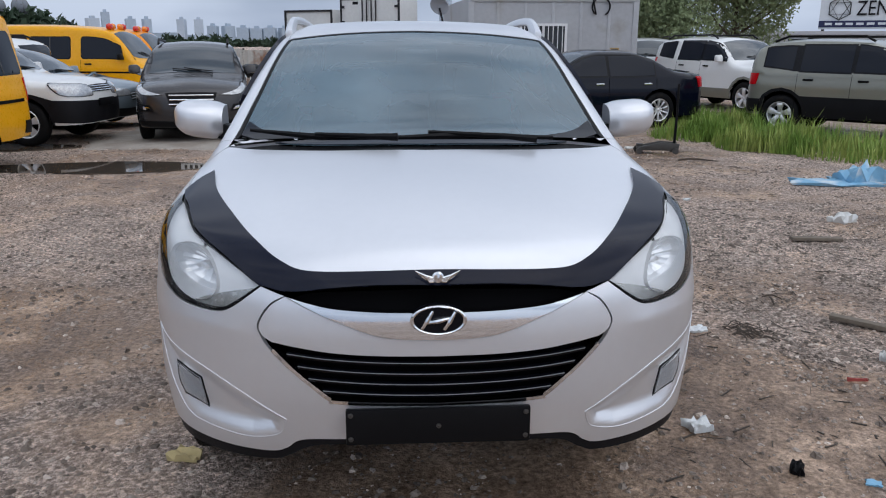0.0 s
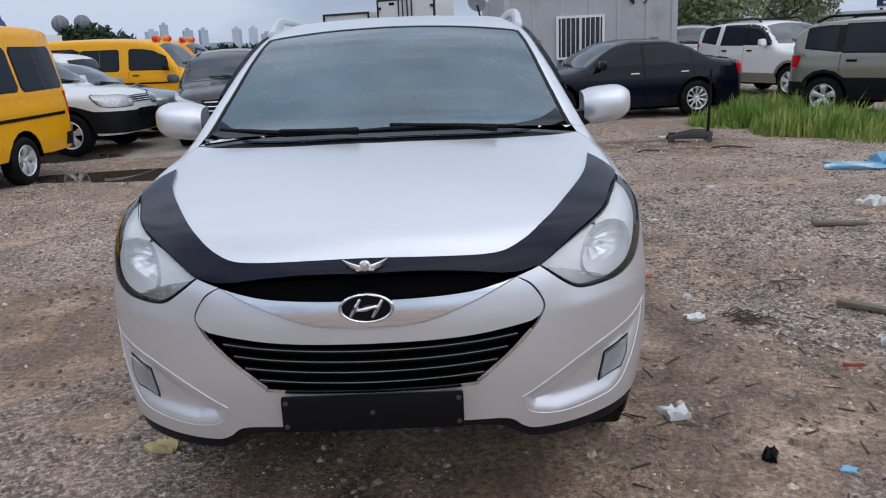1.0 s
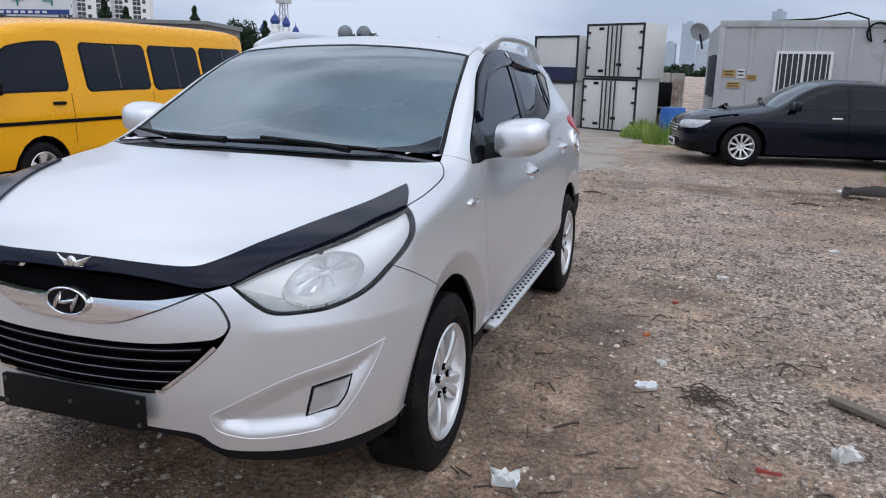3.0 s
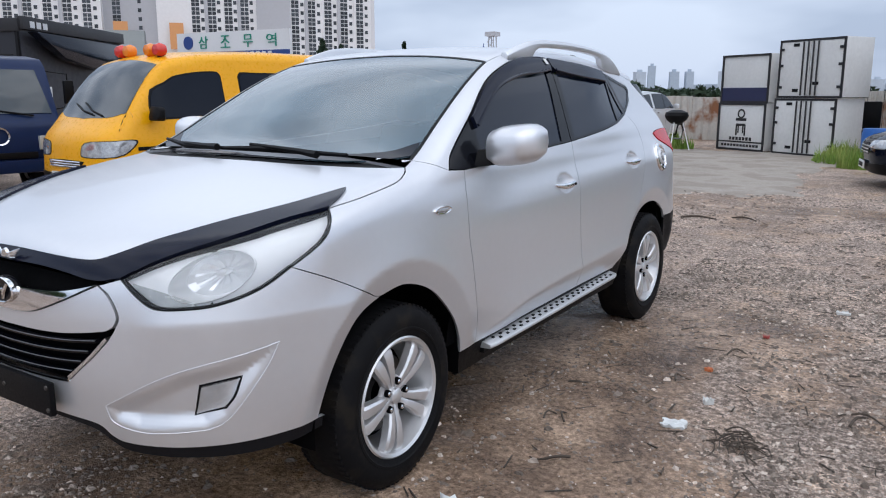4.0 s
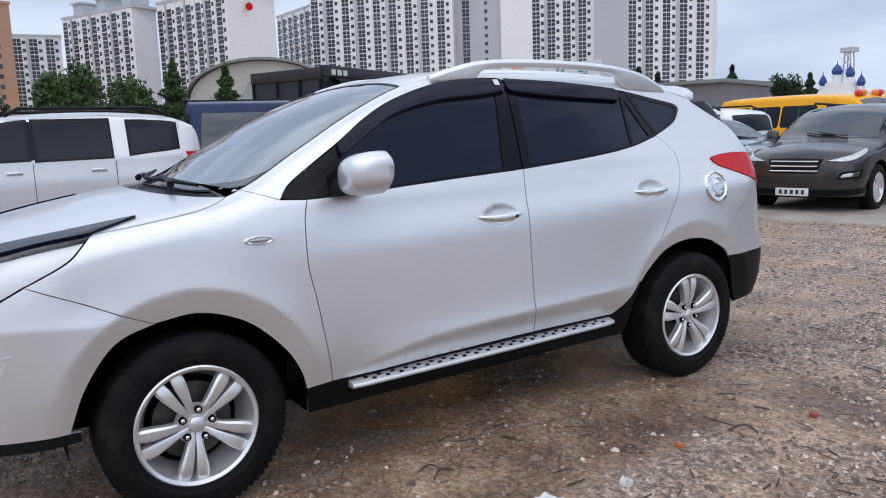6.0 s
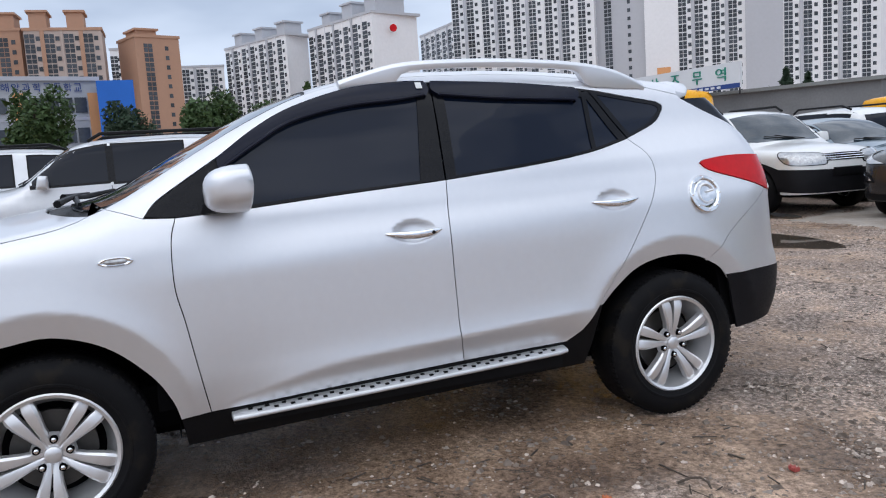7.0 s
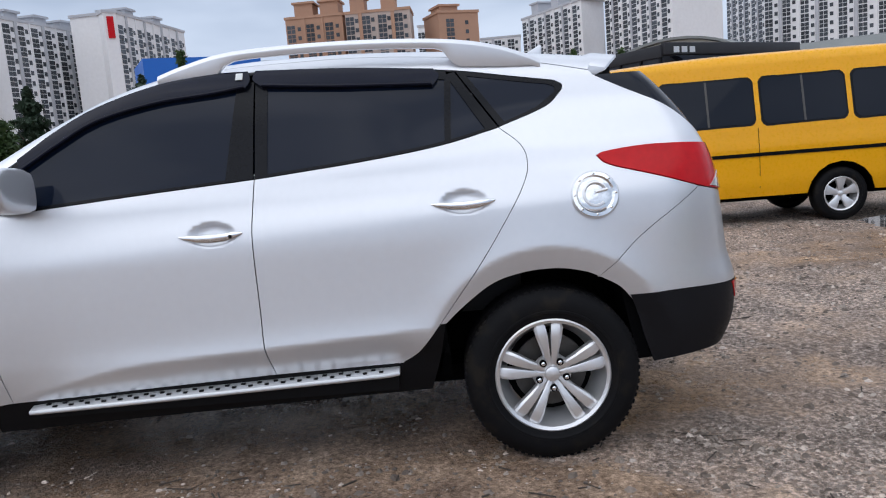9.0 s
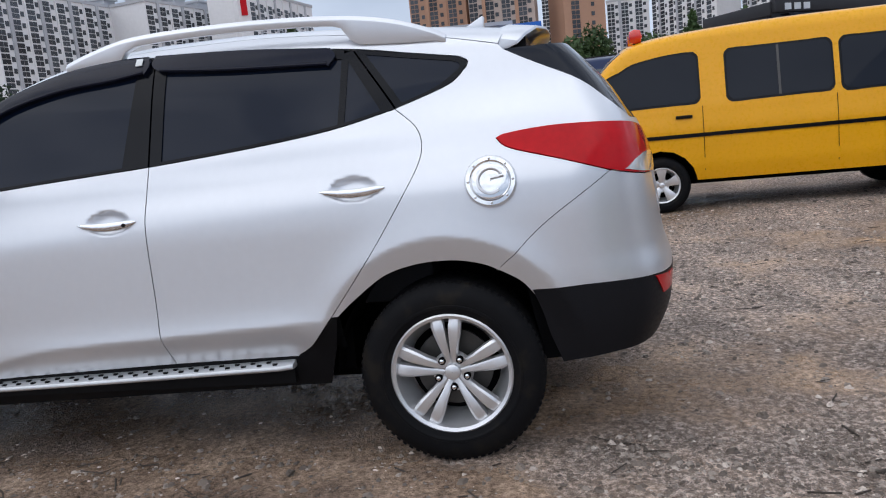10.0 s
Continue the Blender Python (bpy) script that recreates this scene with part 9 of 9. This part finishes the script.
def scrap(name, x, y, sx, sy, h, turn, mat, label, category="litter", seed=1):
    """A crumpled scrap: a bent sheet with a thickness."""
    g = np.random.default_rng(seed)
    n = 7
    b = Build()
    z = g.uniform(0, 1, (n, n)) * h
    top = [((i / (n - 1) - 0.5) * sx * (1 + 0.2 * g.uniform(-1, 1)), (j / (n - 1) - 0.5) * sy * (1 + 0.2 * g.uniform(-1, 1)), z[i, j] + 0.006) for i in range(n) for j in range(n)]
    low = [(px * 0.94, py * 0.94, 0.0) for px, py, _ in top]
    f = [(i * n + j, (i + 1) * n + j, (i + 1) * n + j + 1, i * n + j + 1) for i in range(n - 1) for j in range(n - 1)]
    rim = [i * n for i in range(n)] + [(n - 1) * n + j for j in range(1, n)] + [i * n + n - 1 for i in range(n - 2, -1, -1)] + list(range(n - 2, 0, -1))
    k = n * n
    b.add(top + low, f + [tuple(q + k for q in reversed(p)) for p in f] + [(rim[i], rim[(i + 1) % len(rim)], rim[(i + 1) % len(rim)] + k, rim[i] + k) for i in range(len(rim))])
    b.moved(pose(x, y, gz(x, y) + 0.002, 0, 0, turn))
    return tagged(b.done(name, mat, angle=60), label, category, "litter on the ground")


plank(3.36, 3.10, 0.42, 0.075, -3)
plank(2.62, 1.02, 0.55, 0.06, -42, "thin splintered plank on the gravel")
stick(2.28, 1.60, 0.16, -15, 0.1, 0.005)
stick(2.25, 1.58, 0.22, 70, 0.05, 0.006)
stick(1.15, 0.90, 0.16, 100, 0.2, 0.005)
stick(1.10, 0.86, 0.12, 60, 0.3, 0.004)
stick(0.05, 7.0, 0.5, 8, 0.15, 0.012)
stick(0.5, 7.1, 0.35, -20, 0.2, 0.010)
stick(3.0, 7.4, 0.45, 5, 0.1, 0.011)
stick(4.1, 7.5, 0.6, -6, 0.05, 0.012)
stick(1.60, 2.15, 0.14, 20, 0.5, 0.005)
stick(1.45, 1.62, 0.10, 50, 0.6, 0.005)
stick(-0.95, 0.75, 0.10, 10, 0.2, 0.010)
stick(1.25, 0.50, 0.16, 200, 0.3, 0.006)
for k in range(9):
    stick(1.84 + 0.10 * math.sin(7 * k), 1.02 + 0.11 * math.cos(5 * k), 0.13, 40 * k, 0.3, 0.0035)
for k in range(6):
    stick(2.30 + 0.12 * math.sin(4 * k), 0.10 + 0.12 * math.cos(3 * k), 0.13, 65 * k, 0.25, 0.0035)
pile = thing("twig_pile", "small pile of dark wet twigs and bark", "debris", pose(1.84, 1.03, gz(1.84, 1.03)))
twist = np.random.default_rng(77)
for k in range(24):
    a, q, n3 = twist.uniform(0, 6.28), 0.085 * math.sqrt(twist.random()), twist.uniform(0.025, 0.08)
    cx, cy, cz, b3 = q * math.cos(a) * 1.5, q * math.sin(a), 0.006 + 0.03 * twist.random() * (1 - q / 0.14), twist.uniform(0, 6.28)
    ends = [(cx - n3 * math.cos(b3), cy - n3 * math.sin(b3), cz), (cx + 0.02 * math.sin(b3), cy + 0.02, cz + 0.008), (cx + n3 * math.cos(b3), cy + n3 * math.sin(b3), max(0.004, cz - 0.01))]
    Build().tube(ends, [0.0018, 0.0034, 0.0012], 5).done("twig", TWIG, pile)
scrap("litter", 3.98, 3.78, 0.22, 0.16, 0.08, 30, LITTER, "crumpled white packaging", seed=3)
scrap("plastic_cup", 1.14, -0.06, 0.10, 0.08, 0.035, 10, PLASTIC, "crushed clear plastic cup", seed=4)
scrap("litter", 1.63, 1.40, 0.045, 0.035, 0.025, 40, LITTER, "small white shell of litter", seed=5)
scrap("litter", 1.57, 1.07, 0.10, 0.07, 0.015, 15, PLASTIC, "flat pale plastic scrap", seed=6)
scrap("litter", 1.515, 1.83, 0.036, 0.022, 0.016, 0, ORANGE_BIT, "small orange plastic bit", seed=7)
scrap("litter", 1.645, 2.58, 0.036, 0.022, 0.016, 0, RED_BIT, "small red plastic bit", seed=8)
scrap("litter", 2.09, 0.38, 0.09, 0.015, 0.012, -8, RED_BIT, "torn red plastic strip", seed=9)
scrap("litter", 2.40, 0.62, 0.10, 0.06, 0.05, 35, LITTER, "torn white wrapper", seed=10)
scrap("litter", 1.63, -0.50, 0.05, 0.04, 0.006, -25, TARP, "flat light blue scrap", seed=11)
scrap("rag", 1.39, -0.40, 0.07, 0.05, 0.03, 60, SATIN, "small black rubber lump", seed=12)
scrap("foam", -0.93, -0.17, 0.11, 0.08, 0.03, -15, YELLOWISH, "yellowed foam piece beside the car", seed=13)
scrap("litter", -0.75, 3.0, 0.12, 0.05, 0.01, 15, LITTER, "flat pale scrap on the gravel", seed=14)
scrap("litter", 3.55, 8.9, 0.16, 0.08, 0.03, 15, LITTER, "white scrap near the black car", seed=15)
scrap("litter", 4.25, 9.1, 0.20, 0.12, 0.04, -15, LITTER, "white scrap near the black car", seed=16)
scrap("litter", 1.95, 3.4, 0.08, 0.05, 0.015, 15, LITTER, "flat white scrap", seed=17)
scrap("litter", 2.9, 4.8, 0.09, 0.05, 0.015, 45, PLASTIC, "flat pale scrap", seed=18)
scrap("tarpaulin", 4.95, 5.60, 0.95, 0.30, 0.05, -12, TARP, "crumpled light blue tarpaulin", "tarpaulin", 19)
scrap("tarpaulin", 5.30, 5.75, 0.50, 0.45, 0.22, 8, TARP, "bunched blue and white tarpaulin", "tarpaulin", 20)


def trolley_jack(x, y):
    t = thing("trolley_jack", "rusty trolley jack with upright handle", "jack", pose(x, y, gz(x, y), 0, 0, -8))
    for s in (-1, 1):
        Build().prism([(-0.42, 0.05), (0.18, 0.05), (0.20, 0.15), (-0.05, 0.17), (-0.42, 0.09)], s * 0.10 - 0.01, s * 0.10 + 0.01, "y").done("side_plate", DARK_METAL, t, bevel=0.004)
        for px in (-0.38, 0.14):
            Build().lathe([(0.001, -0.02), (0.045, -0.02), (0.045, 0.02), (0.001, 0.02)], 12, "y", (px, s * 0.135, 0.045)).done("roller", DARK_METAL, t)
    Build().span((-0.40, -0.09, 0.06), (-0.1, 0.09, 0.10)).done("lift_arm", DARK_METAL, t, bevel=0.01)
    Build().lathe([(0.001, 0.14), (0.05, 0.14), (0.05, 0.10)], 12, "z", (-0.36, 0, 0)).done("saddle", DARK_METAL, t)
    Build().tube([(0.14, 0, 0.10), (0.15, 0, 0.55), (0.15, 0.01, 1.0)], [0.022, 0.018, 0.018], 8).done("handle", SATIN, t)


trolley_jack(3.87, 8.33)


def kettle_grill(x, y):
    t = thing("kettle_grill", "black kettle barbecue on steel legs", "barbecue", pose(x, y, 0))
    Build().lathe([(0.001, 0.66), (0.14, 0.68), (0.26, 0.78), (0.29, 0.86), (0.30, 0.88), (0.27, 0.96), (0.14, 1.02), (0.001, 1.03)], 24, "z").done("bowl", SATIN, t)
    for k in range(3):
        s = 2 * math.pi * k / 3 + 0.5
        Build().tube([(0.16 * math.cos(s), 0.16 * math.sin(s), 0.72), (0.36 * math.cos(s), 0.36 * math.sin(s), 0.0)], 0.014, 6).done("leg", LAMP_BACK, t)
    Build().lathe([(0.001, 0.30), (0.15, 0.31), (0.16, 0.29)], 16, "z").done("ash_tray", DARK_METAL, t)


kettle_grill(-3.75, 18.1)
bar = thing("drum", "blue plastic drum beside the site office", "drum", pose(0.95, 16.5, 0))
Build().lathe([(0.001, 0.0), (0.26, 0.0), (0.29, 0.1), (0.29, 0.3), (0.30, 0.32), (0.29, 0.34), (0.29, 0.6), (0.26, 0.72), (0.001, 0.72)], 20, "z").done("shell", BLUE_PLASTIC, bar)
seat = thing("office_chair", "discarded black office chair by the fence", "chair", pose(0.45, 19.2, 0))
Build().span((-0.28, -0.28, 0.45), (0.28, 0.28, 0.58)).done("seat", SATIN, seat, bevel=0.04)
Build().span((-0.30, 0.22, 0.6), (0.30, 0.32, 1.25)).done("backrest", SATIN, seat, bevel=0.04)
Build().tube([(0, 0, 0.0), (0, 0, 0.45)], 0.05, 8).done("column", DARK_METAL, seat)
